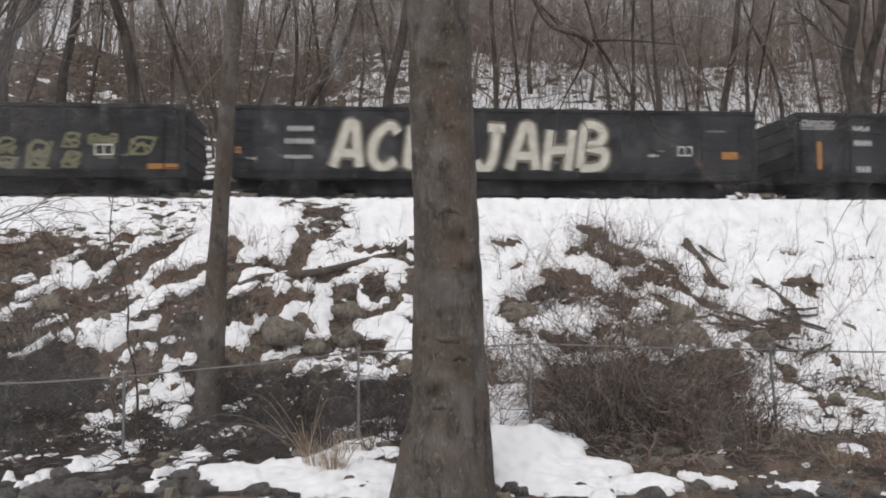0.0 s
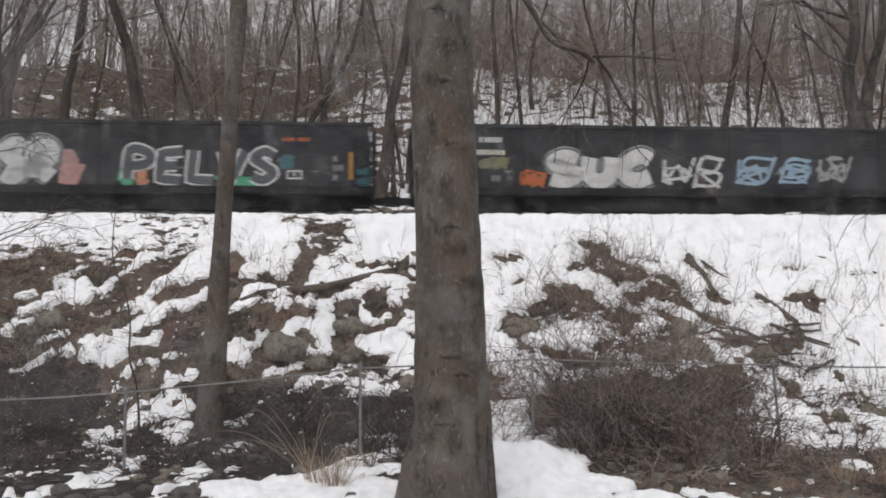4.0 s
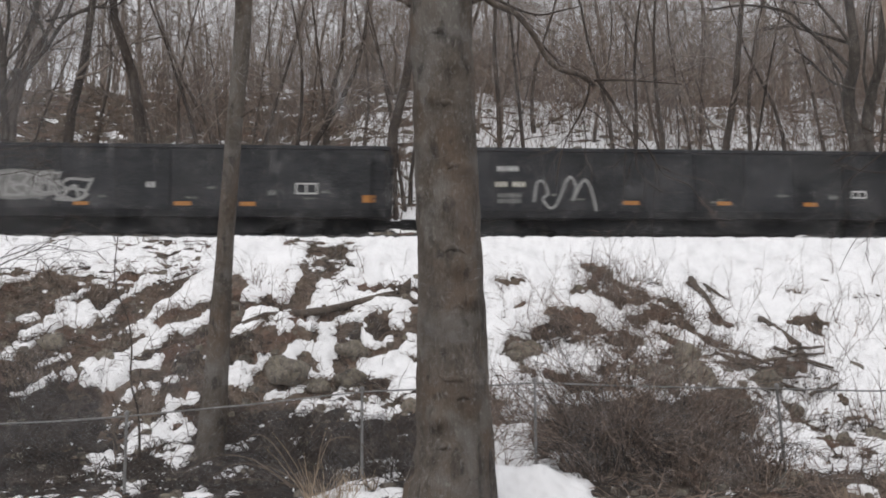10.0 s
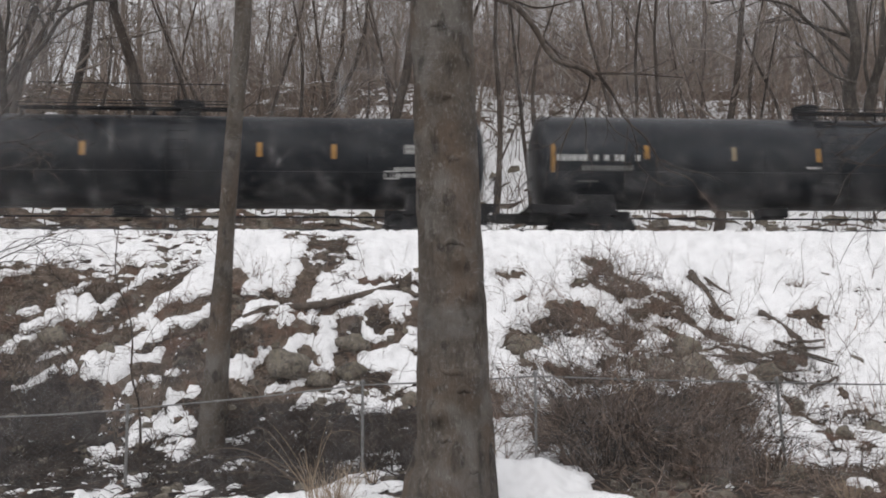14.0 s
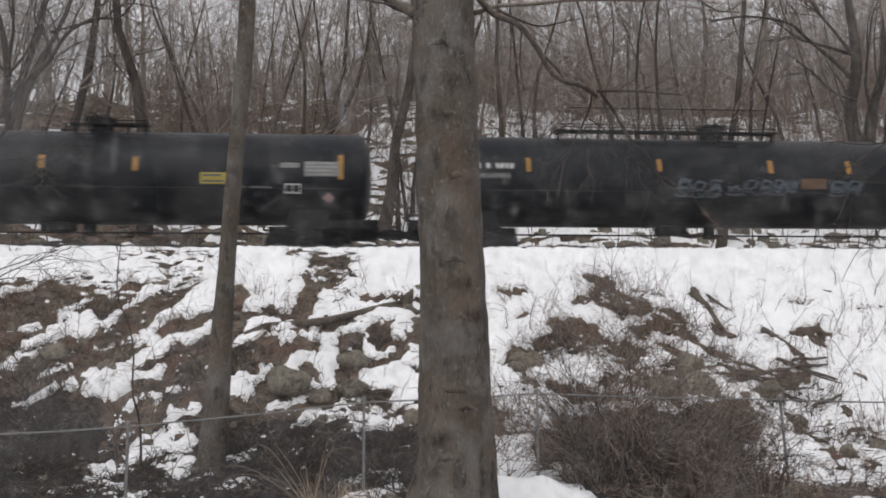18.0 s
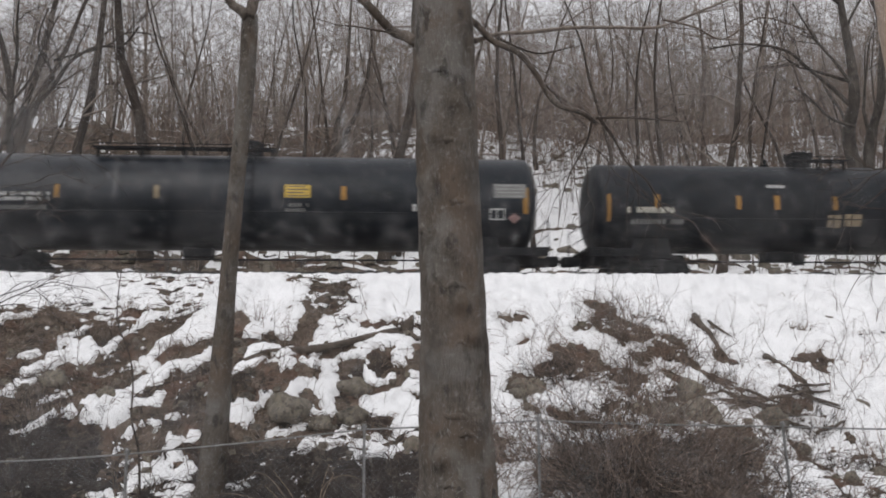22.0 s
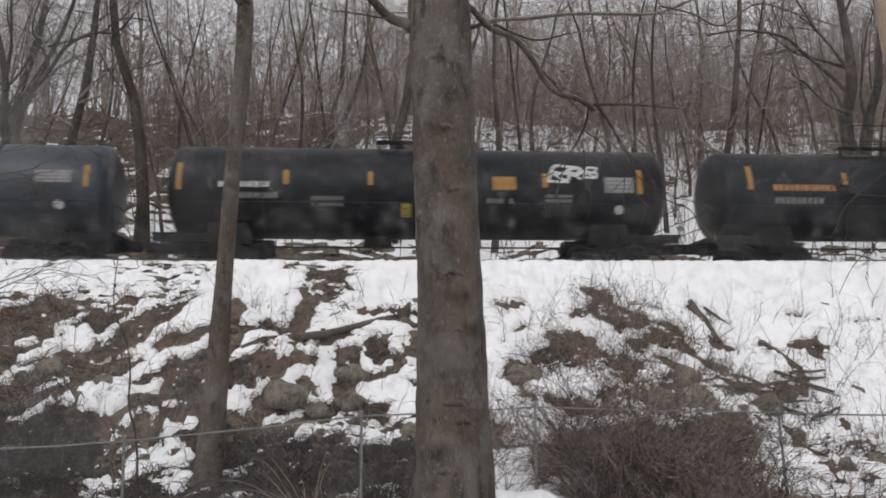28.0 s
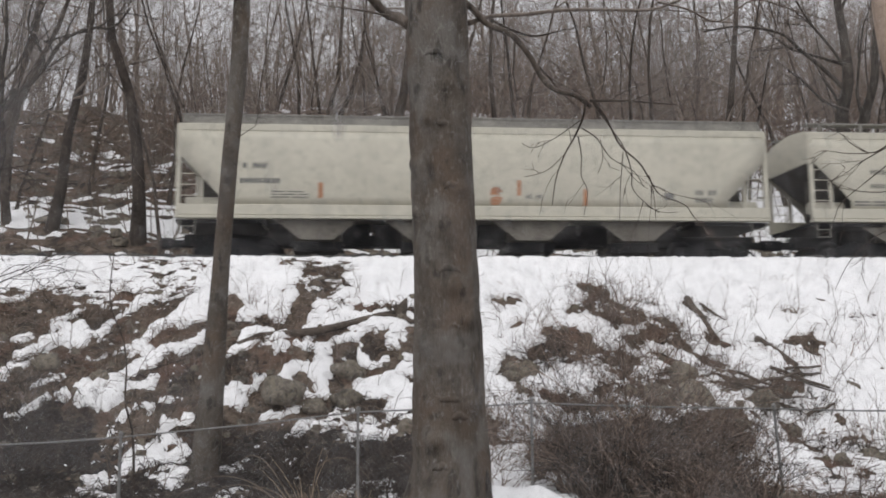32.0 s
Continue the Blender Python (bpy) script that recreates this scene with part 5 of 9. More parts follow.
def stencil(u0, u1, z0, z1, paint):
    """A line or lines of unreadable lettering, as small bars."""
    rng = random.Random(int(u0 * 100) + NOW[0])
    hgt = z1 - z0
    lines = 1 if hgt < 0.3 else 2 if hgt < 0.5 else 3
    q = []
    for r in range(lines):
        a, b = z0 + hgt * r / lines, z0 + hgt * (r + 0.72) / lines
        step = min(0.85 * (b - a), 0.24)
        u = u0
        while u + step * 0.7 < u1:
            if rng.random() > 0.1:
                if rng.random() < 0.5:
                    q.append((u, u + step * 0.62, a, b))
                else:
                    q += [(u, u + step * 0.28, a, b), (u + step * 0.46, u + step * 0.74, a, b), (u + step * 0.28, u + step * 0.46, a + (b - a) * 0.35, a + (b - a) * 0.6)]
            u += step
    if q:
        put("stencil", laid(Solid(), q, 0.007, 1), paint, paint.replace("orangetext", "orange") + " stencilled lettering bars")


def rows_of_print(u0, u1, z0, z1, paint, lines=3):
    """Thin rows of small print, too fine to read."""
    rng = random.Random(int(u0 * 50) + NOW[0])
    q = []
    for r in range(lines):
        z, u = z0 + (z1 - z0) * r / lines, u0
        while u < u1 - 0.15:
            w = min(rng.uniform(0.2, 0.6), u1 - u)
            q.append((u, u + w, z, z + 0.45 * (z1 - z0) / lines))
            u += w + rng.uniform(0.05, 0.12)
    put("stencil", laid(Solid(), q, 0.007, 1), paint, "fine faded stencilled print")


def outline(u0, u1, z0, z1, paint):
    t = 0.045
    put("stencil_frame", laid(Solid(), [(u0, u1, z0, z0 + t), (u0, u1, z1 - t, z1), (u0, u0 + t, z0 + t, z1 - t), (u1 - t, u1, z0 + t, z1 - t), ((u0 + u1) / 2 - t / 2, (u0 + u1) / 2 + t / 2, z0 + t, z1 - t)], 0.007, 2), paint, "white outlined data box")


def round_plate(u0, u1, z0, z1, corners):
    s = Solid()
    c, d, ru, rz = (u0 + u1) / 2, (z0 + z1) / 2, (u1 - u0) / 2, (z1 - z0) / 2
    for off in (0.01, -0.004):
        s.v += [skin(c + ru * math.cos(2 * math.pi * k / corners), d + rz * math.sin(2 * math.pi * k / corners), off) for k in range(corners)]
    s.f += [tuple(range(corners)), tuple(reversed(range(corners, 2 * corners)))] + [(k, (k + 1) % corners, corners + (k + 1) % corners, corners + k) for k in range(corners)]
    return s


def diamond(u0, u1, z0, z1, paint):
    put("hazard_placard", round_plate(u0, u1, z0, z1, 4), paint, "small diamond hazard placard")


def disk(u0, u1, z0, z1, paint):
    put("round_placard", round_plate(u0, u1, z0, z1, 14), paint, "small round white plate")


def ribbon(sol, pts, w, off):
    """A brush stroke through (u, z) points."""
    b, n = len(sol.v), len(pts)
    for i, (u, z) in enumerate(pts):
        p, q = pts[max(0, i - 1)], pts[min(n - 1, i + 1)]
        du, dz = q[0] - p[0], q[1] - p[1]
        k = w / 2 / max(math.hypot(du, dz), 1e-6)
        for s, o in ((1, off), (-1, off), (-1, off - 0.01), (1, off - 0.01)):
            sol.v.append(skin(u - dz * k * s, z + du * k * s, o))
    for i in range(n - 1):
        p = b + 4 * i
        for k in range(4):
            sol.f.append((p + k, p + (k + 1) % 4, p + 4 + (k + 1) % 4, p + 4 + k))


def smooth_path(keys, steps=6):
    out = []
    for i in range(len(keys) - 1):
        p0, p1, p2, p3 = keys[max(0, i - 1)], keys[i], keys[i + 1], keys[min(len(keys) - 1, i + 2)]
        for k in range(steps):
            t = k / steps
            out.append(tuple(0.5 * (2 * p1[a] + (p2[a] - p0[a]) * t + (2 * p0[a] - 5 * p1[a] + 4 * p2[a] - p3[a]) * t * t + (3 * p1[a] - p0[a] - 3 * p2[a] + p3[a]) * t ** 3) for a in range(len(p1))))
    return out + [tuple(keys[-1])]


def tag(u0, u1, z0, z1, paint, turns=9):
    """A quick sprayed row of looped letter forms that fills its field."""
    rng = random.Random(int(u0 * 77) + NOW[0] * 5)
    s = Solid()
    w, h = u1 - u0, z1 - z0
    rows = 2 if h > 1.4 * w else 1
    n = max(1, round(w / (h / rows) * 1.25))
    for r in range(rows):
        for k in range(n):
            a, b = u0 + w * (k - 0.08) / n, u0 + w * (k + 1.08) / n
            lo, hi = z0 + h * r / rows, z0 + h * (r + 0.95) / rows
            lo, hi = lo + 0.12 * (hi - lo) * rng.random(), hi - 0.15 * (hi - lo) * rng.random()
            wide = 0.035 if paint == "slate" else min(0.1, 0.05 + 0.045 * (hi - lo))

            def at(p, q):
                return (a + (b - a) * (p + 0.15 * (q - 0.5)), lo + (hi - lo) * q)

            for layer in range(3):
                kind, c = rng.randrange(4), rng.uniform(0.3, 0.7)
                if kind == 0:
                    keys = [at(0.5 + 0.4 * math.cos(t), c + 0.3 * math.sin(t)) for t in [rng.uniform(0, 3) + 0.75 * m for m in range(9)]]
                elif kind == 1:
                    keys = [at(0.15, 0.0), at(0.25, 0.95), at(0.75, 0.85), at(0.6, 0.5), at(0.3, 0.45), at(0.85, 0.02)]
                elif kind == 2:
                    keys = [at(0.85, 0.9), at(0.3, 0.95), at(0.25, 0.6), at(0.8, 0.45), at(0.7, 0.08), at(0.1, 0.1)]
                else:
                    keys = [at(0.1, 0.9), at(0.2, 0.1), at(0.5, 0.7), at(0.75, 0.08), at(0.9, 1.0)]
                ribbon(s, smooth_path(keys, 4), wide, 0.007 + 0.003 * layer)
    put("graffiti", s, paint, "sprayed " + paint + " graffiti scrawl")


def blot(u0, u1, z0, z1, paint):
    """A soft-edged patch of sprayed fill colour."""
    rng = random.Random(int(u0 * 31) + NOW[0])
    c, d, s = (u0 + u1) / 2, (z0 + z1) / 2, Solid()
    for k in range(4):
        z = z0 + (z1 - z0) * (k + 0.5) / 4
        a, b = u0 + (u1 - u0) * rng.uniform(0, 0.25), u1 - (u1 - u0) * rng.uniform(0, 0.25)
        ribbon(s, [(a + (b - a) * m / 5, z + 0.03 * math.sin(m * 2 + k)) for m in range(6)], (z1 - z0) / 3.2, 0.003 + 0.001 * k)
    put("graffiti", s, paint, "sprayed patch of " + paint + " fill colour")


def arch(u0, u1, z0, z1, paint):
    w, h = u1 - u0, z1 - z0
    keys = [(0.0, 0.25), (0.05, 0.8), (0.16, 0.85), (0.22, 0.5), (0.14, 0.35), (0.26, 0.08), (0.38, 0.25), (0.52, 0.85), (0.6, 1.0), (0.68, 0.7), (0.62, 0.3), (0.8, 0.9), (0.9, 0.75), (0.97, 0.3), (1.0, 0.0)]
    s = Solid()
    ribbon(s, smooth_path([(u0 + a * w, z0 + b * h) for a, b in keys]), 0.075, 0.008)
    put("graffiti", s, paint, "thin white sprayed graffiti line")


def block(u0, u1, z0, z1, paint):
    """Large plain letter shapes with open middles."""
    n = max(3, round((u1 - u0) / (z1 - z0) / 1.33))
    w = (u1 - u0) / n
    q = []
    for k in range(n):
        a, b = u0 + k * w + 0.03, u0 + (k + 1) * w - 0.03
        t, v = 0.32 * (b - a), 0.27 * (z1 - z0)
        q += [(a, a + t, z0, z1), (a + t, b, z1 - v, z1), (a + t, b, z0, z0 + v), (b - t, b, z0 + v, z1 - v)]
    put("lettering", laid(Solid(), q, 0.008, 2), paint, "large " + paint + " painted letter shapes")


# pen strokes of the sprayed letters, each in a box of one by one
PEN = dict(
    A=[[(0, 0), (0.42, 1), (0.64, 1), (0.98, 0)], [(0.2, 0.32), (0.82, 0.3)]],
    C=[[(0.95, 0.82), (0.62, 1), (0.15, 0.7), (0.1, 0.25), (0.5, 0), (0.95, 0.18)]],
    E=[[(0.92, 1), (0.15, 0.94), (0.1, 0.06), (0.92, 0)], [(0.12, 0.5), (0.74, 0.52)]],
    T=[[(0, 0.98), (1, 1)], [(0.52, 1), (0.46, 0)]],
    J=[[(0.35, 1), (0.95, 0.98)], [(0.68, 1), (0.62, 0.25), (0.35, 0), (0.02, 0.2)]],
    H=[[(0.14, 1), (0.06, 0)], [(0.92, 1), (0.84, 0)], [(0.1, 0.48), (0.88, 0.52)]],
    B=[[(0.08, 0), (0.16, 1), (0.78, 0.92), (0.72, 0.62), (0.2, 0.52), (0.92, 0.4), (0.82, 0.06), (0.08, 0)]],
    S=[[(0.92, 0.84), (0.5, 1), (0.1, 0.76), (0.5, 0.52), (0.92, 0.26), (0.5, 0), (0.05, 0.14)]],
    M=[[(0.02, 0), (0.14, 1), (0.5, 0.35), (0.86, 1), (0.98, 0)]],
    O=[[(0.5, 1), (0.1, 0.7), (0.1, 0.3), (0.5, 0), (0.9, 0.3), (0.9, 0.7), (0.5, 1)]],
    U=[[(0.1, 1), (0.08, 0.3), (0.45, 0), (0.86, 0.25), (0.92, 1)]],
    K=[[(0.12, 1), (0.06, 0)], [(0.92, 1), (0.14, 0.45), (0.95, 0)]],
    R=[[(0.06, 0), (0.14, 1), (0.8, 0.92), (0.76, 0.58), (0.16, 0.48), (0.95, 0)]],
    L=[[(0.14, 1), (0.08, 0.03), (0.92, 0)]],
    V=[[(0.04, 1), (0.48, 0), (0.96, 1)]],
    P=[[(0.08, 0), (0.14, 1), (0.9, 0.9), (0.85, 0.55), (0.15, 0.45)]],
    h=[[(0.15, 1), (0.1, 0)], [(0.12, 0.4), (0.5, 0.6), (0.85, 0.45), (0.85, 0)]],
    e=[[(0.12, 0.32), (0.85, 0.36), (0.75, 0.62), (0.35, 0.66), (0.1, 0.3), (0.4, 0), (0.9, 0.1)]],
    l=[[(0.3, 0), (0.55, 0.8), (0.4, 1), (0.2, 0.7), (0.35, 0), (0.8, 0.1)]],
    o=[[(0.5, 0.6), (0.1, 0.3), (0.45, 0), (0.9, 0.3), (0.5, 0.6), (0.95, 0.7)]],
)
SHARP = "AETHMKLV"


def lettered(text, u0, u1, z0, z1, coats, slant=0.14, seed=1, name="graffiti"):
    """Sprayed letters in coats of (paint, stroke width, label), the widest coat first."""
    rng = random.Random(seed)
    step, h = (u1 - u0) / len(text), z1 - z0
    cells = []
    for k in range(len(text)):
        cells.append((u0 + step * (k + 0.06), step * rng.uniform(0.76, 0.84), z0 + 0.05 * h * rng.uniform(0, 1), h * rng.uniform(0.9, 1.0)))
    for c, (paint, wide, label) in enumerate(coats):
        s = Solid()
        for k, ch in enumerate(text):
            a, w, lo, tall = cells[k]
            for j, keys in enumerate(PEN[ch]):
                pts = [(a + w * p + slant * tall * (q - 0.5), lo + tall * q) for p, q in keys]
                if ch in SHARP:
                    pts = [(pts[i][0] + (pts[i + 1][0] - pts[i][0]) * m / 4, pts[i][1] + (pts[i + 1][1] - pts[i][1]) * m / 4) for i in range(len(pts) - 1) for m in range(4)] + [pts[-1]]
                else:
                    pts = smooth_path(pts, 6)
                ribbon(s, pts, wide, 0.006 + 0.0035 * c + 0.0005 * j)
        put(name, s, paint, label)


def word(u0, u1, z0, z1, paint, text):
    if paint == "cream":
        lettered(text, u0 - 0.08, u1 + 0.02, z0 + 0.1, z1 - 0.06, (("tan", 0.4, "tan edge of sprayed letters"), ("ink", 0.33, "dark edge of sprayed letters"), ("cream", 0.25, "sprayed cream graffiti letters " + text)), 0.1)
    else:
        lettered(text, u0 + 0.1, u1 - 0.1, z0 + 0.2, z1 - 0.2, (("pale", 0.68, "pale outline of sprayed letters"), ("ink", 0.6, "dark edge of sprayed letters"), (paint, 0.48, "fat sprayed " + paint + " graffiti letters " + text)), 0.06, 4)


def script(u0, u1, z0, z1, paint, text):
    lettered(text, u0, u1, z0, z1, ((paint, 0.085, "faded grey sprayed graffiti letters " + text),), 0.2, 6)


def hollow(u0, u1, z0, z1, paint, text):
    lettered(text, u0 + 0.1, u1 - 0.1, z0 + 0.16, z1 - 0.16, ((paint, 0.38, "white outlines of graffiti letters " + text), ("ink", 0.26, "dark insides of graffiti letters")), 0.05, 8)


at_car(0)
reflector(-7.43, -7.29, 1.25, 2.13, "orange")
tag(-7.96, -6.84, 2.48, 2.83, "pale")
stencil(-6.24, -5.61, 2.47, 2.69, "white")
stencil(-6.21, -5.61, 2.01, 2.25, "white")
stencil(-6.14, -5.57, 1.17, 1.43, "white")
at_car(1)
stencil(-6.38, -5.64, 2.29, 2.50, "white")
stencil(-6.46, -5.49, 1.91, 2.12, "white")
stencil(-6.46, -5.59, 1.46, 1.61, "white")
reflector(-7.96, -7.75, 1.61, 1.80, "orange")
reflector(6.93, 7.43, 1.54, 1.77, "orange")
outline(5.52, 5.99, 1.63, 1.94, "white")
stencil(6.44, 7.10, 2.38, 2.46, "grey")
stencil(4.60, 4.95, 1.59, 1.72, "white")
stencil(-7.61, -7.26, 1.42, 1.51, "white")
word(-4.97, 3.42, 1.06, 2.59, "cream", "ACETJAHB")
at_car(2)
stencil(-6.08, -5.39, 2.24, 2.46, "white")
stencil(-6.23, -5.40, 1.90, 2.12, "white")
tag(-6.20, -5.54, 1.19, 1.87, "olive")
tag(-4.12, -3.51, 1.19, 2.21, "olive")
tag(-3.07, -2.57, 1.28, 2.21, "olive")
tag(-2.18, -1.54, 1.58, 2.33, "olive")
tag(-0.18, 0.44, 1.28, 2.16, "olive")
tag(2.19, 2.60, 1.11, 2.04, "olive")
tag(2.83, 3.44, 1.02, 2.04, "olive")
tag(3.68, 4.38, 1.02, 1.99, "olive")
tag(4.70, 5.24, 1.11, 2.26, "olive")
tag(5.44, 6.29, 1.82, 2.16, "olive")
outline(5.61, 6.16, 1.51, 1.85, "cream")
tag(6.60, 7.34, 1.44, 2.21, "olive")
reflector(-8.07, -7.08, 1.19, 1.34, "orange")
reflector(-4.05, -3.54, 1.07, 1.17, "orange")
reflector(-2.05, -1.57, 1.04, 1.16, "orange")
reflector(-0.01, 0.46, 1.02, 1.14, "orange")
reflector(3.88, 4.38, 1.02, 1.14, "orange")
reflector(7.14, 8.02, 1.12, 1.28, "orange")
stencil(-2.95, -2.69, 1.31, 1.48, "white")
stencil(-1.03, -0.73, 1.78, 1.92, "white")
at_car(3)
stencil(-6.25, -5.52, 2.38, 2.59, "white")
stencil(-6.42, -5.33, 1.91, 2.13, "white")
stencil(-6.50, -5.58, 1.48, 1.69, "grey")
tag(-7.55, -6.88, 1.14, 1.98, "pale")
reflector(-8.08, -7.58, 1.31, 1.54, "orange")
reflector(-4.85, -4.38, 1.28, 1.41, "orange")
reflector(-1.55, -1.08, 1.26, 1.39, "orange")
reflector(1.65, 2.12, 1.26, 1.39, "orange")
tag(2.55, 3.18, 1.11, 2.04, "olive")
stencil(0.55, 1.02, 1.71, 1.91, "white")
outline(5.88, 6.37, 1.54, 1.86, "white")
reflector(7.68, 8.17, 1.24, 1.44, "orange")
at_car(4)
stencil(-6.21, -5.54, 2.48, 2.71, "white")
stencil(-6.31, -5.33, 2.10, 2.31, "cream")
tag(-6.24, -5.36, 1.64, 2.06, "olive")
reflector(-7.89, -7.42, 1.47, 1.64, "orange")
stencil(-5.85, -5.36, 1.29, 1.54, "grey")
tag(-4.96, -4.21, 1.06, 1.68, "fire")
word(-4.21, -0.66, 1.11, 2.29, "white", "SUC")
tag(-0.57, 1.44, 1.11, 2.29, "white")
tag(1.79, 3.02, 1.15, 2.20, "skyblue")
tag(3.20, 4.25, 1.15, 2.20, "skyblue")
tag(4.43, 5.48, 1.15, 2.20, "pale")
at_car(5)
reflector(-7.51, -7.38, 1.31, 2.14, "amber")
stencil(-6.03, -5.36, 2.51, 2.74, "white")
stencil(-6.03, -5.29, 2.08, 2.31, "white")
tag(-6.33, -5.28, 1.14, 1.74, "pink")
word(-5.28, -1.03, 1.11, 2.53, "silver", "BUKSR")
blot(-1.11, -0.49, 1.08, 2.11, "pink")
tag(-1.11, -0.44, 1.11, 1.81, "rose")
blot(-5.19, -4.53, 1.11, 1.51, "rust")
hollow(0.64, 5.39, 1.08, 2.34, "white", "PELVS")
blot(0.57, 1.01, 1.11, 1.64, "green")
blot(1.04, 1.44, 1.11, 1.71, "rust")
blot(3.67, 3.94, 1.28, 1.78, "rust")
blot(3.31, 4.97, 1.08, 1.38, "green")
blot(5.22, 5.72, 1.64, 2.03, "teal")
stencil(5.34, 6.22, 2.46, 2.61, "fire")
outline(5.47, 5.92, 1.31, 1.58, "white")
stencil(6.84, 7.21, 1.28, 2.11, "grey")
reflector(7.31, 7.44, 1.31, 2.14, "amber")
tag(7.56, 7.97, 1.11, 1.69, "teal")
at_car(6)
tag(-7.55, -6.52, 2.22, 2.87, "pale")
reflector(-7.48, -7.34, 1.32, 2.19, "amber")
stencil(-6.06, -5.39, 2.55, 2.79, "white")
stencil(-6.06, -5.29, 2.14, 2.38, "white")
stencil(-6.01, -5.43, 1.32, 1.57, "white")
stencil(-4.95, -4.66, 2.14, 2.36, "white")
tag(-5.02, -4.16, 1.28, 1.97, "grey")
reflector(-3.94, -3.77, 1.28, 1.74, "amber")
word(-0.57, 4.25, 1.10, 2.48, "silver", "SMOE")
blot(4.35, 5.00, 1.20, 1.97, "teal")
tag(4.25, 5.00, 1.16, 2.09, "teal")
stencil(5.19, 6.02, 2.48, 2.68, "fire")
outline(5.36, 5.87, 1.27, 1.56, "white")
stencil(6.71, 7.08, 1.37, 2.05, "grey")
reflector(7.19, 7.37, 1.27, 2.17, "amber")
stencil(-7.24, -6.47, 1.27, 1.37, "grey")
at_car(7)
stencil(-6.30, -5.71, 2.39, 2.60, "white")
stencil(-6.46, -5.73, 1.97, 2.19, "white")
stencil(-6.51, -5.75, 1.29, 1.70, "grey")
reflector(-8.14, -7.61, 1.26, 1.50, "orange")
reflector(-4.90, -4.42, 1.29, 1.41, "orange")
tag(-3.91, -3.24, 1.36, 2.26, "olive")
tag(-2.90, -2.15, 1.61, 2.21, "olive")
stencil(-0.59, -0.29, 1.67, 2.04, "white")
reflector(-1.68, -1.24, 1.29, 1.41, "orange")
tag(3.07, 4.32, 1.36, 2.46, "pinkgrey")
tag(4.32, 5.03, 1.58, 2.09, "pinkgrey")
reflector(4.54, 5.03, 1.28, 1.39, "orange")
stencil(5.64, 6.12, 1.36, 1.92, "grey")
reflector(6.88, 7.37, 1.26, 1.50, "orange")
at_car(8)
reflector(-8.11, -7.78, 1.39, 1.64, "orange")
stencil(-5.86, -4.49, 2.33, 2.56, "white")
stencil(-5.86, -4.49, 1.86, 2.09, "white")
stencil(-6.49, -5.49, 1.14, 1.68, "grey")
reflector(-3.81, -3.34, 1.39, 1.53, "orange")
tag(-2.93, -2.49, 1.39, 2.56, "pale")
tag(-1.78, -1.06, 1.51, 2.06, "teal")
reflector(-0.58, -0.09, 1.39, 1.53, "orange")
stencil(0.49, 0.87, 1.79, 2.01, "white")
tag(1.34, 2.24, 1.18, 1.89, "teal")
reflector(2.51, 2.97, 1.39, 1.53, "orange")
tag(5.37, 6.44, 1.51, 2.38, "pale")
reflector(5.69, 6.17, 1.39, 1.51, "orange")
tag(6.77, 7.44, 1.78, 2.23, "teal")
reflector(7.57, 8.07, 1.29, 1.49, "orange")
at_car(9)
stencil(-6.17, -5.44, 2.31, 2.53, "white")
stencil(-6.24, -5.32, 1.83, 2.05, "cream")
stencil(-6.17, -5.35, 1.33, 1.68, "grey")
arch(-5.05, -3.13, 1.10, 2.15, "pale")
reflector(-2.29, -1.78, 1.30, 1.42, "orange")
reflector(0.70, 1.14, 1.30, 1.42, "orange")
reflector(3.47, 3.91, 1.28, 1.40, "orange")
outline(5.04, 5.52, 1.54, 1.78, "white")
stencil(4.29, 4.66, 1.51, 1.68, "grey")
at_car(10)
stencil(-6.18, -5.77, 2.29, 2.50, "white")
stencil(-6.22, -5.74, 1.83, 2.04, "cream")
stencil(-6.22, -5.74, 1.35, 1.56, "grey")
blot(-3.96, -1.62, 1.39, 2.21, "grey")
tag(-3.96, -1.62, 1.35, 2.24, "pale")
tag(-1.71, -0.71, 1.25, 2.10, "pale")
reflector(-7.96, -7.42, 1.25, 1.45, "orange")
reflector(-1.19, -0.77, 1.20, 1.30, "orange")
reflector(1.71, 2.19, 1.20, 1.32, "orange")
reflector(3.61, 4.07, 1.20, 1.32, "orange")
outline(5.25, 5.90, 1.56, 1.90, "white")
stencil(0.89, 1.17, 1.73, 1.97, "white")
stencil(4.45, 4.79, 1.52, 1.73, "grey")
reflector(7.25, 7.63, 1.32, 1.54, "orange")
at_car(11)
reflector(-8.00, -7.54, 1.56, 1.80, "orange")
stencil(-5.04, -4.60, 2.12, 2.33, "white")
stencil(-4.22, -3.81, 2.12, 2.33, "white")
stencil(-5.06, -4.56, 1.78, 1.98, "white")
stencil(-4.26, -3.71, 1.78, 1.98, "white")
reflector(-4.14, -3.67, 1.54, 1.66, "orange")
stencil(-3.13, -2.84, 1.33, 1.51, "white")
stencil(-0.29, 0.12, 1.18, 1.35, "white")
reflector(0.77, 1.28, 1.51, 1.62, "orange")
reflector(3.63, 4.10, 1.49, 1.61, "orange")
outline(5.32, 5.86, 1.59, 1.90, "white")
diamond(6.62, 6.94, 1.76, 2.09, "white")
reflector(6.86, 7.32, 1.49, 1.73, "orange")
stencil(-5.86, -5.18, 1.32, 1.42, "white")
at_car(12)
reflector(-8.84, -8.73, 2.09, 2.99, "amber")
stencil(-8.66, -6.00, 2.46, 2.73, "white")
stencil(-7.87, -6.17, 2.16, 2.38, "grey")
stencil(-7.98, -7.31, 1.78, 1.85, "grey")
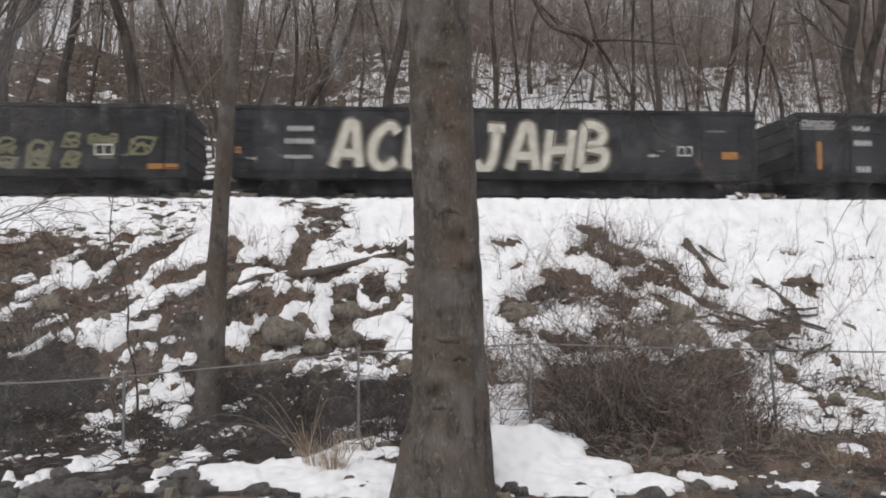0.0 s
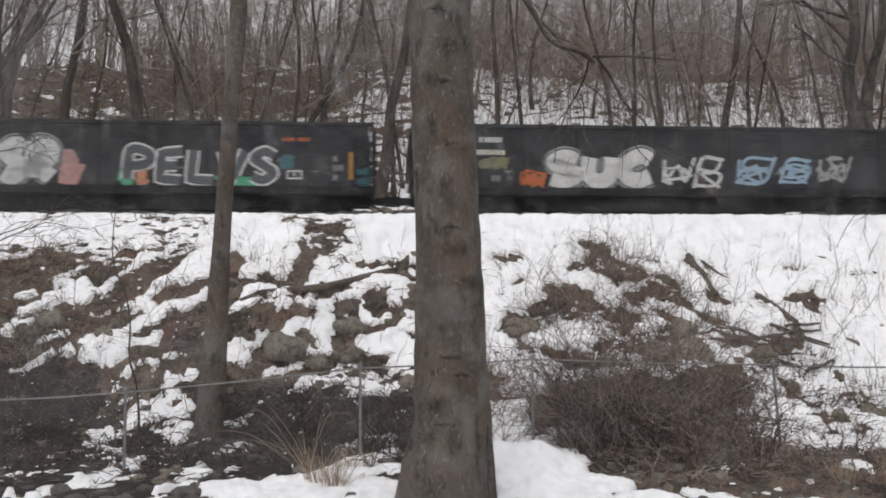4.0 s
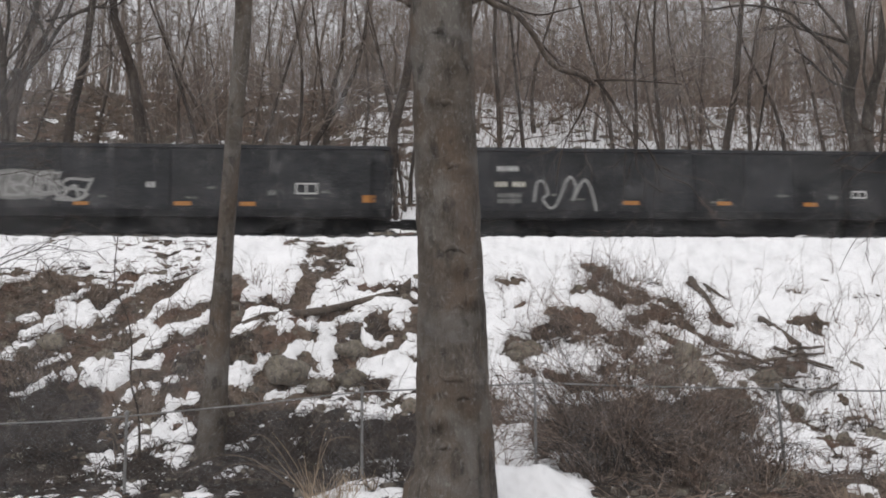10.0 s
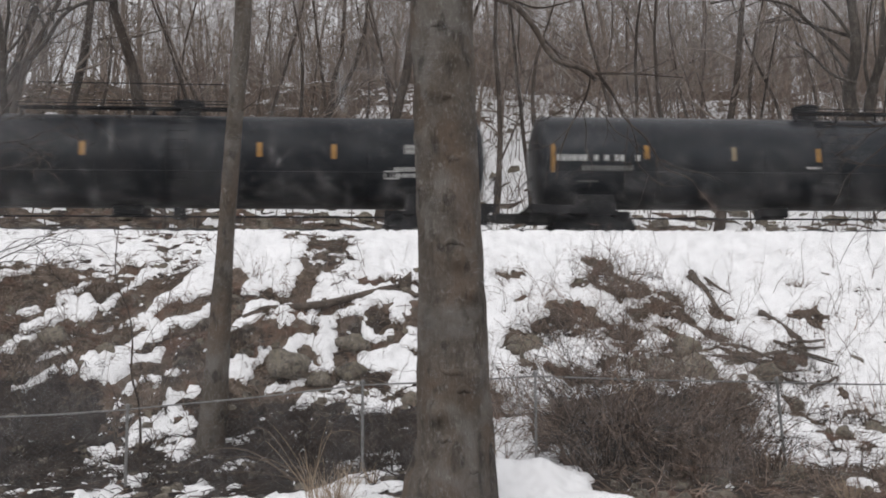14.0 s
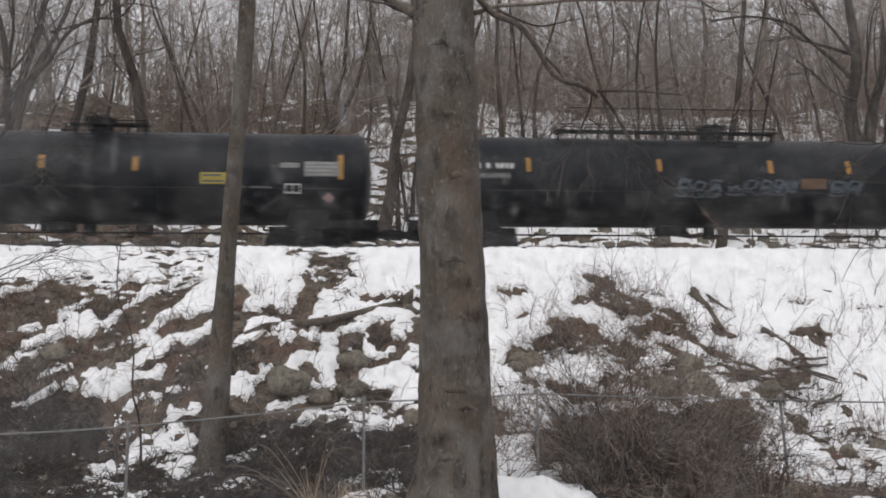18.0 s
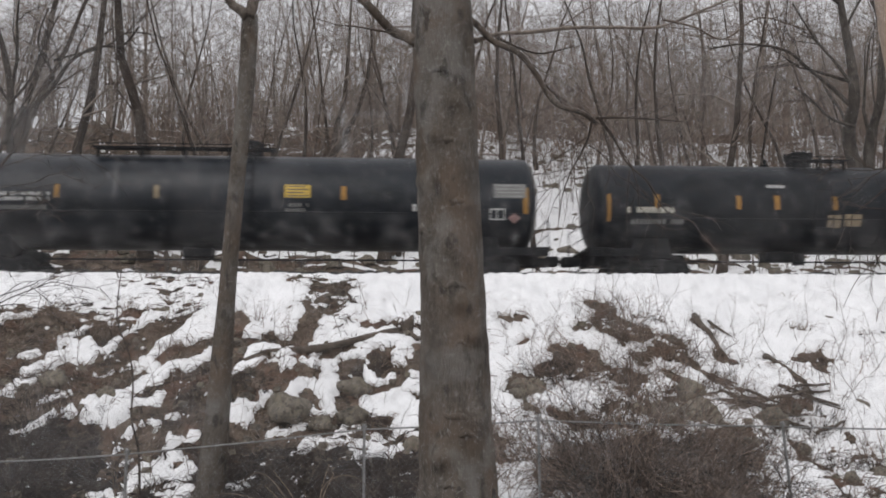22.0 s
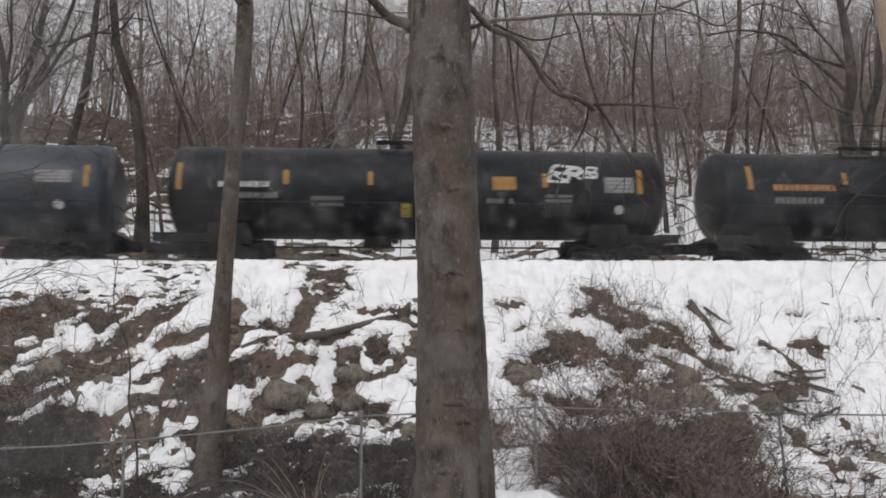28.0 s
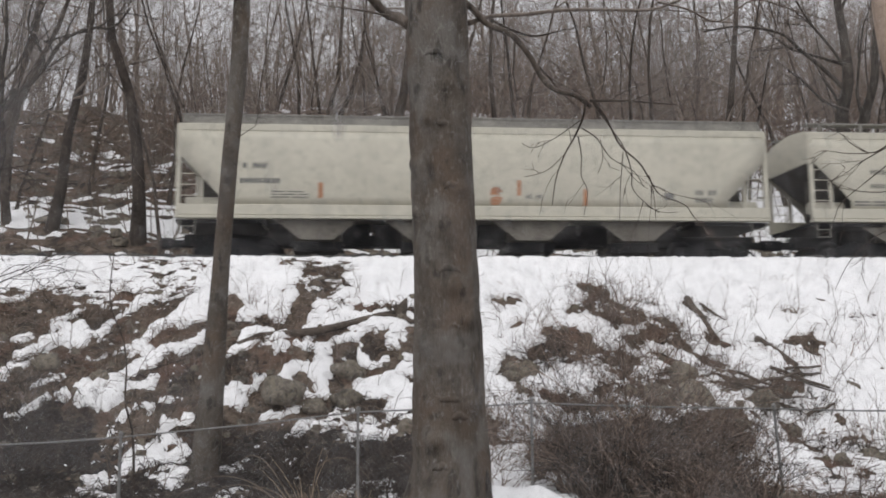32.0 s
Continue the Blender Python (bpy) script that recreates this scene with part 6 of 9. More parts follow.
reflector(-5.93, -5.78, 2.53, 2.97, "amber")
reflector(-3.14, -3.00, 2.50, 2.94, "ambergrey")
reflector(-0.42, -0.26, 2.48, 2.92, "amber")
reflector(4.86, 5.02, 2.46, 2.94, "amber")
panel(6.71, 7.80, 2.56, 3.05, "grey")
outline(6.59, 7.12, 1.82, 2.24, "white")
diamond(7.25, 7.63, 1.70, 2.07, "pink")
reflector(7.90, 8.05, 2.04, 2.90, "amber")
stencil(4.51, 5.83, 2.02, 2.29, "grey")
stencil(-0.78, -0.24, 2.26, 2.36, "white")
at_car(13)
block(-8.79, -4.95, 3.03, 3.48, "cream")
stencil(-8.28, -6.50, 2.50, 2.76, "white")
stencil(-8.19, -6.55, 2.19, 2.41, "grey")
reflector(-9.22, -9.10, 2.10, 2.83, "ambergrey")
reflector(-2.52, -2.36, 2.50, 2.95, "amber")
reflector(2.66, 2.81, 2.50, 2.95, "amber")
reflector(4.88, 5.03, 2.46, 2.91, "amber")
panel(7.07, 8.12, 2.62, 2.93, "grey")
stencil(6.78, 7.64, 1.89, 2.27, "white")
outline(6.47, 6.91, 1.83, 2.10, "white")
diamond(7.85, 8.19, 1.72, 2.07, "pink")
reflector(8.40, 8.53, 2.10, 2.89, "amber")
at_car(14)
reflector(-7.96, -7.80, 1.97, 2.89, "amber")
block(-7.48, -3.90, 2.87, 3.32, "cream")
stencil(-7.04, -5.23, 2.41, 2.66, "white")
stencil(-6.98, -5.53, 2.02, 2.29, "grey")
reflector(-4.45, -4.29, 2.38, 2.86, "amber")
reflector(-1.37, -1.21, 2.32, 2.77, "amber")
reflector(1.19, 1.35, 2.32, 2.77, "amber")
reflector(3.05, 3.21, 2.32, 2.77, "amber")
reflector(5.26, 5.42, 2.32, 2.77, "amber")
stencil(5.62, 6.50, 2.32, 2.50, "white")
at_car(15)
stencil(-8.35, -6.55, 2.75, 2.99, "white")
stencil(-8.01, -6.55, 2.44, 2.65, "grey")
reflector(-6.24, -6.11, 2.65, 3.12, "amber")
reflector(-2.14, -1.99, 2.70, 3.12, "amber")
tag(-1.53, -0.04, 1.83, 2.51, "slate")
tag(0.13, 1.15, 1.87, 2.51, "slate")
tag(1.15, 2.37, 1.95, 2.51, "slate")
panel(2.48, 3.31, 2.19, 2.51, "brown")
tag(3.42, 4.48, 1.92, 2.51, "slate")
reflector(1.43, 1.59, 2.68, 3.12, "amber")
reflector(3.98, 4.13, 2.68, 3.12, "amber")
panel(6.82, 7.59, 2.51, 2.82, "white")
panel(8.15, 9.20, 2.46, 2.89, "grey")
outline(7.65, 8.21, 2.07, 2.34, "white")
diamond(8.77, 9.13, 1.67, 2.02, "pink")
reflector(9.05, 9.20, 2.58, 3.31, "amber")
at_car(16)
reflector(-7.79, -7.63, 2.43, 3.28, "amber")
stencil(-6.87, -4.87, 2.52, 2.76, "white")
stencil(-6.73, -4.88, 2.17, 2.38, "grey")
diamond(-7.21, -7.00, 1.65, 1.86, "pink")
reflector(-1.58, -1.41, 2.59, 3.02, "amber")
reflector(1.13, 1.31, 2.55, 2.99, "amber")
panel(3.12, 3.93, 2.17, 2.52, "yellow")
reflector(4.14, 4.32, 2.55, 2.99, "amber")
panel(5.48, 6.07, 2.69, 2.85, "grey")
panel(6.20, 7.26, 2.43, 2.90, "grey")
outline(5.62, 6.11, 1.89, 2.20, "white")
diamond(6.75, 7.12, 1.56, 1.94, "pink")
reflector(7.22, 7.38, 2.34, 3.14, "amber")
stencil(4.06, 5.27, 2.03, 2.15, "grey")
at_car(17)
stencil(-6.68, -4.47, 2.58, 2.83, "orangetext")
stencil(-6.58, -5.23, 2.12, 2.43, "brown")
reflector(-4.25, -4.10, 2.74, 3.15, "amber")
panel(-3.44, -2.29, 2.91, 3.08, "white")
stencil(-0.34, 0.18, 2.45, 2.53, "white")
reflector(0.94, 1.09, 2.69, 3.08, "amber")
panel(1.56, 2.35, 2.12, 2.43, "orange")
reflector(2.89, 3.04, 2.69, 3.08, "amber")
outline(4.18, 4.66, 2.17, 2.46, "white")
panel(4.90, 5.97, 2.45, 2.95, "grey")
diamond(5.56, 5.94, 1.64, 2.02, "pink")
reflector(6.15, 6.30, 2.45, 3.24, "amber")
at_car(18)
reflector(-7.22, -7.12, 1.92, 2.80, "amber")
stencil(-6.59, -4.67, 2.21, 2.46, "cream")
stencil(-6.45, -4.77, 1.84, 2.07, "grey")
reflector(-5.71, -5.58, 2.36, 2.80, "amber")
reflector(-3.11, -2.96, 2.34, 2.78, "amber")
reflector(-1.88, -1.71, 2.34, 2.80, "amber")
stencil(-2.05, -1.41, 3.07, 3.23, "white")
reflector(0.00, 0.17, 2.34, 2.78, "amber")
panel(-0.13, 0.30, 1.75, 2.18, "tan")
panel(0.42, 0.98, 1.81, 2.21, "tan")
reflector(4.46, 4.62, 2.33, 2.76, "amber")
diamond(5.88, 6.27, 1.57, 1.97, "pink")
reflector(6.47, 6.66, 1.91, 2.75, "amber")
at_car(19)
stencil(-7.74, -5.48, 2.41, 2.72, "white")
stencil(-7.22, -5.48, 2.12, 2.33, "grey")
reflector(-5.36, -5.22, 2.51, 2.92, "amber")
reflector(-2.47, -2.32, 2.51, 2.92, "ambergrey")
panel(1.39, 2.16, 2.57, 2.98, "signyellow")
stencil(1.41, 2.09, 2.12, 2.45, "grey")
reflector(3.08, 3.24, 2.51, 2.94, "amber")
stencil(5.25, 5.77, 2.19, 2.48, "white")
panel(7.73, 8.74, 2.62, 3.08, "grey")
outline(7.61, 8.09, 1.92, 2.29, "white")
diamond(8.19, 8.57, 1.80, 2.17, "pink")
reflector(8.65, 8.80, 2.12, 2.96, "amber")
reflector(-8.76, -8.63, 2.12, 2.92, "amber")
at_car(20)
reflector(-9.32, -9.19, 2.53, 3.36, "amber")
stencil(-8.71, -6.26, 2.64, 2.89, "white")
stencil(-8.61, -6.78, 2.31, 2.50, "grey")
reflector(-6.30, -6.14, 2.64, 3.08, "amber")
reflector(0.22, 0.39, 2.53, 2.98, "amber")
panel(1.43, 2.22, 2.15, 2.45, "yellow")
reflector(2.77, 2.93, 2.53, 2.98, "amber")
panel(4.32, 5.32, 2.03, 2.43, "rose")
reflector(5.31, 5.46, 2.52, 2.96, "amber")
panel(6.84, 7.91, 2.57, 3.22, "grey")
stencil(6.46, 6.89, 1.88, 2.15, "white")
diamond(7.94, 8.32, 1.60, 1.96, "pink")
reflector(8.38, 8.53, 2.29, 3.14, "amber")
at_car(21)
stencil(-9.07, -6.99, 2.79, 3.05, "white")
stencil(-9.07, -7.56, 2.45, 2.65, "grey")
reflector(-7.15, -6.99, 2.77, 3.19, "amber")
panel(-1.96, -1.17, 2.58, 2.89, "yellow")
reflector(0.32, 0.47, 2.72, 3.17, "ambergrey")
reflector(2.99, 3.13, 2.72, 3.17, "ambergrey")
reflector(4.76, 4.90, 2.72, 3.17, "ambergrey")
panel(5.02, 6.30, 2.46, 2.83, "tan")
panel(5.87, 6.40, 1.84, 2.24, "rose")
outline(6.57, 6.99, 2.03, 2.31, "white")
panel(7.07, 8.02, 2.41, 2.86, "grey")
diamond(7.66, 8.01, 1.65, 2.00, "pink")
reflector(8.01, 8.16, 2.48, 3.29, "amber")
at_car(22)
reflector(-8.68, -8.52, 2.57, 3.40, "amber")
stencil(-7.85, -5.78, 2.54, 2.82, "orangetext")
stencil(-7.80, -6.25, 2.11, 2.40, "grey")
reflector(-5.57, -5.41, 2.76, 3.18, "amber")
reflector(-2.75, -2.61, 2.71, 3.15, "amber")
reflector(-0.22, -0.08, 2.68, 3.08, "amber")
panel(0.50, 1.27, 2.11, 2.43, "amber")
reflector(2.27, 2.41, 2.62, 3.08, "amber")
reflector(6.10, 6.24, 2.62, 3.08, "amber")
reflector(8.55, 8.71, 2.47, 3.29, "amber")
panel(7.15, 8.20, 2.54, 3.03, "grey")
at_car(23)
reflector(-7.36, -7.21, 2.41, 3.30, "amber")
stencil(-6.11, -4.20, 2.50, 2.75, "white")
stencil(-5.65, -4.29, 2.17, 2.41, "grey")
reflector(-4.20, -4.03, 2.60, 3.06, "amber")
stencil(-3.35, -2.32, 1.93, 2.29, "grey")
reflector(-1.65, -1.50, 2.60, 3.04, "amber")
panel(-0.64, -0.34, 1.57, 2.05, "yellow")
panel(2.16, 2.89, 2.48, 2.91, "amber")
stencil(1.99, 2.89, 2.04, 2.27, "grey")
reflector(3.71, 3.89, 2.57, 3.03, "amber")
tag(3.89, 4.69, 2.68, 3.44, "white")
tag(4.52, 5.51, 2.82, 3.37, "white")
stencil(3.83, 4.72, 2.09, 2.39, "grey")
panel(5.66, 6.59, 2.41, 2.92, "grey")
disk(5.99, 6.30, 1.71, 2.02, "white")
reflector(6.69, 6.86, 2.38, 3.20, "amber")
at_car(24)
reflector(-6.87, -6.71, 2.45, 3.25, "amber")
stencil(-5.81, -3.92, 2.54, 2.80, "orangetext")
stencil(-5.78, -4.20, 2.10, 2.38, "grey")
reflector(-3.66, -3.50, 2.61, 3.03, "amber")
panel(-2.39, -1.60, 2.03, 2.34, "yellow")
reflector(-1.08, -0.90, 2.55, 2.99, "amber")
reflector(1.78, 1.94, 2.55, 2.96, "amber")
reflector(4.31, 4.47, 2.55, 2.96, "amber")
panel(5.54, 6.59, 2.59, 2.99, "grey")
reflector(6.94, 7.10, 2.47, 3.17, "amber")
disk(6.06, 6.38, 1.76, 2.08, "white")
at_car(25)
script(-3.29, -1.11, 2.24, 2.95, "faded", "ehelo")
blot(-5.17, -4.36, 1.87, 2.48, "bluegrey")
blot(-4.46, -3.55, 1.85, 2.44, "bluegrey")
blot(-5.05, -4.5, 2.3, 2.6, "teal")
blot(-4.2, -3.6, 2.2, 2.62, "teal")
tag(-5.1, -3.6, 1.9, 2.5, "bluegrey")
tag(3.84, 5.06, 1.90, 2.56, "faded")
reflector(-2.07, -1.95, 1.83, 2.24, "rust")
reflector(-0.02, 0.08, 2.21, 2.65, "rust")
reflector(3.18, 3.30, 1.83, 2.26, "rust")
reflector(5.37, 5.49, 1.87, 2.26, "rust")
rows_of_print(-0.95, 0.81, 1.92, 2.2, "grey")
rows_of_print(-8.1, -6.6, 1.95, 2.15, "grey", 2)
rows_of_print(-6.6, -5.4, 1.98, 2.22, "faded", 2)
stencil(-7.55, -6.5, 2.95, 3.15, "faded")
stencil(-7.55, -6.5, 2.5, 2.7, "faded")
rows_of_print(-3.2, -2.2, 1.98, 2.18, "faded", 2)
rows_of_print(2.25, 3.01, 2.1, 2.3, "faded", 2)
rows_of_print(1.0, 2.0, 2.0, 2.3, "faded", 2)
rows_of_print(5.9, 6.5, 2.0, 2.25, "ink", 2)
at_car(26)
stencil(-7.15, -6.36, 2.93, 3.17, "ink")
stencil(-7.22, -5.98, 2.48, 2.70, "ink")
rows_of_print(-6.3, -5.2, 2.05, 2.3, "faded", 3)
reflector(-4.91, -4.77, 2.05, 2.52, "rust")
reflector(-2.10, -1.98, 2.08, 2.52, "rust")
tag(0.33, 0.63, 1.88, 2.43, "rust")
reflector(1.14, 1.25, 2.17, 2.64, "rust")
reflector(3.20, 3.32, 1.88, 2.39, "rust")
stencil(1.40, 2.01, 2.08, 2.26, "grey")
stencil(6.75, 7.44, 2.00, 2.46, "grey")
panel(5.75, 6.06, 2.08, 2.29, "grey")


# ---- trees ----
# small worn stencils low on the sides of the gondolas
_rm = random.Random(61)
for _i in range(12):
    at_car(_i)
    for _k in range(6):
        _u, _z, _w = _rm.uniform(-7.4, 7.0), _rm.uniform(1.35, 1.75), _rm.uniform(0.15, 0.5)
        stencil(_u, _u + _w, _z, _z + _rm.uniform(0.06, 0.1), "faded")


def wobble(rng, p, d, length, bends, droop=0.0, sway=0.12):
    """Points of a limb from p along d."""
    pts, d = [Vector(p)], Vector(d).normalized()
    for _ in range(bends):
        d = (d + Vector((rng.uniform(-sway, sway), rng.uniform(-sway, sway), rng.uniform(-sway, sway) * 0.7 + droop))).normalized()
        pts.append(pts[-1] + d * (length / bends))
    return pts


def branch_out(rng, sol, pts, radii, depth, spread_deg, sides, count, lift=0.05):
    """Forks from a limb, and forks from those."""
    n = len(pts)
    for _ in range(count):
        k = rng.uniform(0.25, 0.98) * (n - 1)
        i = min(int(k), n - 2)
        p = pts[i].lerp(pts[i + 1], k - i)
        d = (pts[i + 1] - pts[i]).normalized()
        side = d.orthogonal().normalized()
        side.rotate(Matrix.Rotation(rng.uniform(0, 2 * math.pi), 3, d))
        a = radians(rng.uniform(0.6, 1.2) * spread_deg)
        whole = (pts[-1] - pts[0]).length
        length = whole * rng.uniform(0.3, 0.62)
        r = max(0.0045, min(radii[i] * 0.6, length * 0.016))
        new_pts = wobble(rng, p, d * math.cos(a) + side * math.sin(a), length, 4, lift, 0.27)
        rr = [r, r * 0.8, r * 0.6, r * 0.42, r * 0.22]
        sol.tube(new_pts, rr, sides, False)
        if depth > 1:
            branch_out(rng, sol, new_pts, rr, depth - 1, spread_deg, 3, max(2, count - 1), lift)


def bare_tree_meshes(seed, tall, r, limbs=9, detail=2):
    """Trunk and crown of a leafless forest tree."""
    rng = random.Random(seed)
    trunk, crown = Solid(), Solid()
    pts = wobble(rng, (0, 0, -0.4), (rng.uniform(-0.08, 0.08), rng.uniform(-0.08, 0.08), 1), tall, 9, 0.02, 0.125)
    radii = [r * 1.25] + [r * (1 - 0.88 * (i / 9) ** 0.9) for i in range(1, 10)]
    trunk.tube(pts, radii, 8, False)
    for j in range(limbs):
        k = 9 * (0.2 + 0.74 * (j + rng.random()) / limbs)
        i = min(int(k), 8)
        p = pts[i].lerp(pts[i + 1], k - i)
        a = rng.uniform(0, 2 * math.pi)
        up = rng.uniform(0.15, 1.2)
        length = tall * rng.uniform(0.16, 0.4) * (1.15 - 0.5 * k / 9)
        rr = max(0.014, radii[i] * 0.4)
        lp = wobble(rng, p, (math.cos(a), math.sin(a), up), length, 5, 0.03, 0.34)
        lr = [rr, rr * 0.8, rr * 0.62, rr * 0.46, rr * 0.3, rr * 0.14]
        crown.tube(lp, lr, 5, False)
        branch_out(rng, crown, lp, lr, detail, 56, 3, 6, 0.0)
    return trunk.mesh("trunk", M_BARKHAZE, True), crown.mesh("crown", M_BARKHAZE, True)


TREES = [bare_tree_meshes(40 + i, tall, r, limbs) for i, (tall, r, limbs) in enumerate([(16, 0.12, 14), (18, 0.14, 15), (14, 0.09, 13), (20, 0.19, 16), (13, 0.07, 12), (17, 0.11, 14), (15, 0.13, 15), (11, 0.055, 12)])]


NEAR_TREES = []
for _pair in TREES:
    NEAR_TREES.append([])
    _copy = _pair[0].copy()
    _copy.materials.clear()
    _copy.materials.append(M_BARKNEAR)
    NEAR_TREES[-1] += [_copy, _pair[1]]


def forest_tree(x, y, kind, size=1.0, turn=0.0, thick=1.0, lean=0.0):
    # from 47 m on the trunk takes the hazed bark
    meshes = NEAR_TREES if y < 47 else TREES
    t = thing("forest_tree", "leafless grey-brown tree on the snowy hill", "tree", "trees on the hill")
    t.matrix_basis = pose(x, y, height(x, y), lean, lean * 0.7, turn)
    trunk = part("trunk", meshes[kind][0], M_BARKHAZE, t)
    crown = part("crown", meshes[kind][1], M_BARKHAZE, t)
    for o in (trunk, crown):
        o.scale = (size * thick, size * thick, size) if o is trunk else (size, size, size)
    return t


# larger trees that stand out, then the wood around them
for _x, _y, _k, _s, _th in ((-15.7, 34.0, 3, 1.05, 0.9), (-12.2, 34.2, 1, 1.05, 1.5), (-10.9, 33.0, 7, 1.0, 1.3), (-17.8, 34.8, 0, 1.0, 1.2), (-2.7, 35.8, 3, 1.0, 1.45), (-6.7, 36.5, 5, 1.0, 1.3), (-5.3, 37.5, 1, 0.95, 1.0),
                            (11.5, 35.5, 3, 1.0, 1.1), (2.2, 36.5, 1, 1.0, 1.1), (3.9, 37.0, 0, 1.0, 1.0), (10.0, 37.5, 5, 1.0, 1.0),
                            (13.6, 38.0, 6, 1.0, 1.0), (7.3, 36.8, 0, 1.0, 1.1), (-2.0, 36.2, 2, 1.0, 1.3), (-1.6, 36.9, 4, 1.0, 1.4), (-9.9, 36.0, 5, 0.9, 0.9), (-19.5, 36.5, 1, 1.1, 1.2)):
    forest_tree(_x, _y, _k, _s, (_x * 77) % 360, _th * (1.35 if _x < -3 else 1.0), (_x * 13) % 3 - 1.5)
_rng = random.Random(11)
_placed = []
while len(_placed) < 320:
    _y = 37 + 60 * _rng.random() ** 1.05
    _x = _rng.uniform(-1, 1) * (0.62 * _y + 3)
    if -0.56 < _x / _y < -0.26 and _y > 42 and _rng.random() < 0.45:
        continue
    if all((_x - a) ** 2 + (_y - b) ** 2 > 1.1 for a, b in _placed):
        _placed.append((_x, _y))
        forest_tree(_x, _y, _rng.choice((0, 1, 2, 2, 4, 4, 5, 6, 7, 7, 7)), _rng.uniform(0.75, 1.15), _rng.uniform(0, 360), _rng.uniform(0.7, 1.2) * (1.2 if _y < 50 else 1.0), _rng.uniform(-4, 4))

# saplings and brush between them, and the wood beyond the brow
_brush, _far = Solid(), Solid()
for _i in range(950):
    _y = 31.5 + 36 * _rng.random()
    _x = _rng.uniform(-1, 1) * (0.6 * _y + 2)
    _p = wobble(_rng, (_x, _y, height(_x, _y) - 0.1), (_rng.uniform(-0.25, 0.25), _rng.uniform(-0.25, 0.25), 1), _rng.uniform(1.2, 5.5), 4, 0.02, 0.16)
    _r = _rng.uniform(0.012, 0.035)
    _brush.tube(_p, [_r, _r * 0.8, _r * 0.6, _r * 0.4, _r * 0.2], 3, False)
    branch_out(_rng, _brush, _p, [_r] * 5, 1, 40, 3, 4)
_rocks = Solid()
for _i in range(1500):
    _y = 33 + 32 * _rng.random()
    _x, _q = _rng.uniform(-1, 1) * (0.6 * _y + 2), _rng.uniform(0.06, 0.34)
    _z, _b = height(_x, _y), len(_rocks.v)
    for _k in range(12):
        _a, _t = (_k % 6) * 1.047 + _rng.uniform(-0.3, 0.3), 1.0 if _k < 6 else 0.6
        _rocks.v.append(Vector((_x + _t * _q * math.cos(_a) * _rng.uniform(0.9, 1.6), _y + _t * _q * math.sin(_a), _z - 0.1 if _k < 6 else _z + _q * _rng.uniform(0.4, 0.8))))
    _rocks.f += [(_b + _k, _b + (_k + 1) % 6, _b + 6 + (_k + 1) % 6, _b + 6 + _k) for _k in range(6)] + [tuple(_b + 6 + _k for _k in range(6))]
tagged(new("hillside_rocks", _rocks.mesh("hillside_rocks", M_STONE)), "dark rocks and hummocks strewn over the hill", "rocks", kind="stuff")
_ob = new("hillside_saplings", _brush.mesh("hillside_saplings", M_TWIG))
tagged(_ob, "thin leafless saplings and brush on the hill", "saplings", kind="stuff")
for _i in range(500):
    _y = _rng.uniform(66, 165)
    _x = _rng.uniform(-1, 1) * (0.58 * _y + 4)
    if -0.56 < _x / _y < -0.28 and _rng.random() < 0.45:
        continue
    _h = _rng.uniform(9, 20)
    _p = wobble(_rng, (_x, _y, height(_x, _y) - 0.3), (_rng.uniform(-0.12, 0.12), _rng.uniform(-0.12, 0.12), 1), _h, 5, 0.02, 0.16)
    _r = _rng.uniform(0.06, 0.17)
    _far.tube(_p, [_r, _r * 0.85, _r * 0.7, _r * 0.5, _r * 0.3, _r * 0.1], 4, False)
    branch_out(_rng, _far, _p, [_r * 0.55] * 6, 2, 55, 3, 6, 0.03)
_ob = new("far_woods", _far.mesh("far_woods", M_BARKHAZE))
tagged(_ob, "grey-brown leafless woods beyond the brow, bark paled for haze", "woods", kind="stuff")
# tangled undergrowth on the upper hill
_rt, _s = random.Random(77), Solid()
for _i in range(2300):
    _y = 43 + 33 * _rt.random()
    _x = _rt.uniform(-0.6, 1) * (0.58 * _y + 2)
    _r = _rt.uniform(0.01, 0.024)
    _p = wobble(_rt, (_x, _y, height(_x, _y) - 0.2), (_rt.uniform(-0.7, 0.7), _rt.uniform(-0.7, 0.7), 1), _rt.uniform(1.5, 5.5 + (2.5 if _x > 2 else 0)), 4, -0.01, 0.26)
    _s.tube(_p, [_r, _r * 0.9, _r * 0.8, _r * 0.65, _r * 0.4], 3, False)
    branch_out(_rt, _s, _p, [_r * 1.3] * 5, 1, 62, 3, 6, -0.04)
tagged(new("undergrowth", _s.mesh("undergrowth", M_BRAMBLE)), "tangled brown leafless undergrowth on the hill", "brush", kind="stuff")


